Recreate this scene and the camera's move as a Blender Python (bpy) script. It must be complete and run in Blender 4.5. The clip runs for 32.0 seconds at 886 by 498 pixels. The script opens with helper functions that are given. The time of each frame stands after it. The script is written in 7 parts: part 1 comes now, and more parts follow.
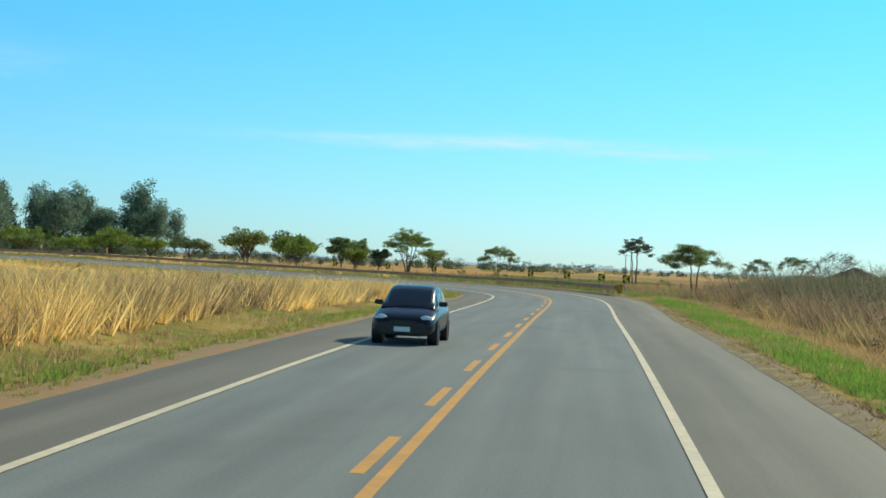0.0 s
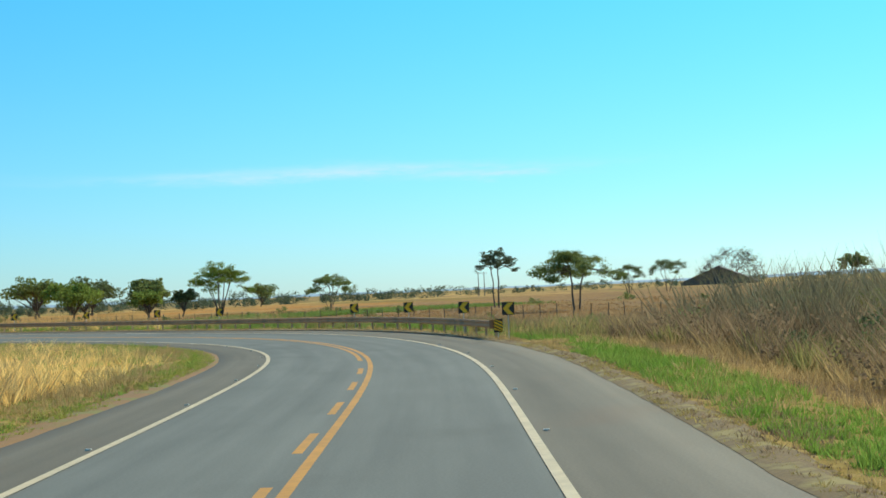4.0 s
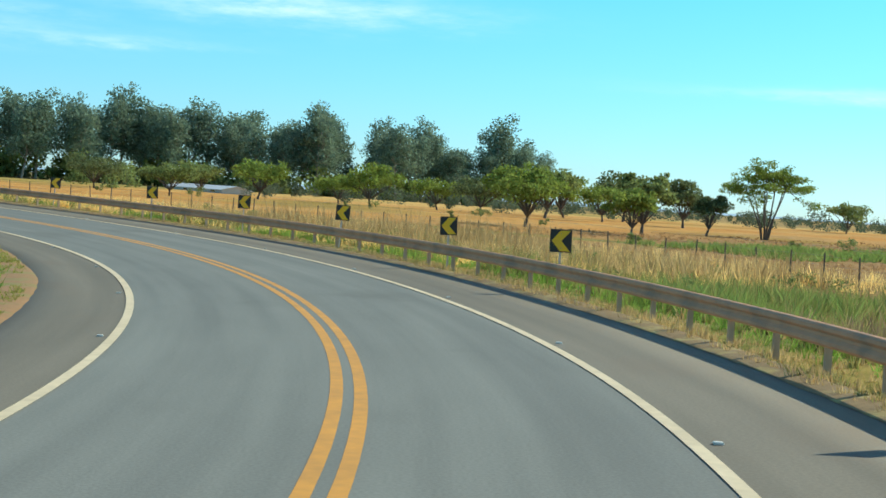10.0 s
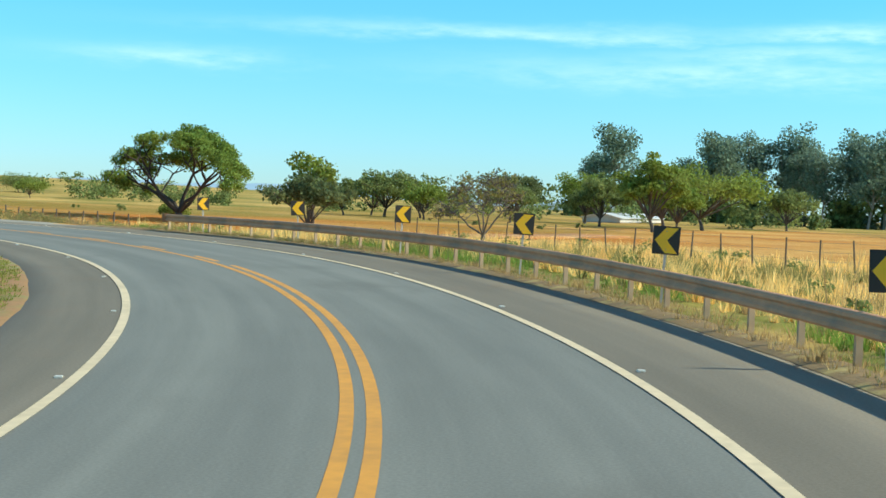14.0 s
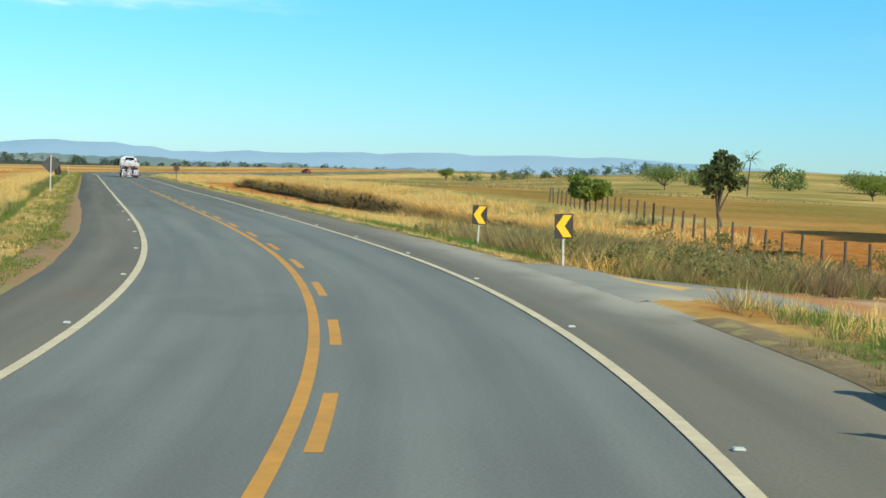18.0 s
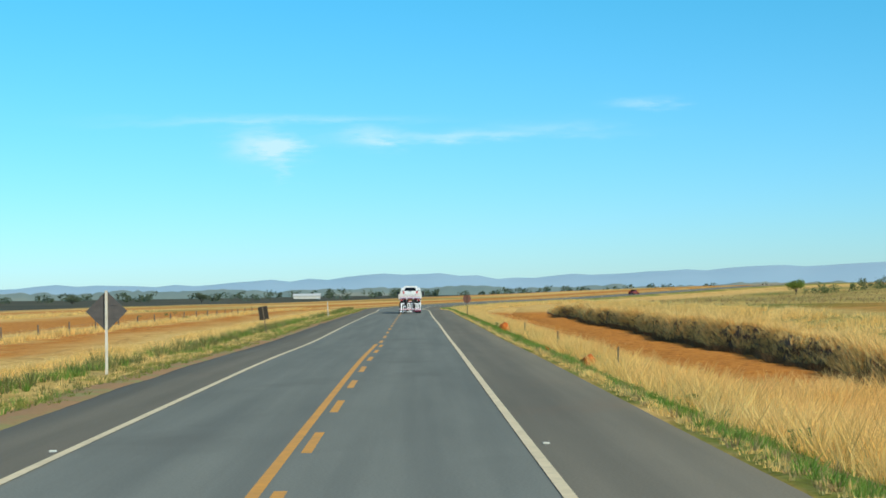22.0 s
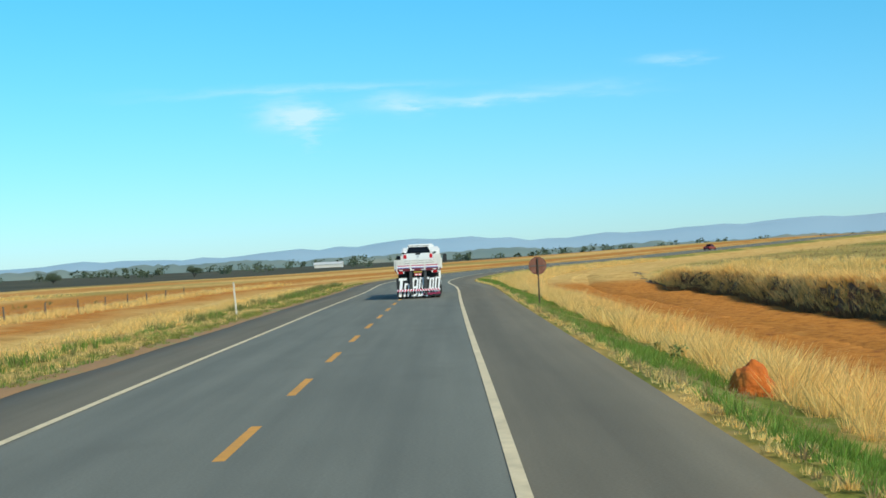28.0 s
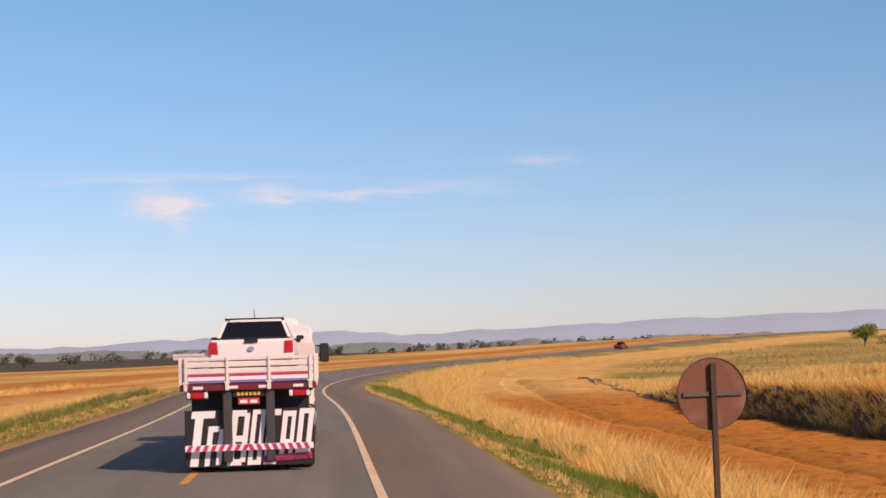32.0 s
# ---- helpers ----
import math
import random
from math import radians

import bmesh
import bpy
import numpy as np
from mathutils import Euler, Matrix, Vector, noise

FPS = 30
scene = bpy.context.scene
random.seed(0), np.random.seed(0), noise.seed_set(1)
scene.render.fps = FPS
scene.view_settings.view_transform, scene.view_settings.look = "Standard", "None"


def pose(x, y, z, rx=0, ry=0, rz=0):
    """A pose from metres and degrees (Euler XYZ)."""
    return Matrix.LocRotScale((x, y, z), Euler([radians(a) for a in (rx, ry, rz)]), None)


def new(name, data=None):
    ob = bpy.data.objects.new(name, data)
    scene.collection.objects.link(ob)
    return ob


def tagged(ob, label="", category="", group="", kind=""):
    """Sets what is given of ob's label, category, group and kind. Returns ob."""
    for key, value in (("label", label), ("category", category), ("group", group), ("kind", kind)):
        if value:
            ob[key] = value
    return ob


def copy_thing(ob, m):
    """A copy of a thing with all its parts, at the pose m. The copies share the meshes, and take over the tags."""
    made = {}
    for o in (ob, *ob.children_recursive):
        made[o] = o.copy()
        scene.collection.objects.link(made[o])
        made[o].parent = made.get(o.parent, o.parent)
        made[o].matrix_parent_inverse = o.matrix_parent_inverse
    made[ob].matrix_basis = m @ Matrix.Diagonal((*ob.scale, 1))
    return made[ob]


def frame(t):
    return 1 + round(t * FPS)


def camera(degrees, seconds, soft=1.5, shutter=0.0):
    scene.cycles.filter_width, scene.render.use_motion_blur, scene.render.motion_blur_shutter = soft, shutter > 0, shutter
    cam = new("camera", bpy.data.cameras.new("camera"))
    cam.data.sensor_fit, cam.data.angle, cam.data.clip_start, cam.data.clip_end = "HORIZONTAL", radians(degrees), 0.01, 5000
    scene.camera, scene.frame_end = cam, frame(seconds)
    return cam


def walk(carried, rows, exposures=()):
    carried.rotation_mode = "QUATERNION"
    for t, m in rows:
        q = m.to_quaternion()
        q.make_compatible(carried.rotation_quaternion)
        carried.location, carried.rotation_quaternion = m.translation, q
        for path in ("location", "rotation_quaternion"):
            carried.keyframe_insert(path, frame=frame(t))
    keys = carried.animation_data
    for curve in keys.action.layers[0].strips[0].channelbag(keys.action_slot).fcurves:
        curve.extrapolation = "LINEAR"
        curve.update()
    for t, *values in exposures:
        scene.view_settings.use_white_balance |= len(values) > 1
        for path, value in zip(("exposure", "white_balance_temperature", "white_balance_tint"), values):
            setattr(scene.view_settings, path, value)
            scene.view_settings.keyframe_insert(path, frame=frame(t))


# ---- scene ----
cam = camera(34.309, 32.0, soft=1.6)
# seconds, place in metres, turn in degrees
PATH = [
    (0, 2.18, 0.00, 2.33, 90.55, -2.39, 6.19),
    (0.5, 2.18, 6.00, 2.39, 90.15, -2.37, 4.82),
    (1, 2.16, 11.94, 2.45, 90.38, -1.17, 2.85),
    (1.5, 2.13, 17.80, 2.49, 90.93, 0.45, 0.40),
    (2, 2.09, 23.60, 2.54, 92.14, 1.86, -0.82),
    (2.5, 2.00, 29.35, 2.58, 92.42, 1.22, 0.61),
    (3, 1.91, 35.12, 2.59, 92.16, 1.62, 0.41),
    (3.5, 1.82, 40.88, 2.60, 91.90, 2.02, 0.30),
    (4, 1.72, 46.65, 2.60, 91.64, 2.43, 0.21),
    (4.5, 1.62, 52.47, 2.60, 91.38, 2.83, -0.00),
    (5, 1.54, 58.38, 2.59, 92.22, 2.53, 0.69),
    (5.5, 1.46, 64.40, 2.58, 93.31, 2.08, 1.01),
    (6, 1.40, 70.52, 2.57, 92.12, -0.54, 1.51),
    (6.5, 1.34, 76.71, 2.59, 89.01, -1.24, 2.77),
    (7, 1.24, 82.92, 2.61, 88.85, -1.58, 3.24),
    (7.5, 1.04, 89.15, 2.64, 88.80, -1.54, 5.43),
    (8, 0.68, 95.40, 2.62, 88.82, -1.27, 8.91),
    (8.5, 0.06, 101.68, 2.60, 88.73, -1.31, 12.46),
    (9, -0.82, 107.99, 2.58, 88.66, -1.58, 15.86),
    (9.5, -2.04, 114.31, 2.57, 88.23, -2.62, 19.51),
    (10, -3.68, 120.61, 2.56, 87.93, -3.57, 24.10),
    (10.5, -5.69, 126.82, 2.56, 88.38, -3.63, 29.65),
    (11, -8.17, 132.84, 2.55, 87.86, -4.06, 33.95),
    (11.5, -11.10, 138.62, 2.53, 87.16, -3.35, 38.16),
    (12, -14.44, 144.12, 2.52, 87.22, -2.22, 42.58),
    (12.5, -18.27, 149.29, 2.51, 87.55, -2.14, 46.78),
    (13, -22.45, 154.21, 2.52, 87.93, -2.12, 50.86),
    (13.5, -27.01, 158.84, 2.53, 88.22, -1.60, 54.07),
    (14, -31.93, 163.11, 2.56, 88.31, -1.94, 57.88),
    (14.5, -37.16, 167.06, 2.62, 88.06, -2.20, 62.04),
    (15, -42.71, 170.59, 2.68, 88.26, -1.99, 66.30),
    (15.5, -48.55, 173.67, 2.74, 88.45, -1.77, 70.48),
    (16, -54.64, 176.30, 2.85, 88.65, -1.55, 74.41),
    (16.5, -60.88, 178.60, 2.97, 88.84, -1.33, 78.15),
    (17, -67.31, 180.46, 3.09, 88.31, -1.88, 83.46),
    (17.5, -73.89, 181.86, 3.12, 87.76, -1.59, 87.89),
    (18, -80.60, 182.76, 3.16, 87.04, -2.27, 91.69),
    (18.5, -87.38, 183.02, 3.19, 86.74, -2.06, 95.93),
    (19, -94.17, 182.80, 3.21, 86.95, -2.10, 100.24),
    (19.5, -100.94, 182.15, 3.22, 86.25, -2.18, 103.84),
    (20, -107.66, 181.15, 3.24, 86.80, -1.73, 105.79),
    (20.5, -114.38, 179.92, 3.24, 89.23, -1.45, 105.35),
    (21, -121.14, 178.45, 3.23, 90.97, -0.08, 104.74),
    (21.5, -127.93, 176.80, 3.23, 91.80, 0.26, 104.53),
    (22, -134.77, 175.03, 3.24, 91.74, 0.83, 104.57),
    (22.5, -141.66, 173.26, 3.24, 91.30, 1.50, 106.11),
    (23, -148.56, 171.45, 3.25, 91.44, 1.55, 106.48),
    (23.5, -155.46, 169.64, 3.25, 90.89, 2.52, 105.72),
    (24, -162.38, 167.82, 3.25, 90.00, 3.48, 104.94),
    (24.5, -169.29, 165.96, 3.26, 89.42, 3.27, 104.58),
    (25, -176.16, 164.10, 3.26, 89.98, 3.23, 104.42),
    (25.5, -183.00, 162.26, 3.27, 90.53, 3.18, 104.21),
    (26, -189.81, 160.44, 3.24, 91.09, 3.13, 103.99),
    (26.5, -196.59, 158.63, 3.20, 91.64, 3.08, 103.88),
    (27, -203.31, 156.82, 3.16, 91.16, 2.96, 104.75),
    (27.5, -209.97, 155.02, 3.16, 90.78, 2.93, 105.38),
    (28, -216.58, 153.23, 3.17, 90.34, 2.79, 105.84),
    (28.5, -223.14, 151.35, 3.17, 90.35, 2.51, 106.17),
    (29, -229.71, 149.47, 3.19, 90.53, 2.26, 106.30),
    (29.5, -236.29, 147.58, 3.20, 91.00, 2.10, 106.37),
    (30, -242.87, 145.69, 3.22, 91.72, 2.13, 106.23),
    (30.5, -249.44, 143.78, 3.21, 93.03, 2.07, 106.33),
    (31, -255.97, 141.89, 3.21, 93.64, 1.95, 104.19),
    (31.5, -262.46, 140.01, 3.20, 93.88, 2.02, 101.94),
    (32, -268.92, 138.14, 3.20, 93.93, 1.68, 100.63),
]
walk(cam, [(t, pose(x, y, z, rx, ry, rz)) for t, x, y, z, rx, ry, rz in PATH],
     [(0, -0.1, 6450, 0), (2.5, -0.1, 6450, 0), (5, -0.2, 6450, 0), (6.0, -0.3, 6450, 0), (7.0, -0.05, 6450, 0), (9, 0.15, 6450, 0), (13, 0.4, 6450, 0), (15, 0.3, 6450, 0), (18, 0.1, 6500, 0), (22, -0.07, 6420, 1), (29.6, -0.07, 6420, 1), (30.0, -0.05, 6700, 12), (30.5, -0.08, 7600, 24), (31.0, -0.15, 9000, 40), (31.5, -0.18, 9100, 50), (32.0, -0.2, 9100, 52)])

# ---- sky, sun ----
SUN_AZ, SUN_EL = radians(36), radians(34.5)   # azimuth clockwise from +y
world = bpy.data.worlds.new("sky")
scene.world = world
world.use_nodes = True
wn, wl = world.node_tree.nodes, world.node_tree.links
wn.clear()
w_out = wn.new("ShaderNodeOutputWorld")
w_bg = wn.new("ShaderNodeBackground")
w_sky = wn.new("ShaderNodeTexSky")
w_sky.sky_type = 'NISHITA'
w_sky.sun_disc = False
w_sky.sun_elevation, w_sky.sun_rotation = SUN_EL, SUN_AZ
w_sky.air_density, w_sky.dust_density, w_sky.ozone_density = 1.0, 0.15, 3.0
w_bg.inputs["Strength"].default_value = 0.146
# thin high clouds: (azimuth left of +y, elevation, half width, half height, density), degrees
w_tc = wn.new("ShaderNodeTexCoord")
CLOUDS = [(4.5, 4.85, 7.5, 0.24, 0.8), (-1.5, 4.55, 2.6, 0.18, 0.85), (31.0, 7.2, 6.0, 0.6, 0.8), (47.5, 5.5, 9.0, 0.55, 0.45), (38.5, 5.3, 4.0, 0.3, 0.45),
          (55.0, 6.95, 9.0, 0.28, 0.5), (43.0, 7.1, 3.5, 0.3, 0.6), (45.0, 6.2, 5.0, 0.35, 0.45), (69.0, 5.5, 4.0, 0.4, 0.4), (75.6, 8.1, 2.6, 0.25, 0.4),
          (100.5, 6.4, 2.0, 0.3, 0.3), (111.6, 5.9, 1.0, 0.5, 1.3), (110.9, 5.2, 0.35, 0.5, 0.5), (111.5, 6.85, 4.5, 0.16, 0.4), (104.0, 6.2, 4.2, 0.2, 0.6),
          (107.4, 6.2, 1.1, 0.28, 0.75), (96.6, 7.3, 1.0, 0.18, 0.5)]


def w_math(kind, a, b=None, c=None):
    q = wn.new("ShaderNodeMath")
    q.operation = kind
    for k, v in enumerate((a, b, c)):
        if isinstance(v, (int, float)):
            q.inputs[k].default_value = v
        elif v is not None:
            wl.new(v, q.inputs[k])
    return q.outputs[0]


w_dir = wn.new("ShaderNodeSeparateXYZ")
wl.new(w_tc.outputs["Generated"], w_dir.inputs[0])
w_map = wn.new("ShaderNodeMapping")
w_map.inputs["Scale"].default_value = (1.0, 1.0, 5.0)
wl.new(w_tc.outputs["Generated"], w_map.inputs["Vector"])
w_nz = []
for sc in (9.0, 34.0):
    w_noise = wn.new("ShaderNodeTexNoise")
    w_noise.inputs["Scale"].default_value, w_noise.inputs["Detail"].default_value, w_noise.inputs["Roughness"].default_value = sc, 6.0, 0.6
    wl.new(w_map.outputs["Vector"], w_noise.inputs["Vector"])
    w_nz.append(w_math('SUBTRACT', w_noise.outputs["Fac"], 0.5))
w_az = w_math('MULTIPLY', w_math('ARCTAN2', w_math('MULTIPLY', w_dir.outputs["X"], -1.0), w_dir.outputs["Y"]), 57.2958)
w_el = w_math('MULTIPLY', w_math('ARCSINE', w_dir.outputs["Z"]), 57.2958)
w_el = w_math('MULTIPLY_ADD', w_nz[0], 1.1, w_math('MULTIPLY_ADD', w_nz[1], 0.45, w_el))
w_az = w_math('MULTIPLY_ADD', w_nz[1], 3.0, w_az)
w_sum = None
for ca, ce, cw, ch, cd in CLOUDS:
    u = w_math('POWER', w_math('DIVIDE', w_math('SUBTRACT', w_az, ca), cw), 2.0)
    v = w_math('POWER', w_math('DIVIDE', w_math('SUBTRACT', w_el, ce), ch), 2.0)
    g = w_math('MULTIPLY', w_math('POWER', 2.718, w_math('MULTIPLY', w_math('ADD', u, v), -0.9)), cd)
    w_sum = g if w_sum is None else w_math('MAXIMUM', w_sum, g)
w_fac = w_math('MINIMUM', w_math('MULTIPLY', w_sum, w_math('MULTIPLY_ADD', w_nz[1], 2.2, 0.75)), 0.9)
w_fac = w_math('MAXIMUM', w_fac, 0.0)
w_mix = wn.new("ShaderNodeMixRGB")
w_mix.inputs["Color2"].default_value = (4.6, 6.4, 7.3, 1)
w_tint = wn.new("ShaderNodeMixRGB")
w_tint.blend_type = 'MULTIPLY'
w_tint.inputs["Fac"].default_value = 1.0
w_sep = wn.new("ShaderNodeSeparateXYZ")
w_tr = wn.new("ShaderNodeValToRGB")
w_tr.color_ramp.elements[0].position, w_tr.color_ramp.elements[0].color = 0.0, (0.48, 0.71, 1.03, 1)
w_tr.color_ramp.elements[1].position, w_tr.color_ramp.elements[1].color = 0.25, (0.31, 1.02, 1.14, 1)
w_hi = w_tr.color_ramp.elements.new(0.5)
w_hi.color = (0.86, 0.93, 0.95, 1)
wl.new(w_tc.outputs["Generated"], w_sep.inputs[0])
wl.new(w_sep.outputs["Z"], w_tr.inputs["Fac"])
wl.new(w_tr.outputs["Color"], w_tint.inputs["Color2"])
wl.new(w_sky.outputs["Color"], w_tint.inputs["Color1"])
wl.new(w_tint.outputs["Color"], w_mix.inputs["Color1"])
wl.new(w_fac, w_mix.inputs["Fac"])
wl.new(w_mix.outputs["Color"], w_bg.inputs["Color"])
wl.new(w_bg.outputs["Background"], w_out.inputs["Surface"])

sun_way = Vector((math.sin(SUN_AZ) * math.cos(SUN_EL), math.cos(SUN_AZ) * math.cos(SUN_EL), math.sin(SUN_EL)))
sun = new("sun", bpy.data.lights.new("sun", 'SUN'))
sun.data.energy, sun.data.angle, sun.data.color = 4.6, radians(0.55), (1.0, 0.92, 0.76)
sun.rotation_mode = 'QUATERNION'
sun.rotation_quaternion = sun_way.to_track_quat('Z', 'Y')

# ---- materials ----
def node_mat(name):
    m = bpy.data.materials.new(name)
    m.use_nodes = True
    n, l = m.node_tree.nodes, m.node_tree.links
    return m, n, l, n["Principled BSDF"]


def mat(name, c1, c2=None, scale=3.0, rough=0.7, metal=0.0, bump=0.0, fine=0.0, coat=0.0, island=0.0, c3=None, big=0.15, squash=None, obj=False):
    """A painted or natural surface: two colours mixed by noise at two scales, with bump. island: value change from piece to piece."""
    m, n, l, b = node_mat(name)
    b.inputs["Roughness"].default_value = rough
    b.inputs["Metallic"].default_value = metal
    if coat:
        b.inputs["Coat Weight"].default_value = coat
    c2 = c2 or tuple(v * 0.8 for v in c1)
    tc = n.new("ShaderNodeTexCoord")
    vec = tc.outputs["Object"] if obj else n.new("ShaderNodeNewGeometry").outputs["Position"]
    if squash:
        mp = n.new("ShaderNodeMapping")
        mp.inputs["Scale"].default_value = squash
        l.new(vec, mp.inputs["Vector"])
        vec = mp.outputs["Vector"]
    n1 = n.new("ShaderNodeTexNoise")
    n1.inputs["Scale"].default_value = scale
    n1.inputs["Detail"].default_value = 7.0
    l.new(vec, n1.inputs["Vector"])
    n2 = n.new("ShaderNodeTexNoise")
    n2.inputs["Scale"].default_value = scale * big
    n2.inputs["Detail"].default_value = 4.0
    l.new(vec, n2.inputs["Vector"])
    r1 = n.new("ShaderNodeValToRGB")
    r1.color_ramp.elements[0].position, r1.color_ramp.elements[1].position = 0.34, 0.66
    r1.color_ramp.elements[0].color, r1.color_ramp.elements[1].color = (*c1, 1), (*c2, 1)
    mixf = n.new("ShaderNodeMath")
    mixf.operation = 'MULTIPLY_ADD'
    mixf.inputs[1].default_value = 0.5
    half = n.new("ShaderNodeMath")
    half.operation = 'MULTIPLY'
    half.inputs[1].default_value = 0.5
    l.new(n2.outputs["Fac"], half.inputs[0])
    l.new(n1.outputs["Fac"], mixf.inputs[0])
    l.new(half.outputs[0], mixf.inputs[2])
    l.new(mixf.outputs[0], r1.inputs["Fac"])
    col = r1.outputs["Color"]
    if c3:
        r2 = n.new("ShaderNodeValToRGB")
        r2.color_ramp.elements[0].position, r2.color_ramp.elements[1].position = 0.52, 0.66
        r2.color_ramp.elements[0].color, r2.color_ramp.elements[1].color = (0, 0, 0, 1), (1, 1, 1, 1)
        l.new(n2.outputs["Fac"], r2.inputs["Fac"])
        mx = n.new("ShaderNodeMixRGB")
        mx.inputs["Color2"].default_value = (*c3, 1)
        l.new(r2.outputs["Color"], mx.inputs["Fac"])
        l.new(col, mx.inputs["Color1"])
        col = mx.outputs["Color"]
    if island:
        g = n.new("ShaderNodeNewGeometry")
        hs = n.new("ShaderNodeHueSaturation")
        mr = n.new("ShaderNodeMapRange")
        mr.inputs["To Min"].default_value, mr.inputs["To Max"].default_value = 1 - island, 1 + island
        l.new(g.outputs["Random Per Island"], mr.inputs["Value"])
        l.new(mr.outputs["Result"], hs.inputs["Value"])
        l.new(col, hs.inputs["Color"])
        col = hs.outputs["Color"]
    l.new(col, b.inputs["Base Color"])
    if bump or fine:
        bp = n.new("ShaderNodeBump")
        bp.inputs["Strength"].default_value = bump or fine
        bp.inputs["Distance"].default_value = 0.05 if bump else 0.01
        l.new((n1 if bump else n2).outputs["Fac"], bp.inputs["Height"])
        l.new(bp.outputs["Normal"], b.inputs["Normal"])
    return m


def plain(name, c, rough=0.5, metal=0.0, coat=0.0):
    return mat(name, c, tuple(v * 0.88 for v in c), 6.0, rough, metal, coat=coat, obj=True)


# ---- the road's line: bends (1/km) every 12 m and heights every 20 m, from 30 m behind the start ----
BEND = [-0.78, -0.31, 0.16, 0.57, 0.18, -0.13, 0.42, -0.31, -0.45, 1.54, 4.19, 6.74, 9.86, 12.16, 12.56, 10.49, 11.87, 12.63, 12.47, 11.04, 10.76, 11.86, 10.25, 7.22, 4.96, 2.10, 1.07, -0.20, -0.05, -0.08, -0.30, 0.19, 0.21, -0.09, 0.10, 0.08, -0.10, -0.12, 0.05, -0.34, -0.06, 0.84, 1.25, 0.45, -1.20, -2.91, -4.10, -3.09, -2.08, -1.07, -1.07, -1.29, -1.50, -1.72, -1.96, -2.20, -2.42, -2.54, -2.66, -2.78, -2.77, -2.75, -2.72, -2.66, -2.56, -2.48, -2.40, -2.36, -2.33, -2.30, -2.31, -2.33, -2.34, -2.36, -2.40, -2.46, -2.51, -2.57, -2.60, -2.60, -2.60, -2.60]
RISE = [-0.30, -0.10, 0.10, 0.26, 0.27, 0.24, 0.29, 0.20, 0.17, 0.12, 0.17, 0.36, 0.71, 0.81, 0.89, 0.89, 0.92, 0.93, 0.94, 0.82, 0.85, 0.89, 0.87, 0.87, 0.86, 0.83, 0.75, 0.65, 0.67, 0.70, 0.69, 0.65, 0.64, 0.68, 0.71, 0.74, 0.79, 0.86, 1.07, 1.43, 1.83, 2.27, 2.80, 3.40, 4.00, 4.40, 4.80, 5.00, 5.00, 5.00]
TILT = 2.735
S = np.arange(-30.0, 920.0, 1.0)
_k = np.interp(S, np.arange(len(BEND)) * 12.0 - 30, BEND) / 1000
_th = np.concatenate([[0], np.cumsum((_k[1:] + _k[:-1]) / 2)])
_th -= np.interp(0, S, _th)
_mid = (_th[1:] + _th[:-1]) / 2
_x = np.concatenate([[0], np.cumsum(-np.sin(_mid))])
_y = np.concatenate([[0], np.cumsum(np.cos(_mid))])
_x -= np.interp(0, S, _x)
_y -= np.interp(0, S, _y)
_z = np.interp(S, np.arange(len(RISE)) * 20.0 - 30, RISE)
_z = np.convolve(np.pad(_z, 8, 'edge'), np.ones(17) / 17, 'valid')
_b = np.convolve(np.pad(_k, 10, 'edge'), np.ones(21) / 21, 'valid') * TILT


def at_np(s, d):
    """Road place: s metres along, d metres to the right of the centre line."""
    s, d = np.asarray(s, float), np.asarray(d, float)
    th = np.interp(s, S, _th)
    dd = np.clip(d, -8, 8)
    # past the ends the road runs straight on
    ex = np.where(s > S[-1], s - S[-1], np.where(s < S[0], s - S[0], 0))
    x = np.interp(s, S, _x) + d * np.cos(th) - ex * np.sin(th)
    y = np.interp(s, S, _y) + d * np.sin(th) + ex * np.cos(th)
    return x, y, np.interp(s, S, _z) + dd * np.interp(s, S, _b)


def at(s, d, up=0.0):
    x, y, z = at_np(s, d)
    return Vector((float(x), float(y), float(z) + up))


def heading(s):
    return float(np.degrees(np.interp(s, S, _th)))


def to_road(x, y):
    """Nearest road place (s, d) of world places."""
    x, y = np.asarray(x, float).ravel(), np.asarray(y, float).ravel()
    out_s, out_d = np.empty_like(x), np.empty_like(x)
    rs, rx, ry = S[::3], _x[::3], _y[::3]
    for i in range(0, len(x), 20000):
        q = slice(i, i + 20000)
        w = ((x[q, None] - rx) ** 2 + (y[q, None] - ry) ** 2).argmin(1)
        th = np.interp(rs[w], S, _th)
        px, py = x[q] - rx[w], y[q] - ry[w]
        out_s[q] = rs[w] - px * np.sin(th) + py * np.cos(th)
        out_d[q] = px * np.cos(th) + py * np.sin(th)
    return out_s, out_d


def bumps(x, y, f, seed):
    """Smooth pseudo-random waves between -1 and 1."""
    a = np.random.RandomState(seed)
    out = 0
    for i in range(5):
        an, ph, k = a.uniform(0, 6.28), a.uniform(0, 6.28), f * a.uniform(0.6, 1.7)
        out = out + np.sin((x * np.cos(an) + y * np.sin(an)) * k * 6.283 + ph)
    return out / 3.2


def step01(v, a, b):
    q = np.clip((v - a) / (b - a), 0, 1)
    return q * q * (3 - 2 * q)


def bank_line(s):
    """Offset of the high grass bank that closes the tilled strip."""
    return 20.6 + (np.asarray(s, float) - 361) * 0.022 + 0.5 * np.sin(np.asarray(s, float) * 0.11) + 0.3 * np.sin(np.asarray(s, float) * 0.37)


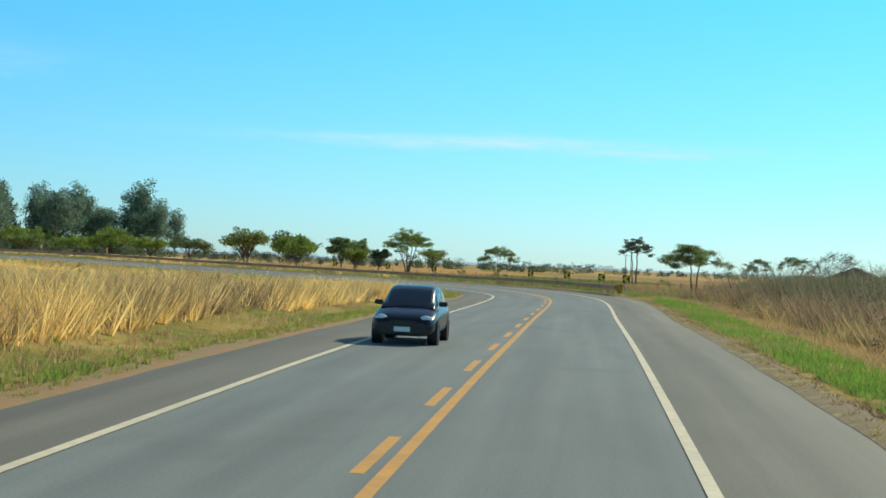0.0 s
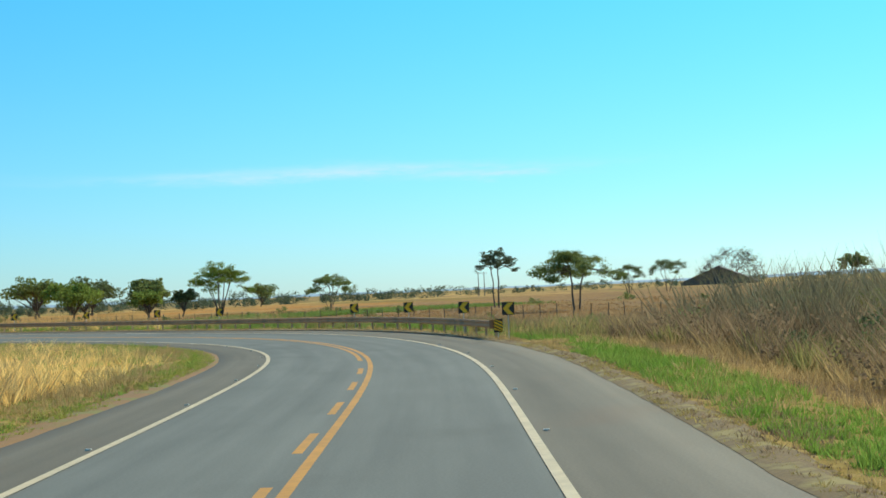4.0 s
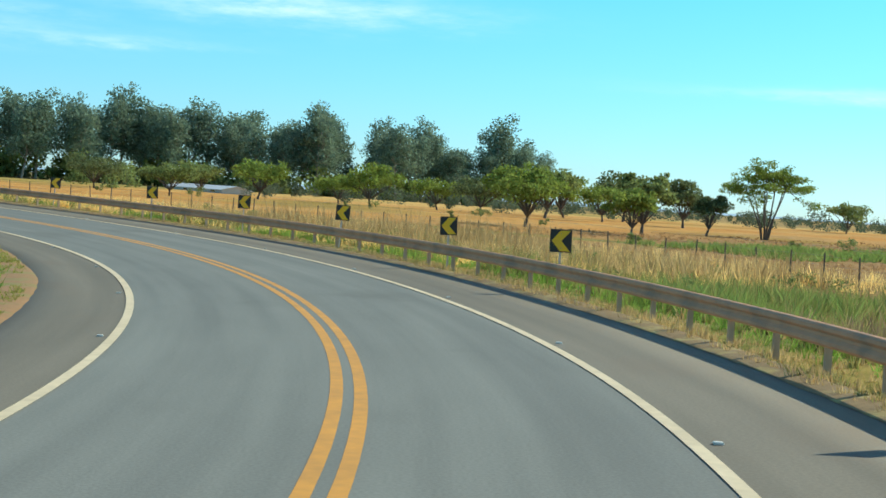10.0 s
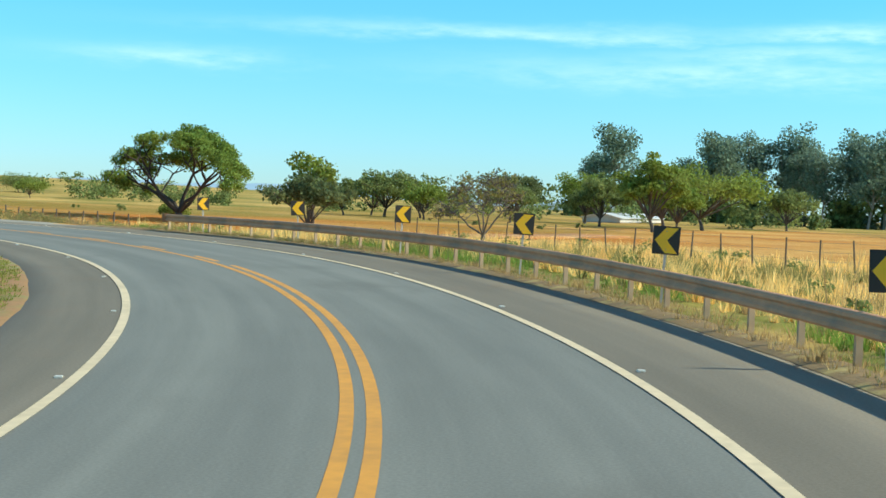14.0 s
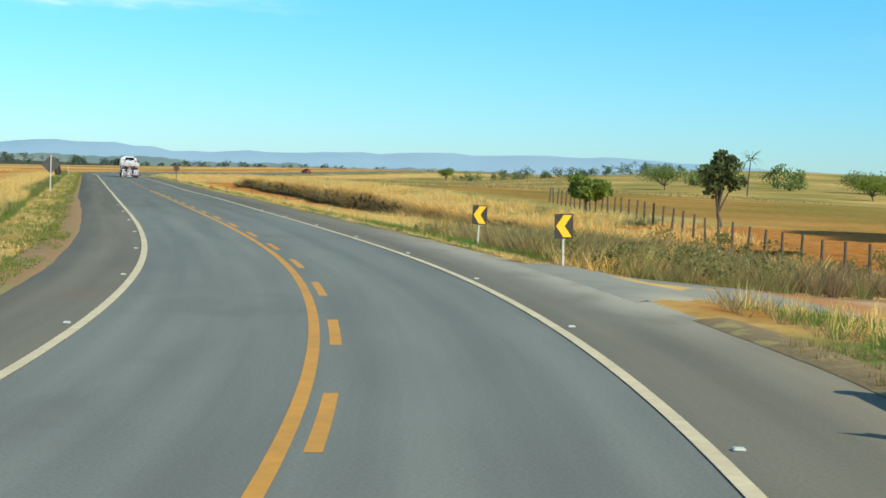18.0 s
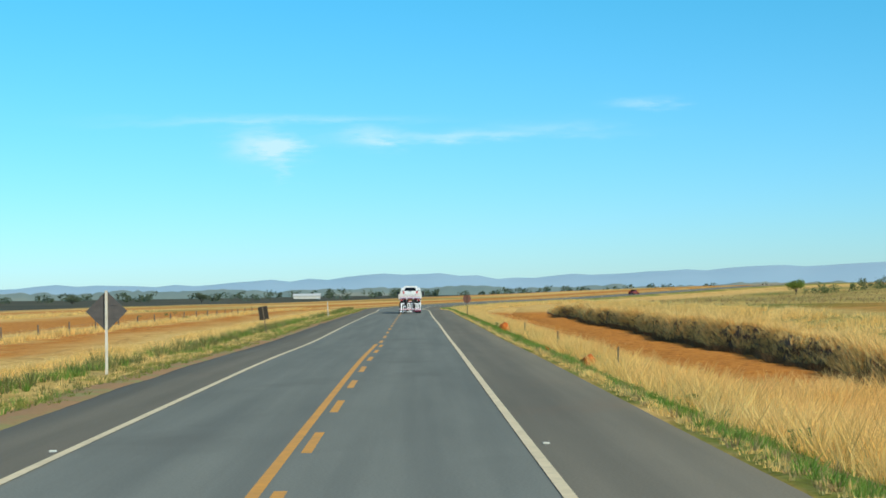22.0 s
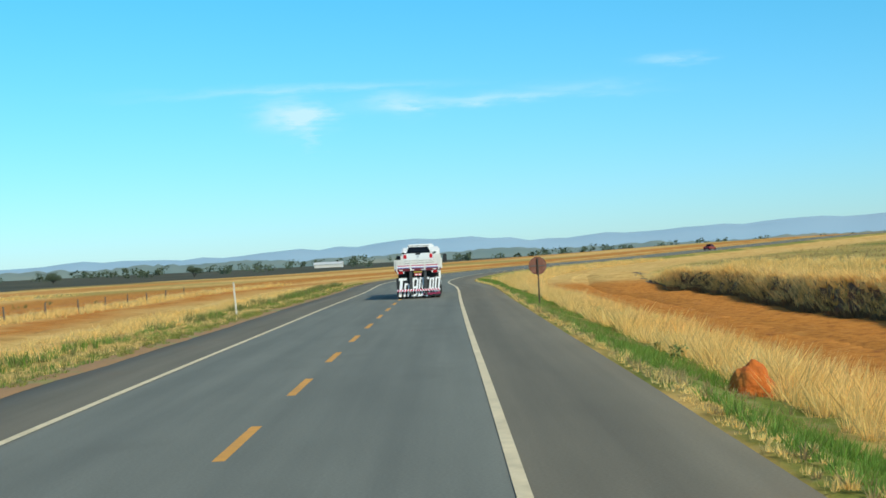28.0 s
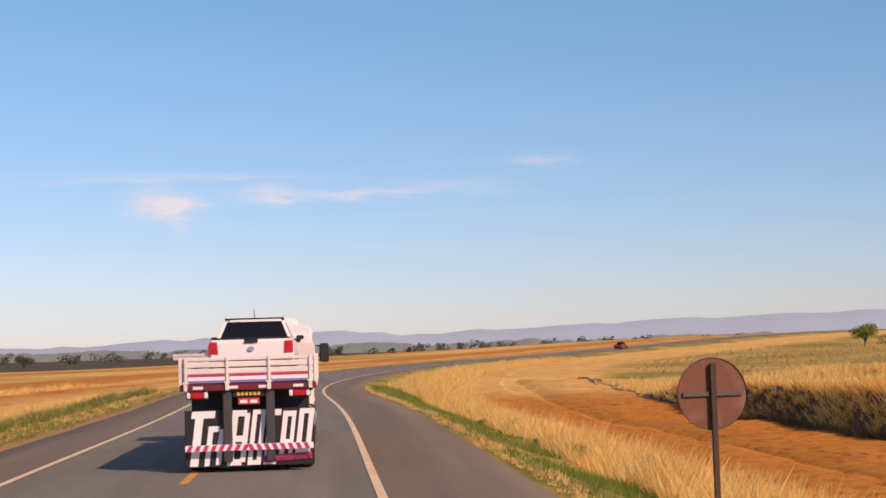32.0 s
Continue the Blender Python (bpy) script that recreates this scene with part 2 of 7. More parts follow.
def lie(s, d):
    """Height of the open ground at road places."""
    s, d = np.asarray(s, float), np.asarray(d, float)
    x, y, zr = at_np(s, d)
    a = np.abs(d)
    right = d > 0
    drop = np.where(right, 0.45, 0.35) * step01(a, 7.0, 15.0)
    low = step01(s, 275, 310) * (1 - step01(s, 488, 512))
    drop = drop + np.where(right, 0.30 * step01(s, 240, 262) * (1 - low) * step01(a, 6.4, 8.8) * (1 - step01(a, 45, 90)), 0.0)
    hd = bank_line(s)
    drop = np.where(right, drop * (1 - low) + low * (0.75 * step01(a, 6.3, 9.0) + 0.70 * step01(a, 8.8, 13.5) - (0.95 + 0.70 * step01(s, 315, 375)) * step01(a, hd, hd + 0.9) - 0.5 * step01(a, hd + 1, hd + 8)), drop)
    # cut bank beside the first straight
    rise = np.where(right, 0.0, 0.55 * step01(a, 7.5, 11) * (1 - step01(s, 40, 75)))
    z = zr - 0.03 - drop + rise
    far = step01(a, 40, 160)
    hill = 8.6 * np.exp(-(((x + 640) / 210) ** 2 + ((y - 340) / 190) ** 2)) + 3.5 * np.exp(-(((x + 700) / 110) ** 2 + ((y - 190) / 110) ** 2))
    z = z * (1 - far) + far * (0.15 + 0.35 * bumps(x, y, 0.004, 5) + hill)
    return z + 0.06 * bumps(x, y, 0.12, 3) * step01(a, 6.4, 8)


def ground_z(x, y):
    s, d = to_road([x], [y])
    return float(lie(s, d)[0])


def mesh_np(name, verts, faces_flat, sizes, mats, mat_index=None, smooth=False):
    """A mesh from arrays, quickly. sizes: corners of each face, or one number."""
    me = bpy.data.meshes.new(name)
    verts = np.ascontiguousarray(verts, np.float32)
    faces_flat = np.ascontiguousarray(faces_flat, np.int32).ravel()
    nf = len(faces_flat) // sizes
    me.vertices.add(len(verts))
    me.vertices.foreach_set("co", verts.ravel())
    me.loops.add(len(faces_flat))
    me.loops.foreach_set("vertex_index", faces_flat)
    me.polygons.add(nf)
    me.polygons.foreach_set("loop_start", np.arange(0, nf * sizes, sizes, dtype=np.int32))
    for m in mats:
        me.materials.append(m)
    if mat_index is not None:
        me.polygons.foreach_set("material_index", np.ascontiguousarray(mat_index, np.int32))
    if smooth:
        me.polygons.foreach_set("use_smooth", np.ones(nf, bool))
    me.update(calc_edges=True)
    return me


def grid_faces(nu, nv):
    i, j = np.meshgrid(np.arange(nu - 1), np.arange(nv - 1), indexing='ij')
    a = (i * nv + j).ravel()
    return np.stack([a, a + nv, a + nv + 1, a + 1], 1)


def ribbon(name, s0, s1, offs, heights, mats, step=1.0, mat_index=None, wob=0.0, seed=0, shift=None):
    """A strip that follows the road, with its cross-section given by offsets and heights."""
    ss = np.arange(s0, s1 + 1e-6, step) if s1 - s0 > step else np.array([s0, s1])
    if ss[-1] < s1 - 1e-3:
        ss = np.append(ss, s1)
    sg, dg = np.meshgrid(ss, offs, indexing='ij')
    if wob:
        dg = dg + wob * np.interp(sg, ss, np.convolve(np.random.RandomState(seed).randn(len(ss) + 8), np.ones(9) / 3, 'valid'))
    if shift:
        dg = dg + shift(sg)
    x, y, z = at_np(sg, dg)
    v = np.stack([x, y, z + np.asarray(heights)[None, :]], -1).reshape(-1, 3)
    f = grid_faces(len(ss), len(offs))[:, ::-1]
    mi = None if mat_index is None else np.tile(mat_index, len(ss) - 1)
    return new(name, mesh_np(name, v, f, 4, mats, mi, smooth=True))


def box(bm, cx, cy, cz, sx, sy, sz, m=None):
    mt = Matrix.Translation((cx, cy, cz)) @ Matrix.Diagonal((sx, sy, sz, 1))
    r = bmesh.ops.create_cube(bm, size=1.0, matrix=(m @ mt) if m is not None else mt)
    return r["verts"]


def cyl(bm, p0, p1, r0, r1=None, seg=12, caps=True):
    p0, p1 = Vector(p0), Vector(p1)
    q = (p1 - p0).to_track_quat('Z', 'Y').to_matrix().to_4x4()
    m = Matrix.Translation((p0 + p1) / 2) @ q
    return bmesh.ops.create_cone(bm, cap_ends=caps, segments=seg, radius1=r0, radius2=r0 if r1 is None else r1, depth=(p1 - p0).length, matrix=m)["verts"]


def poly(bm, pts, depth, axis):
    """A flat outline pushed out by depth along an axis vector."""
    vs = [bm.verts.new(p) for p in pts]
    f = bm.faces.new(vs)
    ex = bmesh.ops.extrude_face_region(bm, geom=[f])
    bmesh.ops.translate(bm, vec=Vector(axis) * depth, verts=[v for v in ex["geom"] if isinstance(v, bmesh.types.BMVert)])
    return vs


def finish(bm, name, material, bevel=0.0):
    if bevel:
        bmesh.ops.bevel(bm, geom=[e for e in bm.edges if e.calc_face_angle(0) > 0.7], offset=bevel, segments=2, affect='EDGES', clamp_overlap=True)
    bmesh.ops.recalc_face_normals(bm, faces=bm.faces[:])
    me = bpy.data.meshes.new(name)
    bm.to_mesh(me)
    bm.free()
    me.materials.append(material)
    return me


def part(name, bm, material, parent, label="", bevel=0.0):
    ob = new(name, finish(bm, name, material, bevel))
    ob.parent = parent
    if label:
        tagged(ob, label)
    return ob


def empty(name, m, label, category, group=""):
    e = new(name)
    e.empty_display_size = 0.2
    e.matrix_basis = m
    return tagged(e, label, category, group)


def road_pose(s, d, turn=0.0, up=0.0, on_ground=True):
    """Stands at a road place; x across to the right, y along the way of travel."""
    p = at(s, d, up)
    if on_ground and abs(d) > 6.2:
        p.z = float(lie(s, d)) + up
    return pose(p.x, p.y, p.z, 0, 0, heading(s) + turn)


# ---- ground ----
M_GROUND, gn, gl, gb = node_mat("open_ground")
gb.inputs["Roughness"].default_value = 1.0
gb.inputs["Specular IOR Level"].default_value = 0.05
gp_ = gn.new("ShaderNodeNewGeometry").outputs["Position"]


def g_noise(scale, detail=6.0, rough=0.6, squash=None):
    t = gn.new("ShaderNodeTexNoise")
    t.inputs["Scale"].default_value, t.inputs["Detail"].default_value, t.inputs["Roughness"].default_value = scale, detail, rough
    if squash:
        mp = gn.new("ShaderNodeMapping")
        mp.inputs["Scale"].default_value = squash
        gl.new(gp_, mp.inputs["Vector"])
        gl.new(mp.outputs["Vector"], t.inputs["Vector"])
    else:
        gl.new(gp_, t.inputs["Vector"])
    return t.outputs["Fac"]


def g_ramp(fac, stops):
    r = gn.new("ShaderNodeValToRGB")
    e = r.color_ramp.elements
    while len(e) < len(stops):
        e.new(0.5)
    for k, (p, c) in enumerate(stops):
        e[k].position, e[k].color = p, (*c, 1)
    gl.new(fac, r.inputs["Fac"])
    return r.outputs["Color"]


def g_mix(fac, a, b):
    m = gn.new("ShaderNodeMixRGB")
    gl.new(fac, m.inputs["Fac"])
    gl.new(a, m.inputs["Color1"])
    gl.new(b, m.inputs["Color2"])
    return m.outputs["Color"]


def g_attr(name):
    a = gn.new("ShaderNodeAttribute")
    a.attribute_name = name
    return a.outputs["Fac"]


straw = g_ramp(g_noise(0.55, 8, 0.7), [(0.30, (0.38, 0.225, 0.075)), (0.48, (0.62, 0.395, 0.13)), (0.68, (0.74, 0.51, 0.20))])
soil = g_ramp(g_noise(1.5, 9, 0.78), [(0.33, (0.20, 0.065, 0.02)), (0.50, (0.50, 0.195, 0.038)), (0.75, (0.62, 0.29, 0.075))])
green = g_ramp(g_noise(1.6, 8, 0.7), [(0.30, (0.085, 0.10, 0.025)), (0.50, (0.17, 0.20, 0.04)), (0.72, (0.31, 0.26, 0.12))])
scrub = g_ramp(g_noise(0.8, 8, 0.75, (1.0, 1.0, 1.0)), [(0.30, (0.15, 0.085, 0.04)), (0.50, (0.33, 0.19, 0.085)), (0.72, (0.48, 0.31, 0.15))])
dark = g_ramp(g_noise(0.02, 6, 0.6), [(0.35, (0.05, 0.058, 0.05)), (0.58, (0.075, 0.08, 0.062)), (0.8, (0.15, 0.11, 0.06))])
c = g_mix(g_attr("soil"), straw, soil)
c = g_mix(g_attr("green"), c, green)
c = g_mix(g_attr("scrub"), c, scrub)
c = g_mix(g_attr("dark"), c, dark)
gl.new(c, gb.inputs["Base Color"])
g_bump = gn.new("ShaderNodeBump")
g_bump.inputs["Strength"].default_value, g_bump.inputs["Distance"].default_value = 0.7, 0.12
gl.new(g_noise(2.2, 8, 0.7), g_bump.inputs["Height"])
gl.new(g_bump.outputs["Normal"], gb.inputs["Normal"])


def land(s, d, x, y):
    """What grows where: soil, green and dark shares at road places."""
    a = np.abs(d)
    n1, n2 = bumps(x, y, 0.03, 11), bumps(x, y, 0.11, 12)
    right = d > 0
    soil = 0.10 + 0.22 * n1 + 0.18 * n2
    # tilled strip beside the second straight
    soil = np.where(right, np.maximum(soil * 0.6, step01(s, 296, 320) * (1 - step01(s, 500, 530)) * step01(a, 11.2, 12.8) * (1 - step01(a, bank_line(s) + 0.6, bank_line(s) + 1.2)) * 0.97), soil)
    # left of it, ploughed bands between straw
    lf = np.where(right, 0.0, step01(s + 14 * n1, 218, 262))
    wav = a + 2.0 * n1
    band = step01(wav, 17.5, 20.5) * (1 - step01(wav, 22.5, 23.5)) + step01(wav, 27, 29.5) * (1 - step01(wav, 44, 52)) * 0.9 + step01(wav, 66, 74) * (1 - step01(wav, 90, 100)) * 0.7
    band = band + 0.35 * step01(wav, 14, 17) * (1 - step01(wav, 17.5, 20))
    soil = soil * (1 - lf) + lf * np.maximum(soil * 0.3, np.clip(band, 0, 1))
    # bare edge of the pavement
    edge = (1 - step01(a + 0.18 * n2, 6.35, 6.75))
    edge = np.where(right & (s < 112), 1 - step01(a + 0.3 * n2, 6.6, 7.7), edge)
    soil = np.maximum(soil, edge * (0.34 + 0.4 * n2))
    # field behind the rail, red soil far right
    soil = np.where(right & (s > 95) & (s < 430) & ((s < 300) | (a > 34)), np.maximum(soil, (0.20 + 0.32 * step01(s, 170, 215) + 0.40 * step01(s, 240, 262) * (1 - step01(a, 60, 110)) + 0.3 * n1) * step01(a + 16 * step01(s, 235, 255), 31, 40) * (1 - step01(a, 200, 300))), soil)
    olive = 0.62 * step01(bumps(x, y, 0.012, 17), 0.0, 0.8) * step01(a, 30, 60)
    # red soil round the side track
    soil = np.where(right, np.maximum(soil, 0.95 * np.exp(-((s - 248.2) / 1.6) ** 2 - ((a - 7.4) / 1.1) ** 2) + 0.95 * np.exp(-((s - 260.6) / 2.2) ** 2 - ((a - 7.0) / 0.8) ** 2)), soil)
    strip = step01(a + 0.15 * n2, 5.9, 6.35) * np.where(right, 1 - 0.9 * step01(s, 242, 246) * (1 - step01(s, 261, 265)), 1.0) * (1 - step01(a, 8.9, 11.0))
    gr = np.where(right, np.where(s < 112, 0.5, 1.0), np.where(s > 235, 0.42, 0.7)) * strip * (0.85 + 0.5 * n2)
    gr = np.where(right & (s > 95) & (s < 240), np.maximum(gr, 0.55 * step01(a, 7.5, 9) * (1 - step01(a, 15, 20)) * (0.5 + 0.7 * n1)), gr)
    gr = np.where(right & (s > 60) & (s < 230), np.maximum(gr, (0.74 + 0.25 * n1) * step01(a, 9, 13) * (1 - step01(s, 165, 205)) * (1 - 0.5 * step01(a, 350, 600))), gr)
    gr = np.where(right & (s > 300) & (a > bank_line(s) + 2), np.maximum(gr, 0.50 + 0.35 * n1), gr)
    gr = np.maximum(gr, olive)
    dk = np.where(right, 0.45 * step01(a, 330, 420), 0.97 * step01(a + 12 * n1, 105, 128)) * np.where(right, np.where(s > 225, 1.0, 0.35), step01(-x + 25 * n1, 90, 240))
    # brown scrub over the field behind the first half of the rail, crossed by one green strip
    sb = np.where(right, step01(s, 70, 100) * (1 - step01(s + 10 * n1, 196, 216)) * step01(a, 12, 20) * (1 - step01(a, 380, 560)) * (0.86 + 0.2 * n2), 0.0)
    off = np.abs(y - np.maximum(240 + 0.95 * x, 216 + 0 * x) + 1.6 * n2)
    line = np.where(right, (1 - step01(off, 2.0, 4.2)) * step01(x, -70, -50) * (1 - step01(x, 20, 40)), 0.0)
    return np.clip(soil, 0, 1), np.clip(np.maximum(gr, 0.9 * line), 0, 1), np.clip(dk, 0, 1), np.clip(sb * (1 - line), 0, 1)


def spread(lo, hi, inner, outer, grow):
    mid = list(np.arange(lo, hi + 1e-6, inner))
    a, w = [], inner
    v = hi
    while v < outer:
        w *= grow
        v += w
        a.append(v)
    b, w, v = [], inner, lo
    while v > -outer:
        w *= grow
        v -= w
        b.append(v)
    return np.array(b[::-1] + mid + a)


gx = spread(-640.0, 150.0, 3.2, 4800.0, 1.16)
gy = spread(-60.0, 480.0, 3.2, 4800.0, 1.16)
X, Y = np.meshgrid(gx, gy, indexing='ij')
gs, gd = to_road(X, Y)
Z = lie(gs, gd)
# under the verge strips and the pavement the sheet lies lower
Z = Z - 0.45 * (1 - step01(np.abs(gd), 13.0, 17.0)) * (gs > -60) * (gs < 930)
Z = Z - 1.2 * step01(gd, bank_line(gs) - 6, bank_line(gs) - 3) * (1 - step01(gd, bank_line(gs) + 4.5, bank_line(gs) + 8)) * (gs > 276) * (gs < 568)
ground = new("ground", mesh_np("ground", np.stack([X.ravel(), Y.ravel(), Z], -1), grid_faces(len(gx), len(gy)), 4, [M_GROUND], smooth=True))
tagged(ground, "dry straw fields with red soil and dark far plain", "ground", kind="structure")


def paint(ob, s, d, x, y):
    for nm, v in zip(("soil", "green", "dark", "scrub"), land(s, d, x, y)):
        a = ob.data.attributes.new(nm, 'FLOAT', 'POINT')
        a.data.foreach_set("value", np.ascontiguousarray(v, np.float32))


paint(ground, gs, gd, X.ravel(), Y.ravel())

for side, nm in ((1, "verge_right"), (-1, "verge_left")):
    vs = np.concatenate([np.arange(-28.0, 520.0, 0.8), np.arange(520.0, 915.0, 2.5)])
    vd = np.concatenate([[5.8, 6.05], np.arange(6.3, 17.6, 0.45)]) * side
    sg, dg = np.meshgrid(vs, vd, indexing='ij')
    x, y, z = at_np(sg, dg)
    zz = lie(sg, dg)
    r = np.random.RandomState(8 + side)
    zz = zz + np.where(np.abs(dg) > 6.5, r.uniform(-0.035, 0.045, zz.shape), 0)
    zz = np.where(np.abs(dg) < 6.2, z - 0.06, zz)
    zz = np.where(np.abs(dg) > 17.2, zz - 0.5, zz)
    f = grid_faces(len(vs), len(vd))
    v = new(nm, mesh_np(nm, np.stack([x.ravel(), y.ravel(), zz.ravel()], -1), f if side < 0 else f[:, ::-1], 4, [M_GROUND], smooth=True))
    tagged(v, "roadside verge of red soil and patchy grass", "verge", kind="structure")
    paint(v, sg.ravel(), dg.ravel(), x.ravel(), y.ravel())

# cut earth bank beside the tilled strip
# earth for the steep face, its shade put into a darker colour
M_BANK = mat("bank_earth_painted_shade", (0.13, 0.075, 0.040), (0.075, 0.05, 0.03), 2.5, 1.0, bump=0.8, c3=(0.20, 0.12, 0.05))
bs = np.concatenate([np.arange(284.0, 560.0, 0.6)])
bo = np.array([-7.0, -5.5, -3.0, -1.5, -0.6, 0.0, 0.2, 0.4, 0.6, 0.8, 1.2, 2.0, 3.5, 6.0, 8.0, 9.5])
sg, og = np.meshgrid(bs, bo, indexing='ij')
dg = og + bank_line(sg)
x, y, _z0 = at_np(sg, dg)
zz = lie(sg, dg)
r = np.random.RandomState(44)
zz = zz + r.uniform(-0.06, 0.06, zz.shape) - np.where((og < -6.5) | (og > 9.0), 0.8, 0.0)
x, y = x + r.uniform(-0.08, 0.08, x.shape), y + r.uniform(-0.08, 0.08, x.shape)
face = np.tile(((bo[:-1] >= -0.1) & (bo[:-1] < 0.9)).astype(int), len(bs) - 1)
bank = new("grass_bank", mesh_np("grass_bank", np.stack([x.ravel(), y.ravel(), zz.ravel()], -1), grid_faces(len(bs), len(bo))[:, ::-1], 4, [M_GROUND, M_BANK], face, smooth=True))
tagged(bank, "steep earth bank with dry grass along its top", "bank", kind="structure")
paint(bank, sg.ravel(), dg.ravel(), x.ravel(), y.ravel())

# ---- pavement ----
def asphalt(name, c1, c2, dirt, dusty=False):
    """Worn asphalt with streaks along the way of travel, read from the strip's own run and offset."""
    m, n, l, sh = node_mat(name)
    sh.inputs["Roughness"].default_value = 0.88
    sh.inputs["Specular IOR Level"].default_value = 0.3
    at_ = []
    for nm in ("run", "lat"):
        a = n.new("ShaderNodeAttribute")
        a.attribute_name = nm
        at_.append(a.outputs["Fac"])
    xyz = n.new("ShaderNodeCombineXYZ")
    l.new(at_[0], xyz.inputs[0])
    l.new(at_[1], xyz.inputs[1])

    def nz(scale, squash, detail=5.0):
        mp = n.new("ShaderNodeMapping")
        mp.inputs["Scale"].default_value = squash
        l.new(xyz.outputs[0], mp.inputs["Vector"])
        t = n.new("ShaderNodeTexNoise")
        t.inputs["Scale"].default_value, t.inputs["Detail"].default_value = scale, detail
        l.new(mp.outputs["Vector"], t.inputs["Vector"])
        return t.outputs["Fac"]

    def ramp(fac, p0, a, p1, b):
        r = n.new("ShaderNodeValToRGB")
        r.color_ramp.elements[0].position, r.color_ramp.elements[0].color = p0, (*a, 1)
        r.color_ramp.elements[1].position, r.color_ramp.elements[1].color = p1, (*b, 1)
        l.new(fac, r.inputs["Fac"])
        return r.outputs["Color"]

    def mix(fac, a, b, kind='MIX'):
        x = n.new("ShaderNodeMixRGB")
        x.blend_type = kind
        if isinstance(fac, float):
            x.inputs["Fac"].default_value = fac
        else:
            l.new(fac, x.inputs["Fac"])
        l.new(a, x.inputs["Color1"])
        l.new(b, x.inputs["Color2"])
        return x.outputs["Color"]

    base = ramp(nz(1.0, (0.04, 1.3, 1)), 0.35, c1, 0.68, c2)
    base = mix(0.40, base, ramp(nz(1.0, (0.22, 0.9, 1)), 0.30, (0.80, 0.80, 0.80), 0.60, (1.03, 1.03, 1.03)), 'MULTIPLY')
    base = mix(0.5, base, ramp(nz(24.0, (1, 1, 1), 2.0), 0.25, (0.75, 0.75, 0.75), 0.75, (1.2, 1.2, 1.2)), 'MULTIPLY')
    stain = ramp(nz(0.35, (0.5, 0.8, 1)), 0.58, (0, 0, 0), 0.74, (0.55, 0.55, 0.55))
    d = n.new("ShaderNodeRGB")
    d.outputs[0].default_value = (*dirt, 1)
    base = mix(stain, base, d.outputs[0])
    def span(v, a0, a1):
        q = n.new("ShaderNodeMapRange")
        q.interpolation_type = 'SMOOTHSTEP'
        q.inputs["From Min"].default_value, q.inputs["From Max"].default_value = a0, a1
        l.new(v, q.inputs["Value"])
        return q.outputs["Result"]

    def times(u, v):
        q = n.new("ShaderNodeMath")
        q.operation = 'MULTIPLY'
        l.new(u, q.inputs[0])
        l.new(v, q.inputs[1])
        return q.outputs[0]

    # pavement multiplied down to a darker tone on the second straight
    darker_tone = n.new("ShaderNodeRGB")
    darker_tone.outputs[0].default_value = (0.84, 0.83, 0.80, 1)
    worn = mix(1.0, base, darker_tone.outputs[0], 'MULTIPLY')
    base = mix(span(at_[0], 276.0, 312.0), base, worn)
    if dusty:
        # pale dust carried onto the shoulder by the side track
        wear = span(nz(0.8, (0.5, 0.9, 1)), 0.25, 0.55)
        mask = times(times(span(at_[0], 242.0, 249.0), span(at_[0], 284.0, 262.0)), times(span(at_[1], 3.9, 5.6), wear))
        pale = n.new("ShaderNodeRGB")
        pale.outputs[0].default_value = (0.31, 0.285, 0.225, 1)
        base = mix(mask, base, pale.outputs[0])
    l.new(base, sh.inputs["Base Color"])
    bp = n.new("ShaderNodeBump")
    bp.inputs["Strength"].default_value, bp.inputs["Distance"].default_value = 0.25, 0.01
    l.new(nz(30.0, (1, 1, 1), 3.0), bp.inputs["Height"])
    l.new(bp.outputs["Normal"], sh.inputs["Normal"])
    return m


M_LANE = asphalt("lane_asphalt", (0.174, 0.179, 0.156), (0.223, 0.228, 0.196), (0.132, 0.130, 0.110))
M_SHOULDER = asphalt("shoulder_asphalt", (0.167, 0.147, 0.108), (0.218, 0.191, 0.140), (0.20, 0.150, 0.100), True)
road = ribbon("road", -30, 915, [-6.2, -6.15, -4.8, -3.5, -1.75, 0, 1.75, 3.5, 4.8, 6.15, 6.2], [-0.15, -0.02, 0, 0, 0, 0.01, 0, 0, 0, -0.02, -0.15],
              [M_LANE, M_SHOULDER], mat_index=[1, 1, 1, 0, 0, 0, 0, 1, 1, 1])
road_d = [-6.2, -6.15, -4.8, -3.5, -1.75, 0, 1.75, 3.5, 4.8, 6.15, 6.2]
road_n = len(road.data.vertices) // len(road_d)
for nm, v in (("run", np.repeat(np.arange(road_n) - 30.0, len(road_d))), ("lat", np.tile(road_d, road_n))):
    road.data.attributes.new(nm, 'FLOAT', 'POINT').data.foreach_set("value", np.ascontiguousarray(v, np.float32))
tagged(road, "two-lane grey asphalt road with wide darker shoulders", "road", kind="structure")

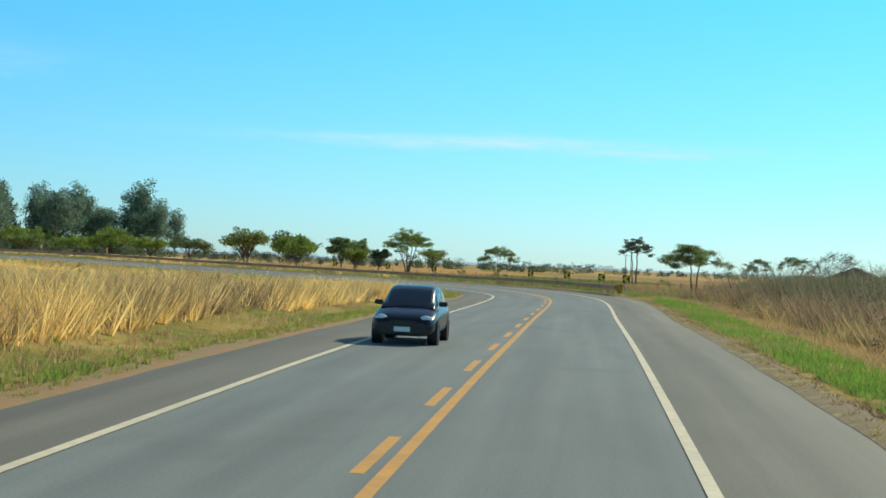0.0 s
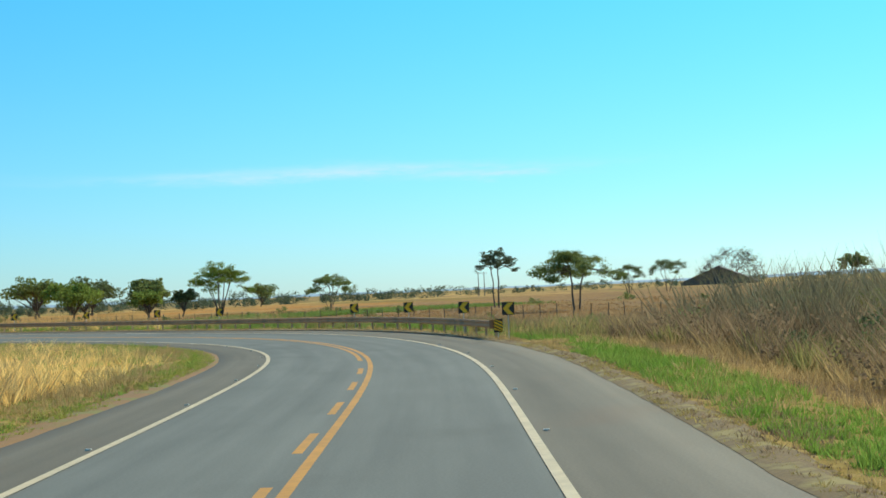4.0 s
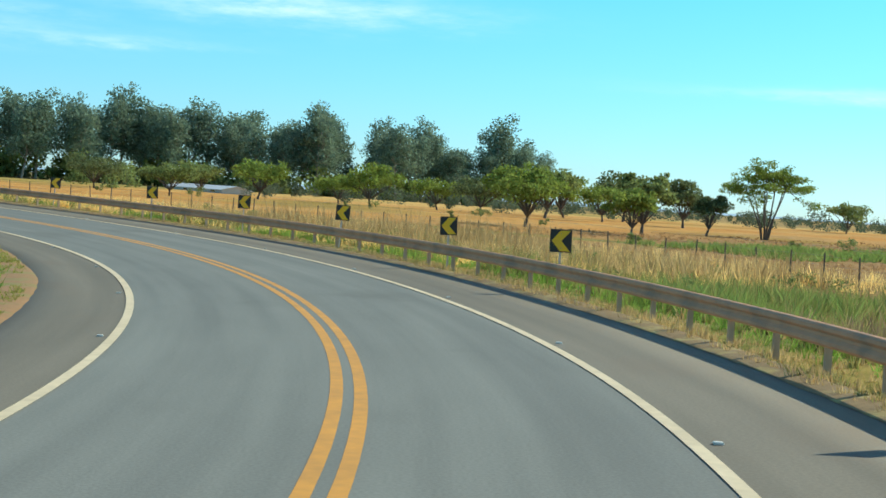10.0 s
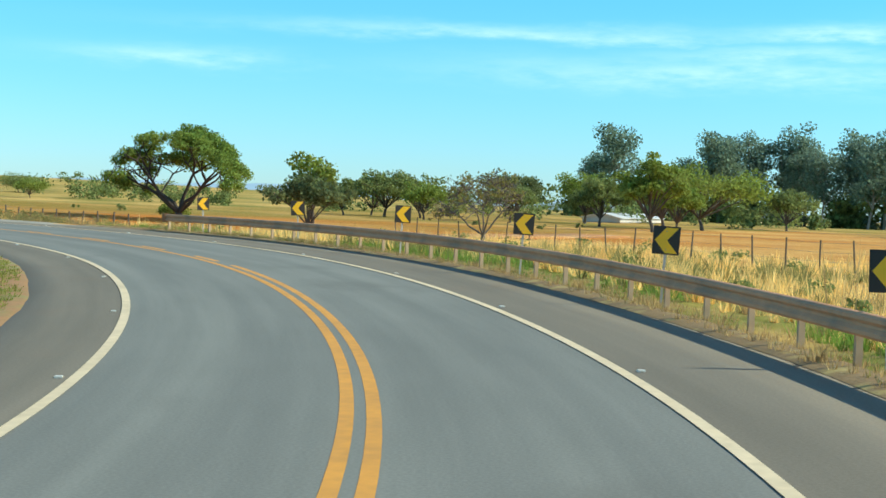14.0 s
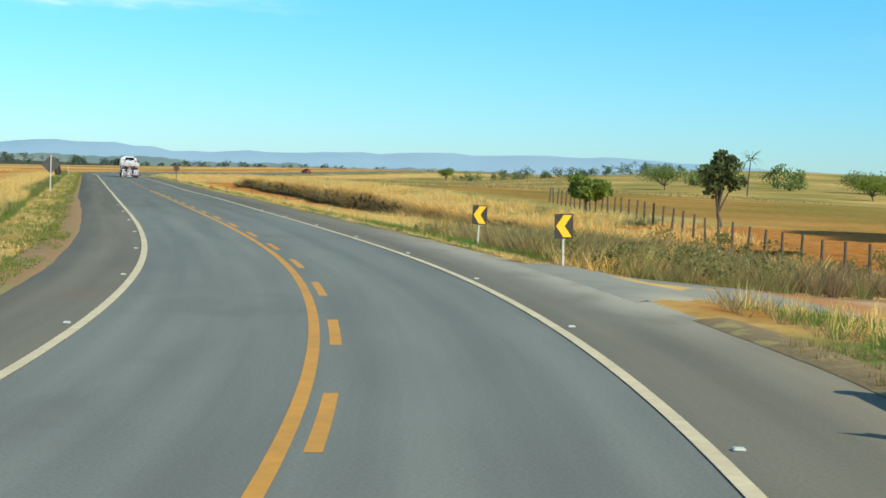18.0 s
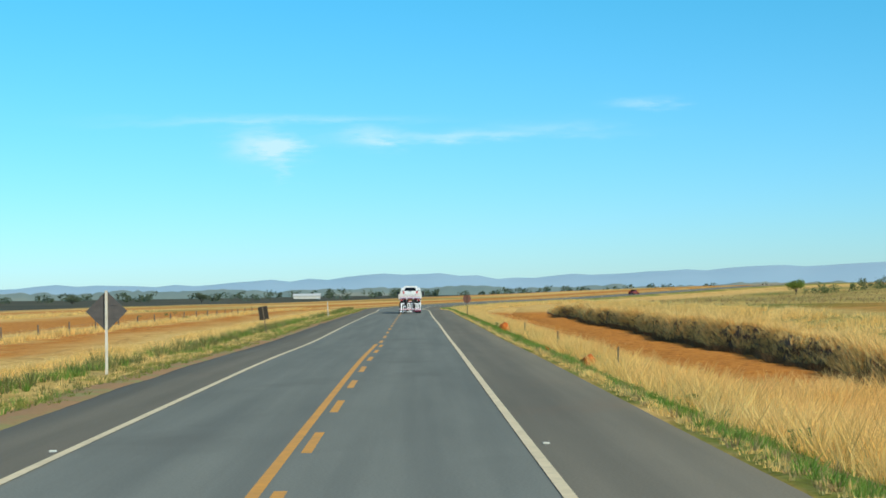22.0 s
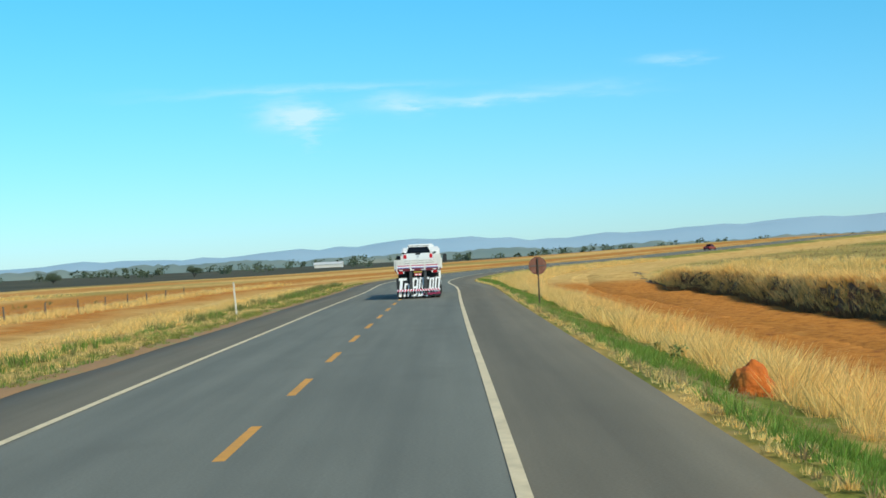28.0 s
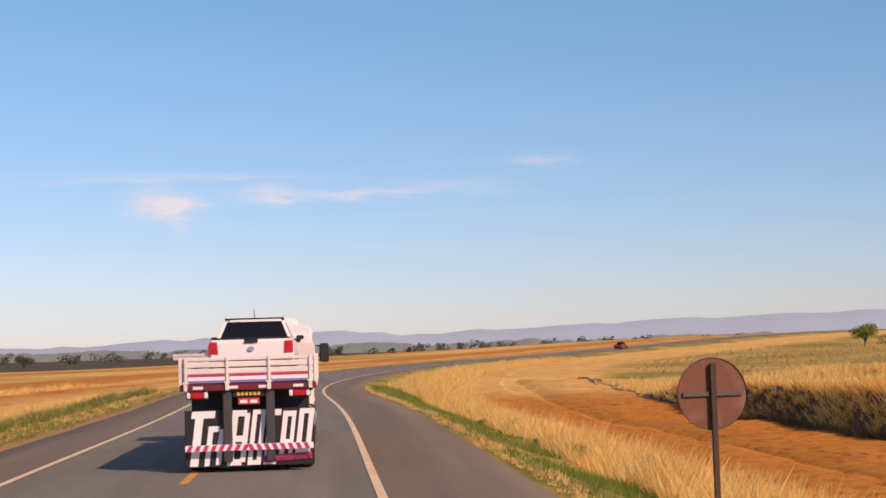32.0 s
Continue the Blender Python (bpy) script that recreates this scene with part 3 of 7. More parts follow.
M_LITTER = mat("soil_and_dry_litter", (0.29, 0.19, 0.08), (0.17, 0.115, 0.05), 14.0, 1.0, bump=0.35, big=0.12, c3=(0.36, 0.28, 0.10))
M_LIP = mat("red_soil_and_trodden_grass", (0.36, 0.19, 0.075), (0.24, 0.15, 0.06), 7.0, 1.0, bump=0.3, big=0.10, c3=(0.24, 0.22, 0.065))
for nm, s0, s1, offs, m, sd in (("soil_edge_right", -28, 246, [6.02, 6.14, 6.5, 7.0], M_LITTER, 3), ("soil_edge_left", -28, 540, [-5.5, -5.62, -6.1, -6.95], M_LIP, 4)):
    lip = ribbon(nm, s0, s1, offs, [-0.012, 0.016, 0.022 if offs[0] < 0 else 0.045, -0.06], [m], 0.5, wob=0.035, seed=sd, shift=(lambda q: -0.34 * step01(q, 275, 335)) if offs[0] < 0 else None)
    if offs[0] < 0:
        lip.data.flip_normals()
    tagged(lip, "strip of soil and dry litter over the pavement edge", "soil", kind="structure")

M_WHITE = mat("white_line_paint", (0.76, 0.62, 0.39), (0.58, 0.47, 0.29), 5.0, 0.7, big=0.2)
M_YELLOW = mat("yellow_line_paint", (0.70, 0.32, 0.035), (0.52, 0.25, 0.04), 5.0, 0.7, big=0.2)
for nm, d, s0, s1, m, lab in (("edge_line_left", -3.5, -30, 915, M_WHITE, "white painted edge line"), ("edge_line_right", 3.46, -30, 915, M_WHITE, "white painted edge line"),
                              ("solid_line_right", 0.145, -30, 212, M_YELLOW, "yellow painted solid centre line"), ("solid_line_left", -0.145, 96.6, 346, M_YELLOW, "yellow painted solid centre line")):
    tagged(ribbon(nm, s0, s1, [d - 0.08, d + 0.08], [0.012, 0.012], [m]), lab, "road marking", kind="structure")

# ---- broken centre lines: each dash a piece ----
def dashes(name, first, last, cycle, length, d, label):
    e = tagged(new(name), label, "road marking", kind="structure")
    s = first
    while s < last:
        o = ribbon("dash", s, min(s + length, last), [d - 0.08, d + 0.08], [0.012, 0.012], [M_YELLOW])
        o.parent = e
        s += cycle


dashes("broken_line_left", -25.7, 94, 6.7, 3.0, -0.145, "yellow painted dashes beside the solid centre line")
dashes("broken_line_right", 214.0, 345, 7.1, 3.1, 0.145, "yellow painted dashes beside the solid centre line")
dashes("broken_line_middle", 347.9, 860, 8.0, 3.5, 0.0, "yellow painted dashes along the road's middle")

# side track to the right, pale and dusty
M_DUST = mat("dusty_concrete", (0.25, 0.235, 0.185), (0.33, 0.305, 0.24), 1.2, 0.9, big=0.15, bump=0.05, c3=(0.34, 0.26, 0.17))
M_DIRT = mat("red_dirt_track", (0.50, 0.23, 0.07), (0.40, 0.17, 0.05), 1.5, 1.0, big=0.2, bump=0.3, c3=(0.55, 0.32, 0.14))
tr_d = np.concatenate([np.arange(5.6, 14, 0.5), np.arange(14, 70, 3.0)])
tr_w = np.array([-1.0, -0.96, -0.5, 0, 0.5, 0.96, 1.0])
half = 2.6 + 5.5 * np.exp(-(tr_d - 3.7) / 3.2)
tv = []
for q, w in zip(tr_d, half):
    for k in tr_w:
        px, py, pz = at_np(254.5 + k * w + 0.12 * max(q - 8, 0), q)
        zz = pz - 0.03 if q < 5.7 else pz + 0.006 if q < 6.3 else float(lie(254.5, q)) + 0.05
        tv.append((float(px), float(py), zz - (0.18 if abs(k) == 1.0 and q > 6.2 else 0)))
side_track = new("side_track", mesh_np("side_track", np.array(tv), grid_faces(len(tr_d), len(tr_w)), 4, [M_DUST, M_DIRT], np.repeat((tr_d[:-1] > 11.5).astype(int), len(tr_w) - 1), smooth=True))
tagged(side_track, "pale dusty side track joining the shoulder", "road", kind="structure")

# ---- guard rail ----
M_RAIL = mat("weathered_galvanised_steel", (0.65, 0.33, 0.17), (0.52, 0.265, 0.135), 3.0, 0.8, 0.0, big=0.3, fine=0.2, c3=(0.40, 0.23, 0.13))
M_POST = mat("grey_steel_post", (0.50, 0.36, 0.23), (0.40, 0.28, 0.17), 6.0, 0.8, 0.0)
W_PROFILE = [(0.0, 0.44), (0.045, 0.45), (0.08, 0.49), (0.08, 0.54), (0.03, 0.59), (0.03, 0.63), (0.08, 0.68), (0.08, 0.73), (0.045, 0.765), (0.0, 0.775)]
rail = empty("guard_rail", Matrix.Identity(4), "long weathered steel guard rail on short posts along the bend", "guard rail")
RAIL_S0, RAIL_S1, RAIL_D = 110.0, 238.0, 6.65
for i in range(int((RAIL_S1 - RAIL_S0) / 4)):
    s0 = RAIL_S0 + 4 * i
    ss = np.linspace(s0 - 0.12, s0 + 4, 6)
    v, f = [], []
    lap = 0.006 if i % 2 else 0.0
    for s in ss:
        for back in (0.0, 0.008):
            for o, h in W_PROFILE:
                px, py, pz = at_np(s, RAIL_D - o + back + lap)
                v.append((float(px), float(py), float(pz) + h))
    n = len(W_PROFILE)
    for j in range(5):
        for k in range(n - 1):
            a, b = j * 2 * n + k, (j + 1) * 2 * n + k
            f += [(a, a + 1, b + 1, b), (a + n, b + n, b + n + 1, a + n + 1)]
        for k in (0, n - 1):
            a, b = j * 2 * n + k, (j + 1) * 2 * n + k
            f.append((a, b, b + n, a + n))
    me = bpy.data.meshes.new("beam")
    me.from_pydata(v, [], f)
    me.materials.append(M_RAIL)
    me.update()
    o = new("beam", me)
    o.parent = rail
bm = bmesh.new()
box(bm, 0, 0, 0.16, 0.10, 0.008, 1.16)
box(bm, -0.047, 0.035, 0.12, 0.008, 0.07, 1.1)
box(bm, 0.047, 0.035, 0.12, 0.008, 0.07, 1.1)
box(bm, -0.11, 0, 0.61, 0.12, 0.12, 0.28)
post_me = finish(bm, "post", M_POST)
for i in range(int((RAIL_S1 - RAIL_S0) / 2) + 1):
    s = RAIL_S0 + 2 * i
    o = new("post", post_me)
    o.parent = rail
    p = at(s, RAIL_D + 0.17)
    o.matrix_basis = pose(p.x, p.y, p.z, 0, 0, heading(s))
M_TERM = mat("rusty_end_plate", (0.42, 0.17, 0.06), (0.30, 0.13, 0.06), 8.0, 0.75)
for s in (RAIL_S0 - 0.1, RAIL_S1 + 0.1):
    bm = bmesh.new()
    cyl(bm, (0.0, 0, 0.42), (0.0, 0, 0.80), 0.16, seg=16)
    box(bm, 0.06, 0.0, 0.61, 0.05, 0.34, 0.38)
    p = at(s, RAIL_D)
    o = part("end_terminal", bm, M_TERM, rail, "rusty rounded end terminal", 0.01)
    o.matrix_basis = pose(p.x, p.y, p.z, 0, 0, heading(s))

# ---- chevron signs ----
M_BLACK = plain("black_sign_sheeting", (0.032, 0.024, 0.017), 0.6)
M_SIGNY = mat("yellow_reflective_sheeting", (1.0, 0.53, 0.012), (0.92, 0.47, 0.012), 12.0, 0.4, obj=True)
M_WOODP = mat("whitewashed_post", (0.62, 0.58, 0.50), (0.45, 0.40, 0.33), 9.0, 0.8, obj=True)
M_BACK = mat("dull_sign_back", (0.10, 0.085, 0.08), (0.065, 0.058, 0.056), 7.0, 0.6, 0.1, obj=True)


def chevron_sign(m, label, group, w=0.54, h=0.57, centre=1.31, post=0.05):
    e = empty("chevron_sign", m, label, "road sign", group)
    bm = bmesh.new()
    box(bm, 0, 0, centre, w, 0.018, h)
    part("panel", bm, M_BLACK, e, "", 0.004)
    bm = bmesh.new()
    a, b, t = w * 0.43, h * 0.45, w * 0.46
    pts = [(-a, 0), (a - t, b), (a, b), (-a + t, 0), (a, -b), (a - t, -b)]
    vs = [(x, -0.0125, centre + z) for x, z in pts]
    top = [bm.verts.new(v) for v in vs]
    bm.faces.new([top[0], top[1], top[2], top[3]])
    bm.faces.new([top[0], top[3], top[4], top[5]])
    part("arrow", bm, M_SIGNY, e, "yellow arrow pointing left")
    bm = bmesh.new()
    box(bm, 0, 0.05, (centre + h / 2) / 2 - 0.15, post, post, centre + h / 2 + 0.3)
    part("post", bm, M_WOODP, e, "whitewashed square post", 0.004)
    for z in (-0.18, 0.18):
        bm = bmesh.new()
        cyl(bm, (0, -0.014, centre + z), (0, -0.008, centre + z), 0.012, seg=8)
        part("bolt", bm, M_POST, e)
    return e


rs = np.random.RandomState(4)
ROW = "black chevron signs along the outside of the bend"
for s in (108.2, 117.0, 126.5, 135.0, 154.5, 162.9, 172.2, 181.0, 189.5, 198.8, 207.6, 217.0, 226.0, 235.0):
    m = road_pose(s, 7.0, -12 + rs.uniform(-5, 5)) @ pose(0, 0, 0, 0, rs.uniform(-3, 3), 0)
    m.translation.z = at(s, 6.95).z
    chevron_sign(m, "black chevron sign with yellow arrow behind the guard rail", ROW)
for s, d, ry in ((259.7, 7.2, -2), (269.6, 7.3, 1)):
    chevron_sign(road_pose(s, d, 8) @ pose(0, 0, 0, 0, ry, 0), "black chevron sign on a thin whitewashed post among dry weeds", ROW, 0.52, 0.64, 1.10, 0.06)

# striped marker at the start of the rail
e = empty("hazard_marker", road_pose(109.2, 6.75, 10), "yellow and black striped hazard marker at the rail's end", "road sign")
bm = bmesh.new()
box(bm, 0, 0, 0.60, 0.42, 0.015, 0.60)
part("panel", bm, M_BLACK, e, "", 0.003)
for k in range(4):
    bm = bmesh.new()
    z = 0.37 + 0.145 * k
    top = 0.90
    poly(bm, [(-0.20, -0.009, min(z + 0.06, top)), (0.20, -0.009, max(z - 0.14, 0.31)), (0.20, -0.009, max(z - 0.05, 0.33)), (-0.20, -0.009, min(z + 0.15, top - 0.001 if z + 0.06 < top - 0.01 else top + 0.01))], 0.003, (0, -1, 0))
    part("stripe", bm, M_SIGNY, e)
bm = bmesh.new()
box(bm, 0, 0.03, 0.3, 0.05, 0.04, 0.95)
part("post", bm, M_WOODP, e)

# diamond warning sign seen from behind, left verge
e = empty("diamond_sign", road_pose(322.0, -7.6, 4), "back of a grey diamond warning sign on a white post", "road sign")
bm = bmesh.new()
poly(bm, [(-0.62, 0, 1.92), (0, 0, 1.30), (0.62, 0, 1.92), (0, 0, 2.54)], 0.012, (0, 1, 0))
part("panel", bm, M_BACK, e, "dull grey metal back", 0.003)
for z in (1.72, 2.12):
    bm = bmesh.new()
    box(bm, 0, -0.012, z, 0.62, 0.02, 0.045)
    part("brace", bm, M_BACK, e)
bm = bmesh.new()
box(bm, 0, -0.055, 1.2, 0.08, 0.07, 2.7)
part("post", bm, M_WOODP, e, "white wooden post", 0.006)

# leaning chevron seen from behind
e = empty("leaning_sign", road_pose(371.0, -7.9, -6) @ pose(0, 0, 0, 0, -9, 0), "dark back of a leaning rectangular sign on a thin post", "road sign")
bm = bmesh.new()
box(bm, 0, 0.02, 1.25, 0.62, 0.015, 0.86)
part("panel", bm, M_BLACK, e, "", 0.003)
bm = bmesh.new()
box(bm, 0, -0.02, 0.75, 0.06, 0.05, 1.9)
part("post", bm, mat("weathered_wood", (0.20, 0.15, 0.10), (0.12, 0.09, 0.06), 14.0, 0.9, obj=True), e, "", 0.004)

# round sign seen from behind, right verge
e = empty("round_sign", road_pose(434.95, 7.38, 5), "rusty brown back of a round sign on a dark post", "road sign")
M_RUST = mat("rusty_sign_back", (0.20, 0.075, 0.045), (0.13, 0.055, 0.04), 9.0, 0.7, 0.2, c3=(0.27, 0.13, 0.09), obj=True)
bm = bmesh.new()
cyl(bm, (0, 0, 1.97), (0, 0.014, 1.97), 0.45, seg=48)
part("disc", bm, M_RUST, e, "rust-brown metal disc", 0.003)
bm = bmesh.new()
bmesh.ops.create_cone(bm, cap_ends=False, segments=48, radius1=0.452, radius2=0.452, depth=0.03, matrix=Matrix.Translation((0, 0, 1.97)) @ Euler((radians(90), 0, 0)).to_matrix().to_4x4())
part("rim", bm, M_BACK, e)
bm = bmesh.new()
box(bm, 0, -0.02, 1.97, 0.78, 0.025, 0.05)
part("brace", bm, M_BACK, e)
bm = bmesh.new()
box(bm, 0, -0.045, 1.02, 0.07, 0.05, 2.66)
part("post", bm, mat("dark_wood_post", (0.075, 0.05, 0.035), (0.045, 0.03, 0.022), 14.0, 0.9, obj=True), e, "dark wooden post", 0.004)

# white marker post on the left verge
e = empty("marker_post", road_pose(434.0, -7.7) @ pose(0, 0, 0, 0, -3, 0), "thin white marker post standing in roadside grass", "post")
bm = bmesh.new()
box(bm, 0, 0, 0.6, 0.09, 0.07, 1.9)
part("shaft", bm, M_WOODP, e, "", 0.01)
bm = bmesh.new()
box(bm, 0, 0, 1.58, 0.10, 0.08, 0.06)
part("cap", bm, M_WOODP, e, "", 0.01)

# ---- termite mounds ----
M_MOUND = mat("red_termite_earth", (0.50, 0.125, 0.014), (0.33, 0.075, 0.010), 9.0, 0.95, bump=1.0, c3=(0.56, 0.19, 0.035))


def mound(s, d, w, h, seed, label):
    bm = bmesh.new()
    bmesh.ops.create_icosphere(bm, subdivisions=4, radius=1.0)
    for v in bm.verts:
        n = noise.fractal(v.co * 1.5 + Vector((seed, 0, 0)), 1.0, 2.0, 4)
        v.co *= 1 + 0.24 * n + 0.05 * noise.noise(v.co * 7 + Vector((seed, 3, 1)))
        v.co.z = max(v.co.z, -0.35)
        v.co = Vector((v.co.x * w / 2 * (1.08 - 0.10 * max(v.co.z, 0)), v.co.y * w / 2 * (1.08 - 0.10 * max(v.co.z, 0)), (v.co.z + 0.15) * h / 1.15))
    o = new("termite_mound", finish(bm, "termite_mound", M_MOUND))
    for p in o.data.polygons:
        p.use_smooth = True
    o.matrix_basis = road_pose(s, d)
    tagged(o, label, "termite mound", "termite mounds on the verge")


mound(336.0, 8.7, 0.62, 0.50, 3, "small orange termite mound of lumpy earth in grass")
mound(391.0, 8.7, 0.80, 0.66, 7, "large orange termite mound of lumpy earth in grass")
mound(352.0, 8.4, 0.34, 0.22, 11, "low worn orange termite mound among dry grass")
mound(362.5, 9.6, 0.40, 0.34, 15, "small orange termite mound of lumpy earth in grass")

# ---- grass: many blades joined ----
def leaf_mat(name, c1, c2, island=0.35, through_light=0.6):
    m = mat(name, c1, c2, 0.35, 0.8, big=0.3, island=island)
    b = m.node_tree.nodes["Principled BSDF"]
    b.inputs["Specular IOR Level"].default_value = 0.2
    n, l = m.node_tree.nodes, m.node_tree.links
    t = n.new("ShaderNodeBsdfTranslucent")
    col = b.inputs["Base Color"].links[0].from_socket
    l.new(col, t.inputs["Color"])
    mx = n.new("ShaderNodeMixShader")
    mx.inputs["Fac"].default_value = through_light
    l.new(b.outputs["BSDF"], mx.inputs[1])
    l.new(t.outputs["BSDF"], mx.inputs[2])
    l.new(mx.outputs["Shader"], n["Material Output"].inputs["Surface"])
    return m


M_GOLD = leaf_mat("golden_dry_grass", (0.95, 0.71, 0.30), (0.88, 0.59, 0.19))
M_BROWN = leaf_mat("brown_dry_brush", (0.34, 0.235, 0.135), (0.22, 0.16, 0.10))
M_GREENG = leaf_mat("green_verge_grass", (0.16, 0.29, 0.04), (0.28, 0.37, 0.085))
M_DUN = leaf_mat("dun_dry_grass", (0.54, 0.385, 0.18), (0.39, 0.275, 0.12))
M_YGREEN = leaf_mat("trodden_yellow_grass", (0.38, 0.37, 0.085), (0.28, 0.30, 0.07))
M_UNDER = leaf_mat("dark_dry_undergrowth", (0.19, 0.12, 0.06), (0.28, 0.18, 0.085))
M_YDRY = leaf_mat("trodden_yellow_grass", (0.46, 0.36, 0.12), (0.30, 0.23, 0.09))
M_RUST = leaf_mat("rusty_dry_scrub", (0.46, 0.27, 0.12), (0.30, 0.18, 0.085))
M_LUSH = leaf_mat("lush_green_weeds", (0.15, 0.24, 0.05), (0.27, 0.33, 0.10))
M_OLIVE = leaf_mat("olive_weeds", (0.20, 0.21, 0.065), (0.33, 0.29, 0.11))


def grass(name, tufts, blades, s_range, d_range, h_range, material, label, seed, width=0.022, lean=0.6, patch=None, rows=None, bank=False):
    """Tufts of tapering blades at random road places, joined into one mesh."""
    r = np.random.RandomState(seed)
    s = r.uniform(*s_range, tufts * 3)
    d = r.uniform(*d_range, tufts * 3) if rows is None else rows[r.randint(0, len(rows), tufts * 3)] + r.normal(0, 0.35, tufts * 3)
    if bank:
        d = d + bank_line(s)
    x, y, _ = at_np(s, d)
    if patch:
        keep = bumps(x, y, patch[0], seed) + r.uniform(-0.3, 0.3, len(s)) > patch[1]
        s, d, x, y = s[keep], d[keep], x[keep], y[keep]
    ok = ~((np.abs(s - 254.5 - 0.12 * np.maximum(d - 8, 0)) < 2.7 + 5.5 * np.exp(-(np.abs(d) - 3.7) / 3.2)) & (d > 0))
    s, d, x, y = s[ok][:tufts], d[ok][:tufts], x[ok][:tufts], y[ok][:tufts]
    z = np.where(np.abs(d) < 6.7, at_np(s, d)[2] + 0.03, lie(s, d))
    n = len(s)
    th = r.uniform(*h_range, n) * (1 + 0.25 * bumps(x, y, 0.06, seed + 5) + 0.25 * bumps(x, y, 0.22, seed + 6))
    th = np.clip(th, 0.5 * h_range[0], 1.12 * h_range[1])
    blades = int(blades * 1.35)
    i = np.repeat(np.arange(n), blades)
    k = len(i)
    an = r.uniform(0, 6.283, k)
    h = th[i] * r.uniform(0.55, 1.1, k)
    off = r.uniform(0, 0.14, k) * (0.5 + h)
    bx, by = x[i] + np.cos(an) * off, y[i] + np.sin(an) * off
    ln = h * r.uniform(0.05, lean, k)
    fa = r.uniform(0, 6.283, k)
    w = width * 1.1 * r.uniform(0.6, 1.4, k)
    cx, cy = np.cos(fa) * w / 2, np.sin(fa) * w / 2
    tx, ty = bx + np.cos(an) * ln, by + np.sin(an) * ln
    z0 = z[i] - 0.04
    v = np.empty((k, 3, 3))
    v[:, 0] = np.stack([bx - cx, by - cy, z0], -1)
    v[:, 1] = np.stack([bx + cx, by + cy, z0 + h * 0.06], -1)
    v[:, 2] = np.stack([tx, ty, z0 + h], -1)
    f = np.arange(k * 3).reshape(-1, 3)
    o = new(name, mesh_np(name, v.reshape(-1, 3), f, 3, [material]))
    return tagged(o, label, "grass", kind="stuff")


grass("tall_grass", 4800, 13, (-26, 92), (-17, -8.8), (0.35, 1.25), M_GOLD, "tall golden dry grass on a low bank", 21, 0.017, 0.8, patch=(0.05, -0.35))
grass("brown_grass", 4200, 13, (-26, 88), (-18, -9.0), (0.4, 1.35), M_DUN, "brown dry grass clumps on a low bank", 22, 0.017, 0.8, patch=(0.05, -0.2))
grass("brown_stalks", 2200, 10, (-26, 80), (-17, -9.0), (0.5, 1.2), M_BROWN, "dark brown stalks among golden grass", 82, 0.014, 0.7, patch=(0.07, 0.15))
grass("bank_foot_grass", 3200, 9, (-26, 95), (-9.6, -6.8), (0.06, 0.30), M_DUN, "low dry grass at the foot of the bank", 83, 0.018, 0.9)
grass("inner_grass", 4200, 9, (112, 245), (-14, -6.3), (0.08, 0.34), M_GREENG, "short green grass inside the bend", 23, 0.02, 0.8, patch=(0.05, -0.35))
grass("inner_dun_grass", 5200, 10, (84, 245), (-16, -6.6), (0.12, 0.5), M_DUN, "dun dry grass inside the bend", 91, 0.018, 0.9, patch=(0.05, -0.3))
grass("inner_dry_grass", 2900, 11, (80, 245), (-24, -8), (0.25, 0.75), M_GOLD, "dry grass inside the bend", 24, 0.018, 0.9)
grass("verge_grass", 3600, 9, (-26, 240), (-9.3, -6.2), (0.05, 0.22), M_GREENG, "short green-yellow grass along the pavement", 25, 0.018, 0.9, patch=(0.06, -0.1))
grass("verge_yellow_grass", 6500, 9, (-26, 270), (-7.2, -5.72), (0.06, 0.17), M_YGREEN, "trodden yellow-green grass on the soil edge", 84, 0.022, 1.0, patch=(0.10, -0.55))
grass("verge_yellow_grass", 3200, 9, (270, 520), (-7.6, -6.05), (0.06, 0.17), M_YGREEN, "trodden yellow-green grass on the soil edge", 90, 0.022, 1.0, patch=(0.10, -0.4))
grass("verge_olive", 2600, 7, (240, 500), (-9.0, -6.4), (0.05, 0.22), M_OLIVE, "short olive grass along the pavement", 75, 0.022)
grass("verge_grass", 1800, 7, (240, 500), (-9.0, -6.4), (0.06, 0.24), M_GREENG, "short sparse green grass along the pavement", 65, 0.02, patch=(0.06, 0.1))
grass("verge_straw", 3200, 7, (240, 500), (-9.0, -6.45), (0.06, 0.22), M_GOLD, "short straw at the pavement edge", 66, 0.02)
grass("verge_grass", 8200, 10, (-26, 95), (6.95, 9.4), (0.07, 0.28), M_GREENG, "bright green grass along the pavement", 26, 0.02, 0.9, patch=(0.09, -0.5))
grass("verge_grass", 1400, 10, (92, 112), (7.6, 9.8), (0.07, 0.28), M_GREENG, "bright green grass along the pavement", 104, 0.02, 0.9, patch=(0.09, -0.3))
grass("verge_dry_grass", 2600, 9, (-26, 112), (6.8, 12.0), (0.08, 0.34), M_DUN, "dry straw grass among green verge grass", 85, 0.018, 0.9, patch=(0.08, 0.0))
grass("far_brush", 4200, 10, (20, 125), (26, 90), (1.2, 2.5), M_BROWN, "deep thicket of brown dry brush", 62, 0.06, 0.8)
grass("brush", 9500, 13, (-5, 112), (11.8, 34), (0.5, 1.9), M_BROWN, "tall brown dry brush beside the road", 27, 0.013, 0.9, patch=(0.05, -0.5))
grass("dry_grass", 5200, 12, (-5, 122), (11.0, 30), (0.4, 1.3), M_DUN, "dry straw grass among brown brush", 28, 0.016, 0.8, patch=(0.06, -0.3))
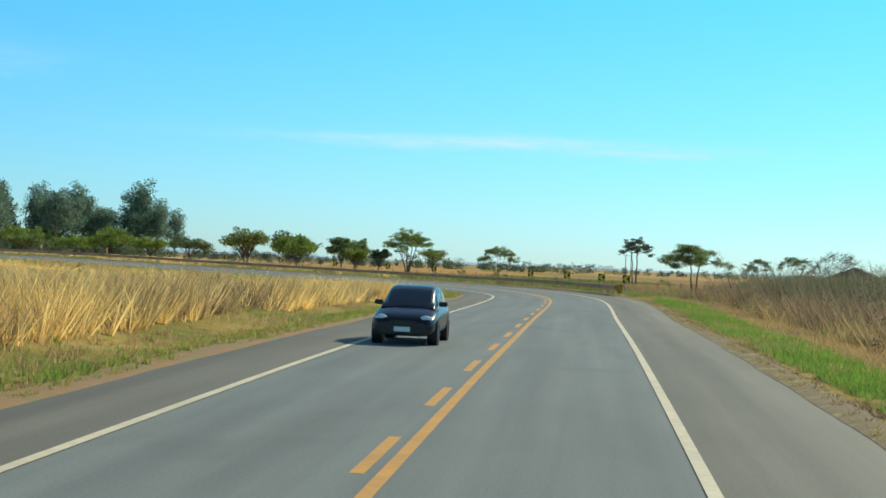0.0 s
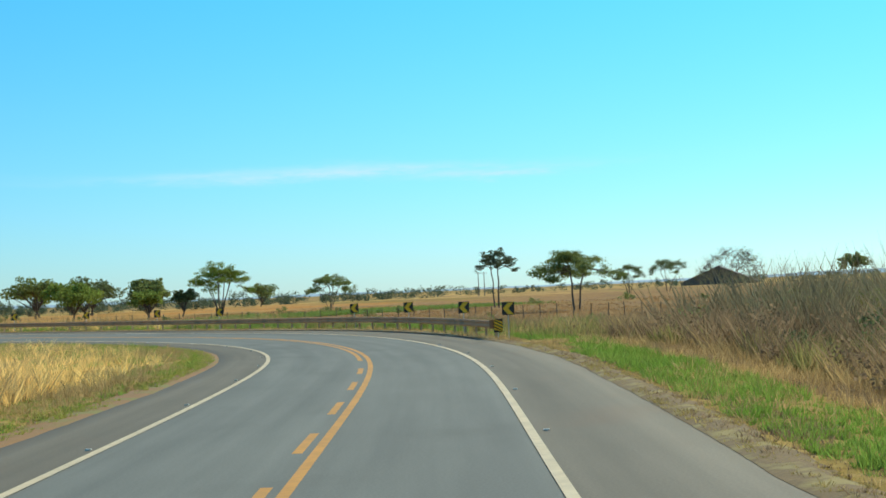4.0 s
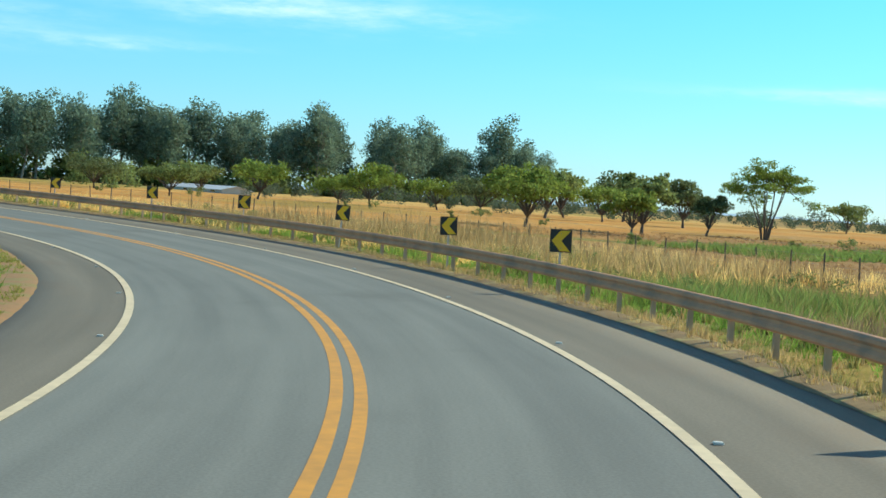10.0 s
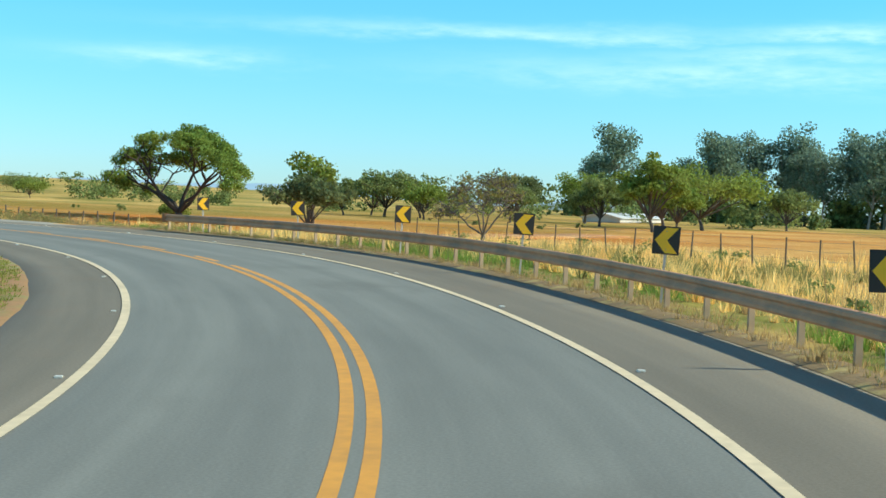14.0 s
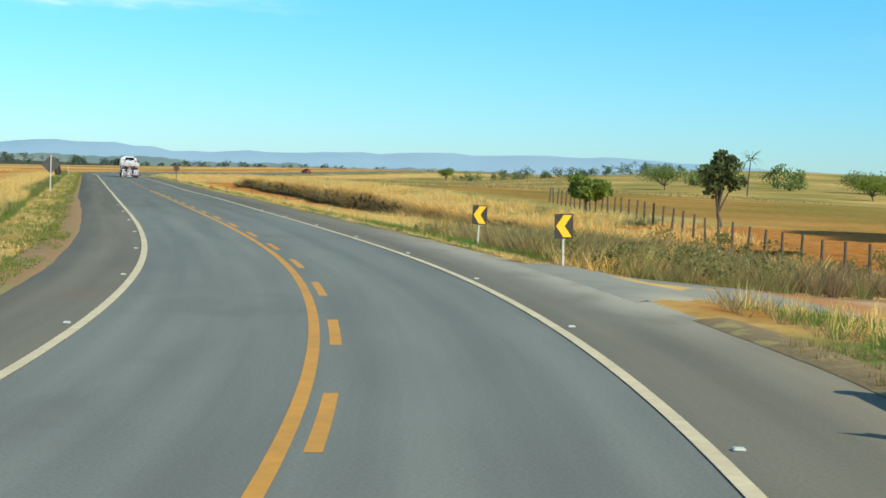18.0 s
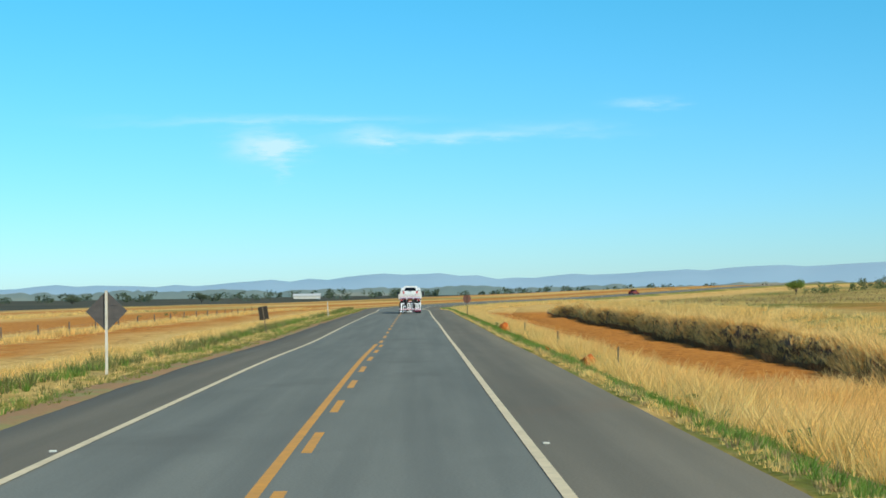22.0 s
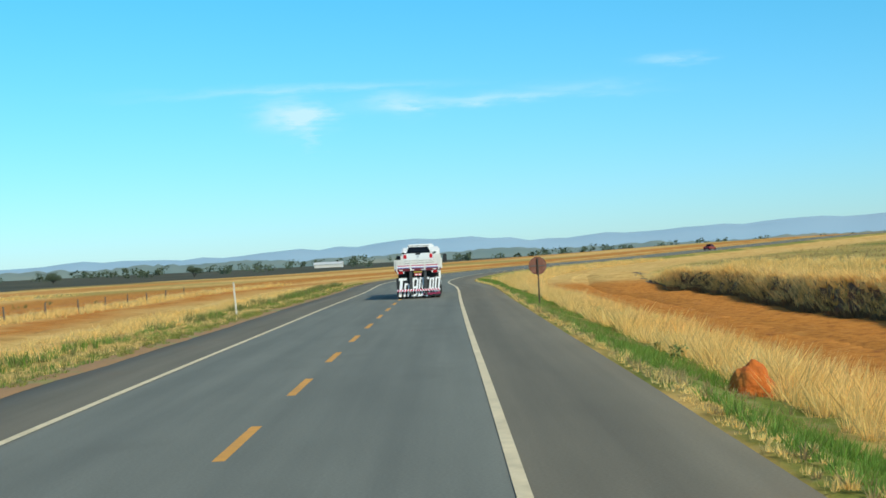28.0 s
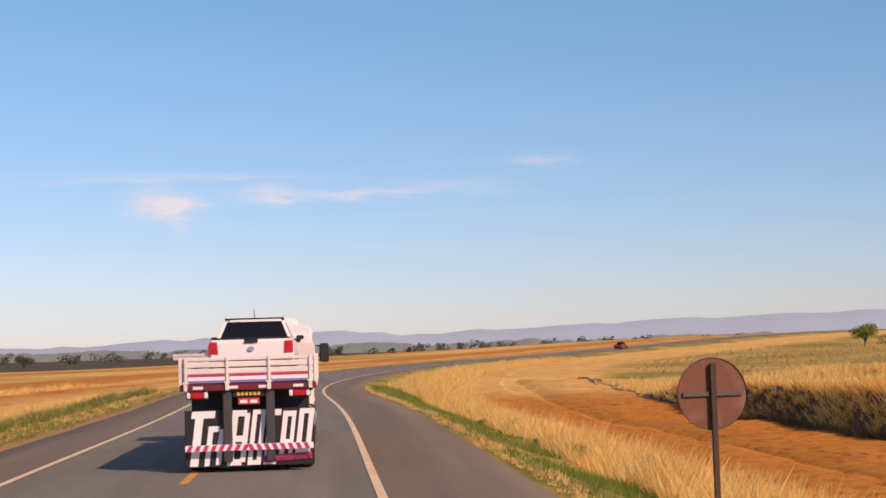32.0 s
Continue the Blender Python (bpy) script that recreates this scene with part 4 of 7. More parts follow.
grass("low_brown_grass", 4600, 10, (-10, 112), (9.2, 13.0), (0.10, 0.42), M_DUN, "low brown dry grass between verge and brush", 69, 0.018, 0.9)
grass("low_red_grass", 2600, 10, (-10, 112), (9.6, 13.0), (0.10, 0.40), M_BROWN, "low reddish brown grass before the brush", 86, 0.018, 0.9, patch=(0.07, 0.0))
grass("olive_shrubs", 1500, 16, (-5, 118), (11.5, 26), (0.5, 1.15), M_OLIVE, "low olive green shrubs among dry brush", 29, 0.06, 0.7, patch=(0.05, 0.25))
grass("rail_grass", 4600, 9, (106, 243), (7.4, 10.5), (0.08, 0.40), M_GREENG, "green weeds under the guard rail", 30, 0.02, 0.8, patch=(0.06, 0.0))
grass("green_weeds", 1500, 14, (126, 168), (8.2, 19), (0.25, 0.75), M_LUSH, "lush green weeds behind the guard rail", 97, 0.022, 0.9, patch=(0.09, 0.28))
grass("olive_weeds", 1500, 14, (110, 168), (8.2, 24), (0.2, 0.6), M_OLIVE, "olive weeds among dry grass behind the guard rail", 100, 0.02, 0.9, patch=(0.09, 0.05))
grass("green_strip", 2600, 10, (183, 193), (44, 118), (0.30, 0.60), M_LUSH, "strip of fresh green grass across the brown field", 101, 0.06, 0.9)
grass("field_scrub", 9500, 7, (100, 206), (26, 66), (0.08, 0.30), M_RUST, "rusty brown dry scrub over the field", 98, 0.04, 1.1, patch=(0.03, -0.6))
grass("field_scrub", 6500, 7, (100, 206), (62, 150), (0.10, 0.34), M_RUST, "rusty brown dry scrub over the field", 99, 0.07, 1.1, patch=(0.02, -0.6))
grass("rail_edge_weeds", 2600, 7, (106, 243), (6.35, 7.3), (0.04, 0.16), M_OLIVE, "low olive weeds at the pavement edge", 76, 0.022, 1.0, patch=(0.05, 0.15))
grass("rail_edge_straw", 3800, 7, (106, 243), (6.2, 7.6), (0.05, 0.25), M_DUN, "short straw and leaves at the pavement edge", 60, 0.02)
grass("rail_reeds", 500, 7, (172, 206), (9.5, 26), (1.1, 1.9), M_DUN, "tall thin dry reeds behind the guard rail", 61, 0.022, 0.35, patch=(0.03, 0.2))
grass("rail_tall_grass", 900, 9, (166, 196), (12, 26), (0.7, 1.3), M_DUN, "high straw grass beyond the guard rail", 63, 0.03, 0.6)
grass("rail_olive", 2600, 12, (106, 230), (7.8, 24), (0.3, 0.8), M_OLIVE, "olive weeds behind the guard rail", 64, 0.034, 0.7, patch=(0.05, -0.1))
grass("edge_straw", 7500, 7, (-26, 112), (6.15, 7.4), (0.025, 0.10), M_YDRY, "trodden yellow-brown grass along the pavement edge", 102, 0.022, 1.3, patch=(0.10, -0.5))
grass("edge_litter", 6500, 7, (-26, 112), (6.9, 8.0), (0.03, 0.13), M_BROWN, "dark brown litter between pavement edge and green verge", 103, 0.022, 1.3, patch=(0.08, -0.4))
grass("edge_litter", 2600, 7, (-26, 112), (6.25, 7.6), (0.03, 0.13), M_BROWN, "brown dry litter at the pavement edge", 72, 0.03, 1.2)
grass("edge_litter", 2000, 7, (-26, 100), (-7.2, -6.25), (0.03, 0.12), M_DUN, "dry litter at the pavement edge", 73, 0.03, 1.2)
grass("rail_dun_grass", 4800, 10, (106, 205), (7.9, 34), (0.10, 0.42), M_DUN, "dun dry weeds behind the guard rail", 70, 0.028)
grass("rail_brush", 1300, 10, (106, 150), (9, 28), (0.4, 0.95), M_BROWN, "brown brush behind the guard rail", 71, 0.03, patch=(0.04, 0.1))
grass("rail_dry_grass", 4200, 9, (164, 250), (7.9, 32), (0.25, 0.75), M_GOLD, "dry golden grass behind the guard rail", 31, 0.03)
grass("track_corner_grass", 900, 10, (236, 250.5), (7.2, 20), (0.12, 0.45), M_DUN, "dry grass in the corner beside the side track", 94, 0.018, 0.9)
grass("track_corner_green", 500, 10, (236, 250.5), (7.6, 16), (0.10, 0.40), M_GREENG, "green weeds in the corner beside the side track", 95, 0.02, 0.9, patch=(0.10, 0.0))
grass("tall_weeds", 4400, 12, (262, 332), (8.2, 18), (0.3, 0.9), M_GOLD, "tall golden weeds beside the road", 74, 0.014, 0.8)
grass("weeds", 2600, 12, (261, 283), (7.9, 18), (0.3, 1.0), M_DUN, "tall dry weeds beside the road", 32, 0.014, 0.8, patch=(0.06, 0.0))
grass("dark_weeds", 800, 13, (258, 282), (8.2, 16), (0.4, 1.1), M_OLIVE, "olive weeds among dry grass", 33, 0.02, 0.8, patch=(0.07, -0.2))
grass("brown_weeds", 700, 12, (260, 283), (8.4, 18), (0.4, 1.0), M_BROWN, "dry brown weeds among golden grass", 93, 0.014, 0.8, patch=(0.07, 0.0))
grass("verge_grass", 8500, 10, (258, 520), (6.5, 9.2), (0.06, 0.30), M_GREENG, "bright green grass along the pavement", 34, 0.018, 0.9, patch=(0.08, -0.15))
grass("verge_dry_grass", 3600, 9, (258, 520), (6.3, 9.2), (0.05, 0.22), M_DUN, "dry grass among green verge grass", 89, 0.018, 0.9)
grass("verge_straw", 3000, 7, (258, 520), (6.25, 6.8), (0.04, 0.16), M_GOLD, "short straw at the pavement's edge", 35, 0.02)
grass("golden_band", 9500, 12, (290, 520), (9.0, 12.6), (0.30, 0.90), M_GOLD, "band of tall golden grass beside the road", 36, 0.015, 0.8)
grass("golden_band", 2600, 9, (520, 700), (8.0, 14), (0.3, 0.8), M_GOLD, "golden grass beside the distant road", 87, 0.04, 0.8)
grass("bank_grass", 6500, 10, (286, 540), (0.15, 7.5), (0.22, 0.62), M_GOLD, "dry golden grass on top of the earth bank", 37, 0.04, bank=True)
grass("bank_brush", 3000, 11, (286, 492), (-0.5, 0.5), (0.2, 0.6), M_UNDER, "dark dry brush hanging on the steep earth bank", 38, 0.03, 0.9, bank=True)
grass("bank_fringe", 5200, 13, (286, 500), (0.1, 1.3), (0.30, 0.75), M_GOLD, "golden grass fringe hanging over the bank's edge", 88, 0.03, 1.1, bank=True)
grass("left_tall_grass", 2600, 12, (250, 312), (-15, -8.6), (0.30, 0.85), M_GOLD, "tall golden grass beside the field", 77, 0.016, 0.8)
grass("field_edge_grass", 8500, 11, (236, 520), (-14.0, -8.8), (0.10, 0.42), M_GOLD, "golden grass at the field's edge", 39, 0.018, 0.9, patch=(0.04, -0.5))
grass("edge_weeds", 1300, 9, (262, 520), (-9.6, -8.2), (0.2, 0.6), M_OLIVE, "olive weeds along the field verge", 40, 0.03, patch=(0.10, -0.2))
grass("edge_green", 1100, 9, (262, 520), (-9.4, -8.2), (0.2, 0.45), M_GREENG, "green weeds along the field verge", 68, 0.026, patch=(0.10, -0.1))
grass("field_rows", 6000, 9, (225, 560), (-90, -15), (0.25, 0.6), M_GOLD, "uncut golden strips across the stubble field", 41, 0.05, rows=np.array([-23.4, -24.2, -25.0, -25.8, -54.0, -57.0, -60.0, -63.0]))
grass("far_field_grass", 4000, 6, (420, 800), (32, 110), (0.25, 0.6), M_DUN, "dry grass over the wide field", 42, 0.05)

def shrubs(name, n, s_range, d_range, h_range, material, label, seed, per=120, patch=None, leaf=0.0):
    """Low leafy shrubs at random road places, joined."""
    r = np.random.RandomState(seed)
    ss, dd = r.uniform(*s_range, n), r.uniform(*d_range, n)
    x, y, _ = at_np(ss, dd)
    z = lie(ss, dd)
    V, F, b = [], [], 0
    for k in range(n):
        h = r.uniform(*h_range)
        w = h * r.uniform(0.8, 1.5)
        cs = [(x[k] + r.uniform(-0.4, 0.4) * w, y[k] + r.uniform(-0.4, 0.4) * w, z[k] + h * r.uniform(0.25, 0.72)) for _ in range(5)]
        lv, lf = leaves(cs, [w * 0.26] * 5, int(per * 1.25), leaf or 0.06 + 0.03 * h, r.randint(1e6), 0.85, 0.2)
        V.append(lv)
        F.append(lf + b)
        b += len(lv)
    o = new(name, mesh_np(name, np.concatenate(V), np.concatenate(F), 4, [material]))
    return tagged(o, label, "shrubs", kind="stuff")


# ---- trees ----
M_BARK = mat("grey_brown_bark", (0.13, 0.10, 0.075), (0.075, 0.06, 0.05), 6.0, 0.9, bump=0.5, obj=True)
M_BARKL = mat("pale_eucalyptus_bark", (0.34, 0.29, 0.23), (0.22, 0.18, 0.14), 3.0, 0.8, bump=0.3, obj=True)
M_LEAF = leaf_mat("green_leaves", (0.18, 0.23, 0.075), (0.26, 0.30, 0.10), 0.45, 0.46)
M_BARKG = mat("grey_twigs", (0.17, 0.14, 0.115), (0.11, 0.09, 0.075), 6.0, 0.9, obj=True)
M_BARKD = mat("dark_wrinkled_bark", (0.07, 0.055, 0.045), (0.045, 0.037, 0.03), 6.0, 0.9, bump=0.5, obj=True)
M_LEAFS = leaf_mat("fresh_green_leaves", (0.19, 0.28, 0.055), (0.27, 0.35, 0.08), 0.45, 0.46)
M_LEAFB = leaf_mat("bright_green_leaves", (0.20, 0.27, 0.05), (0.28, 0.33, 0.075), 0.4, 0.46)
M_LEAFD = leaf_mat("dark_green_leaves", (0.125, 0.165, 0.07), (0.18, 0.215, 0.09), 0.45, 0.46)
M_GREYB = leaf_mat("grey_brown_thicket", (0.26, 0.215, 0.13), (0.20, 0.18, 0.10), 0.4, 0.46)
# leaf colour with distance haze mixed into it
M_HAZE = leaf_mat("haze_tinted_leaves", (0.10, 0.135, 0.085), (0.15, 0.18, 0.11), 0.3, 0.46)
M_EUC = leaf_mat("eucalyptus_leaves", (0.165, 0.245, 0.175), (0.245, 0.32, 0.215), 0.35, 0.46)


def limb(v, f, p0, p1, r0, r1, seg=6):
    """Adds a tapered tube to vertex and face lists."""
    p0, p1 = Vector(p0), Vector(p1)
    q = (p1 - p0).to_track_quat('Z', 'Y')
    b = len(v)
    for p, r in ((p0, r0), (p1, r1)):
        for k in range(seg):
            a = 6.2832 * k / seg
            v.append(p + q @ Vector((math.cos(a) * r, math.sin(a) * r, 0)))
    for k in range(seg):
        f.append((b + k, b + (k + 1) % seg, b + seg + (k + 1) % seg, b + seg + k))


def leaves(centres, radii, count, size, seed, flat=0.7, shell=0.55):
    """Small leaf clumps scattered through ellipsoids; returns arrays."""
    r = np.random.RandomState(seed)
    w = np.array([rr ** 2 for rr in radii])
    i = r.choice(len(radii), count, p=w / w.sum())
    u = r.normal(size=(count, 3))
    u /= np.linalg.norm(u, axis=1)[:, None]
    rad = (shell + (1 - shell) * r.uniform(0, 1, count) ** 0.6) * r.uniform(0.8, 1.18, count)
    c = np.array(centres)[i] + u * (np.array(radii)[i] * rad)[:, None] * np.array([1, 1, flat])
    a = r.normal(size=(count, 3))
    a /= np.linalg.norm(a, axis=1)[:, None]
    b = np.cross(a, r.normal(size=(count, 3)))
    b /= np.linalg.norm(b, axis=1)[:, None] + 1e-9
    sz = size * r.uniform(0.5, 1.3, count)[:, None]
    v = np.stack([c - a * sz * 0.6, c + b * sz * 0.45, c + a * sz * 0.7, c - b * sz * 0.4], 1)
    f = np.arange(count * 4).reshape(-1, 4)
    return v.reshape(-1, 3), f


def grow(tv, tf, tips, r, p, way, length, rad, level, w, h):
    """A branch that bends in three steps and splits; its last twigs end in tips."""
    for k in range(3):
        way = (way + Vector((r.uniform(-0.34, 0.34), r.uniform(-0.34, 0.34), r.uniform(-0.16, 0.30)))).normalized()
        q = p + way * length / 3
        out = math.hypot(q.x, q.y) / (w / 2)
        top = h * (0.97 - 0.52 * min(out, 1.15) ** 2.2)
        if q.z > top:
            q.z = top - 0.03 * h * r.random()
        if out > 1.0:
            q.x, q.y = q.x / out, q.y / out
        if q.z < 0.18 * h and level > 0:
            q.z = 0.18 * h + 0.05 * h * r.random()
        limb(tv, tf, p, q, rad * (1 - 0.12 * k), rad * (0.88 - 0.12 * k), 7 if level < 2 else 4)
        p = q
    if level >= 4:
        tips.append(p)
        return
    for k in range(3 if level < 3 else 2):
        a = 6.2832 * (k + r.random()) / 3
        side = Vector((math.cos(a), math.sin(a), r.uniform(-0.35, 0.55)))
        grow(tv, tf, tips, r, p, (way * 0.75 + side * 0.85).normalized(), length * r.uniform(0.58, 0.78), rad * 0.58, level + 1, w, h)


def limbed_tree(kind, x, y, h, w, seed, label):
    """A tree whose twisted limbs show: leafy on one side, or almost leafless."""
    r = random.Random(seed)
    e = empty("tree", pose(x, y, ground_z(x, y) - 0.1, 0, 0, 0), label, "tree")
    tv, tf, tips = [], [], []
    tr = 0.034 * h if kind == 'spread' else 0.022 * h
    foot = 0.10 * h if kind == 'spread' else 0.16 * h
    fork = Vector((r.uniform(-0.2, 0.2), r.uniform(-0.2, 0.2), foot))
    limb(tv, tf, (0, 0, -0.4), fork, tr * 1.5, tr * 1.15, 10)
    n = 6 if kind == 'spread' else 5
    for k in range(n):
        a = 6.2832 * (k + r.uniform(-0.25, 0.25)) / n
        up = (0.45, 0.9, 1.6)[k % 3]
        grow(tv, tf, tips, r, fork, Vector((math.cos(a), math.sin(a), up)).normalized(), 0.30 * w, tr * 0.62, 1, w, h)
    if kind == 'bare':
        for p in list(tips):
            for k in range(9):
                q = p + Vector((r.uniform(-1, 1), r.uniform(-1, 1), r.uniform(-0.5, 0.8))) * 0.10 * w
                limb(tv, tf, p, q, 0.02, 0.008, 3)
                tips.append(q)
    me = bpy.data.meshes.new("trunk")
    me.from_pydata([tuple(q) for q in tv], [], tf)
    me.materials.append(M_BARKD if kind == 'spread' else M_BARKG)
    me.update()
    t = new("trunk", me)
    t.parent = e
    if kind == 'spread':
        keep = [p for p in tips if p.z > 0.30 * h and (p.y > -0.10 * w or r.random() < 0.5)]
        lv, lf = leaves([tuple(p) for p in keep], [w * r.uniform(0.05, 0.085) for _ in keep], 30000, 0.18, seed, 0.7, 0.2)
        m = M_LEAFS
    else:
        keep = [p for p in tips if r.random() < 0.35] or tips
        lv, lf = leaves([tuple(p) for p in keep], [w * 0.04 for _ in keep], 1600, 0.13, seed, 0.7, 0.2)
        m = M_OLIVE
    o = new("crown", mesh_np("crown", lv, lf, 4, [m]))
    o.parent = e
    return e


def umbrella_tree(x, y, h, w, seed, label, stems, low, leaf, count):
    """Several thin stems lean out of one foot and carry a shallow, gappy dome of leaves; low is the dome's rim as a share of the height."""
    r = random.Random(seed)
    e = empty("tree", pose(x, y, ground_z(x, y) - 0.1, 0, 0, 0), label, "tree")
    tv, tf, tips, size = [], [], [], []

    def dome(a, q, sink=0.0):
        return Vector((math.cos(a) * w / 2 * q, math.sin(a) * w / 2 * q, h * (0.96 - (0.96 - low) * q ** 2.4) - sink))

    tr = 0.0125 * h * (1.35 if stems < 3 else 1.0)
    for k in range(stems):
        a = 6.2832 * (k + r.uniform(-0.25, 0.25)) / stems
        foot = Vector((math.cos(a), math.sin(a), 0)) * 0.035 * h
        end = dome(a, r.uniform(0.12, 0.28) if stems < 3 else r.uniform(0.22, 0.62), 0.22 * h)
        p, rad = foot + Vector((0, 0, -0.3)), tr * r.uniform(0.75, 1.15)
        for j in range(1, 6):
            u = j / 5
            q = foot.lerp(end, u ** 1.25)
            q.z = foot.z + (end.z - foot.z) * u
            q += Vector((r.uniform(-1, 1), r.uniform(-1, 1), 0)) * 0.014 * h * (j < 5)
            limb(tv, tf, p, q, rad * (1 - 0.10 * (j - 1)), rad * (1 - 0.10 * j), 7)
            p = q
        arms = max(5, 26 // stems)
        for j in range(arms):
            b = a + r.uniform(-1, 1) * (2.6 if stems < 3 else 1.1)
            mid = foot.lerp(end, r.uniform(0.86, 1.0))
            out = dome(b, r.uniform(0.25, 1.0), r.uniform(0.0, 0.10) * h)
            knee = mid.lerp(out, 0.5) + Vector((r.uniform(-1, 1), r.uniform(-1, 1), r.uniform(-0.2, 0.9))) * 0.035 * h
            limb(tv, tf, end if j % 2 else mid, knee, rad * 0.42, rad * 0.27, 5)
            limb(tv, tf, knee, out, rad * 0.27, rad * 0.13, 4)
            for i in range(5):
                tip = knee.lerp(out, r.uniform(0.4, 1.1)) + Vector((r.uniform(-1, 1) * 0.085 * w, r.uniform(-1, 1) * 0.085 * w, r.uniform(-0.02, 0.09) * h))
                limb(tv, tf, knee.lerp(out, r.uniform(0.3, 0.9)), tip, rad * 0.11, rad * 0.05, 3)
                tips.append(tuple(tip))
                size.append(w * r.uniform(0.045, 0.095))
    me = bpy.data.meshes.new("trunk")
    me.from_pydata([tuple(q) for q in tv], [], tf)
    me.materials.append(M_BARK)
    me.update()
    t = new("trunk", me)
    t.parent = e
    lv, lf = leaves(tips, size, count, 0.11 + 0.005 * h, seed, 0.5, 0.1)
    o = new("crown", mesh_np("crown", lv, lf, 4, [leaf]))
    o.parent = e
    return e


def make_tree(kind, x, y, h, w, seed, label, group="", leaf=None):
    r = random.Random(seed)
    gz = ground_z(x, y) - 0.1
    e = empty("tree", pose(x, y, gz, 0, 0, r.uniform(0, 360)), label, "tree", group)
    tv, tf, cs, rr = [], [], [], []
    fork = {'leafy': 0.28, 'euc': 0.30, 'palm': 0.8, 'bush': 0.08, 'slim2': 0.2, 'round': 0.16}.get(kind, 0.3) * h
    tr = {'euc': 0.016, 'palm': 0.014}.get(kind, 0.026) * h
    bend = Vector((r.uniform(-0.06, 0.06) * h, r.uniform(-0.06, 0.06) * h, 0))
    top = Vector((0, 0, fork)) + bend
    limb(tv, tf, (0, 0, -0.3), bend * 0.4 + Vector((0, 0, fork * 0.5)), tr * 1.25, tr * 0.95, 8)
    limb(tv, tf, bend * 0.4 + Vector((0, 0, fork * 0.5)), top, tr * 0.95, tr * 0.75, 8)
    n = {'euc': 15, 'palm': 0, 'bush': 6, 'round': 15}.get(kind, 8)
    for k in range(n):
        a = 6.2832 * (k + r.uniform(-0.3, 0.3)) / n
        if kind == 'euc':
            hz = fork + (h - fork) * (0.1 + 0.85 * k / (n - 1))
            rad = w / 2 * r.uniform(0.35, 0.75) * (1 - 0.45 * k / n)
            a *= 3.7
        elif kind == 'round':
            q = math.sqrt(r.uniform(0.02, 0.75))
            hz, rad = h * (0.56 + 0.30 * (1 - q * q) - r.uniform(0, 0.22)), w / 2 * q
        else:
            q = r.uniform(0.1, 0.72)
            hz, rad = fork + (h - fork) * r.uniform(0.35, 0.85) * (1 - 0.3 * q), w / 2 * q
        end = Vector((math.cos(a) * rad, math.sin(a) * rad, hz)) + bend
        mid = top.lerp(end, 0.5) + Vector((r.uniform(-0.05, 0.05) * w, r.uniform(-0.05, 0.05) * w, 0.05 * h))
        base = top if kind != 'euc' else Vector((bend.x, bend.y, hz - 0.12 * h))
        limb(tv, tf, base, mid, tr * 0.5, tr * 0.32)
        limb(tv, tf, mid, end, tr * 0.32, tr * 0.12)
        for j in range(3 if kind == 'round' else 2):
            b2 = mid.lerp(end, r.uniform(0.1, 1.0))
            e2 = b2 + Vector((r.uniform(-1, 1) * w * 0.16, r.uniform(-1, 1) * w * 0.16, r.uniform(0.02, 0.16) * h))
            limb(tv, tf, b2, e2, tr * 0.17, tr * 0.05, 4)
            cs.append(e2)
            rr.append(w * r.uniform(0.07, 0.13) if kind == 'round' else w * r.uniform(0.10, 0.16))
        cs.append(end)
        rr.append(w * {'euc': 0.22, 'round': 0.14}.get(kind, 0.20) * r.uniform(0.8, 1.2))
    if kind == 'euc':
        limb(tv, tf, top, Vector((bend.x, bend.y, h * 0.93)), tr * 0.75, tr * 0.15)
    me = bpy.data.meshes.new("trunk")
    me.from_pydata([tuple(q) for q in tv], [], tf)
    me.materials.append(M_BARKL if kind == 'euc' else M_BARK)
    me.update()
    t = new("trunk", me)
    t.parent = e
    if kind == 'palm':
        v, f = [], []
        for k in range(26):
            a = 6.2832 * k / 26 + r.uniform(-0.2, 0.2)
            up = r.uniform(-0.05, 0.22)
            for j in range(7):
                p = 0.12 + 0.88 * j / 6
                c0 = Vector((math.cos(a) * p * w / 2, math.sin(a) * p * w / 2, fork + h * (up * p * 2 - 0.22 * p * p) + 0.1)) + bend
                sd = Vector((-math.sin(a), math.cos(a), -0.5)) * 0.22 * (1.1 - p)
                b = len(v)
                v += [c0 - sd, c0 + sd, c0 + Vector((math.cos(a), math.sin(a), -0.2)) * w * 0.09]
                f.append((b, b + 1, b + 2))
        me = bpy.data.meshes.new("fronds")
        me.from_pydata([tuple(q) for q in v], [], f)
        me.materials.append(M_LEAFD)
        o = new("fronds", me)
        o.parent = e
        return e
    cnt = {'euc': 4600, 'leafy': 3600, 'slim2': 2600, 'bush': 1600}.get(kind, int(min(6000, 2400 + 40 * w * h)))
    size = {'euc': 0.62, 'leafy': 0.26, 'slim2': 0.22}.get(kind, 0.024 * h + 0.12)
    if kind == 'round' and x < -300:
        rr = [q * 1.6 for q in rr]
    elif kind == 'round' and y > 325:
        cnt, size = cnt // 2, size * 1.3
    lv, lf = leaves([tuple(c) for c in cs], rr, cnt, size, seed, 0.6 if kind == 'round' else 0.75, 0.3 if kind in ('euc', 'round') else 0.5)
    m = leaf or {'euc': M_EUC, 'leafy': M_LEAFB, 'slim2': M_LEAFD}.get(kind) or (M_LEAF, M_LEAFD, M_LEAFB, M_LEAF)[seed % 4]
    o = new("crown", mesh_np("crown", lv, lf, 4, [m]))
    o.parent = e
    return e


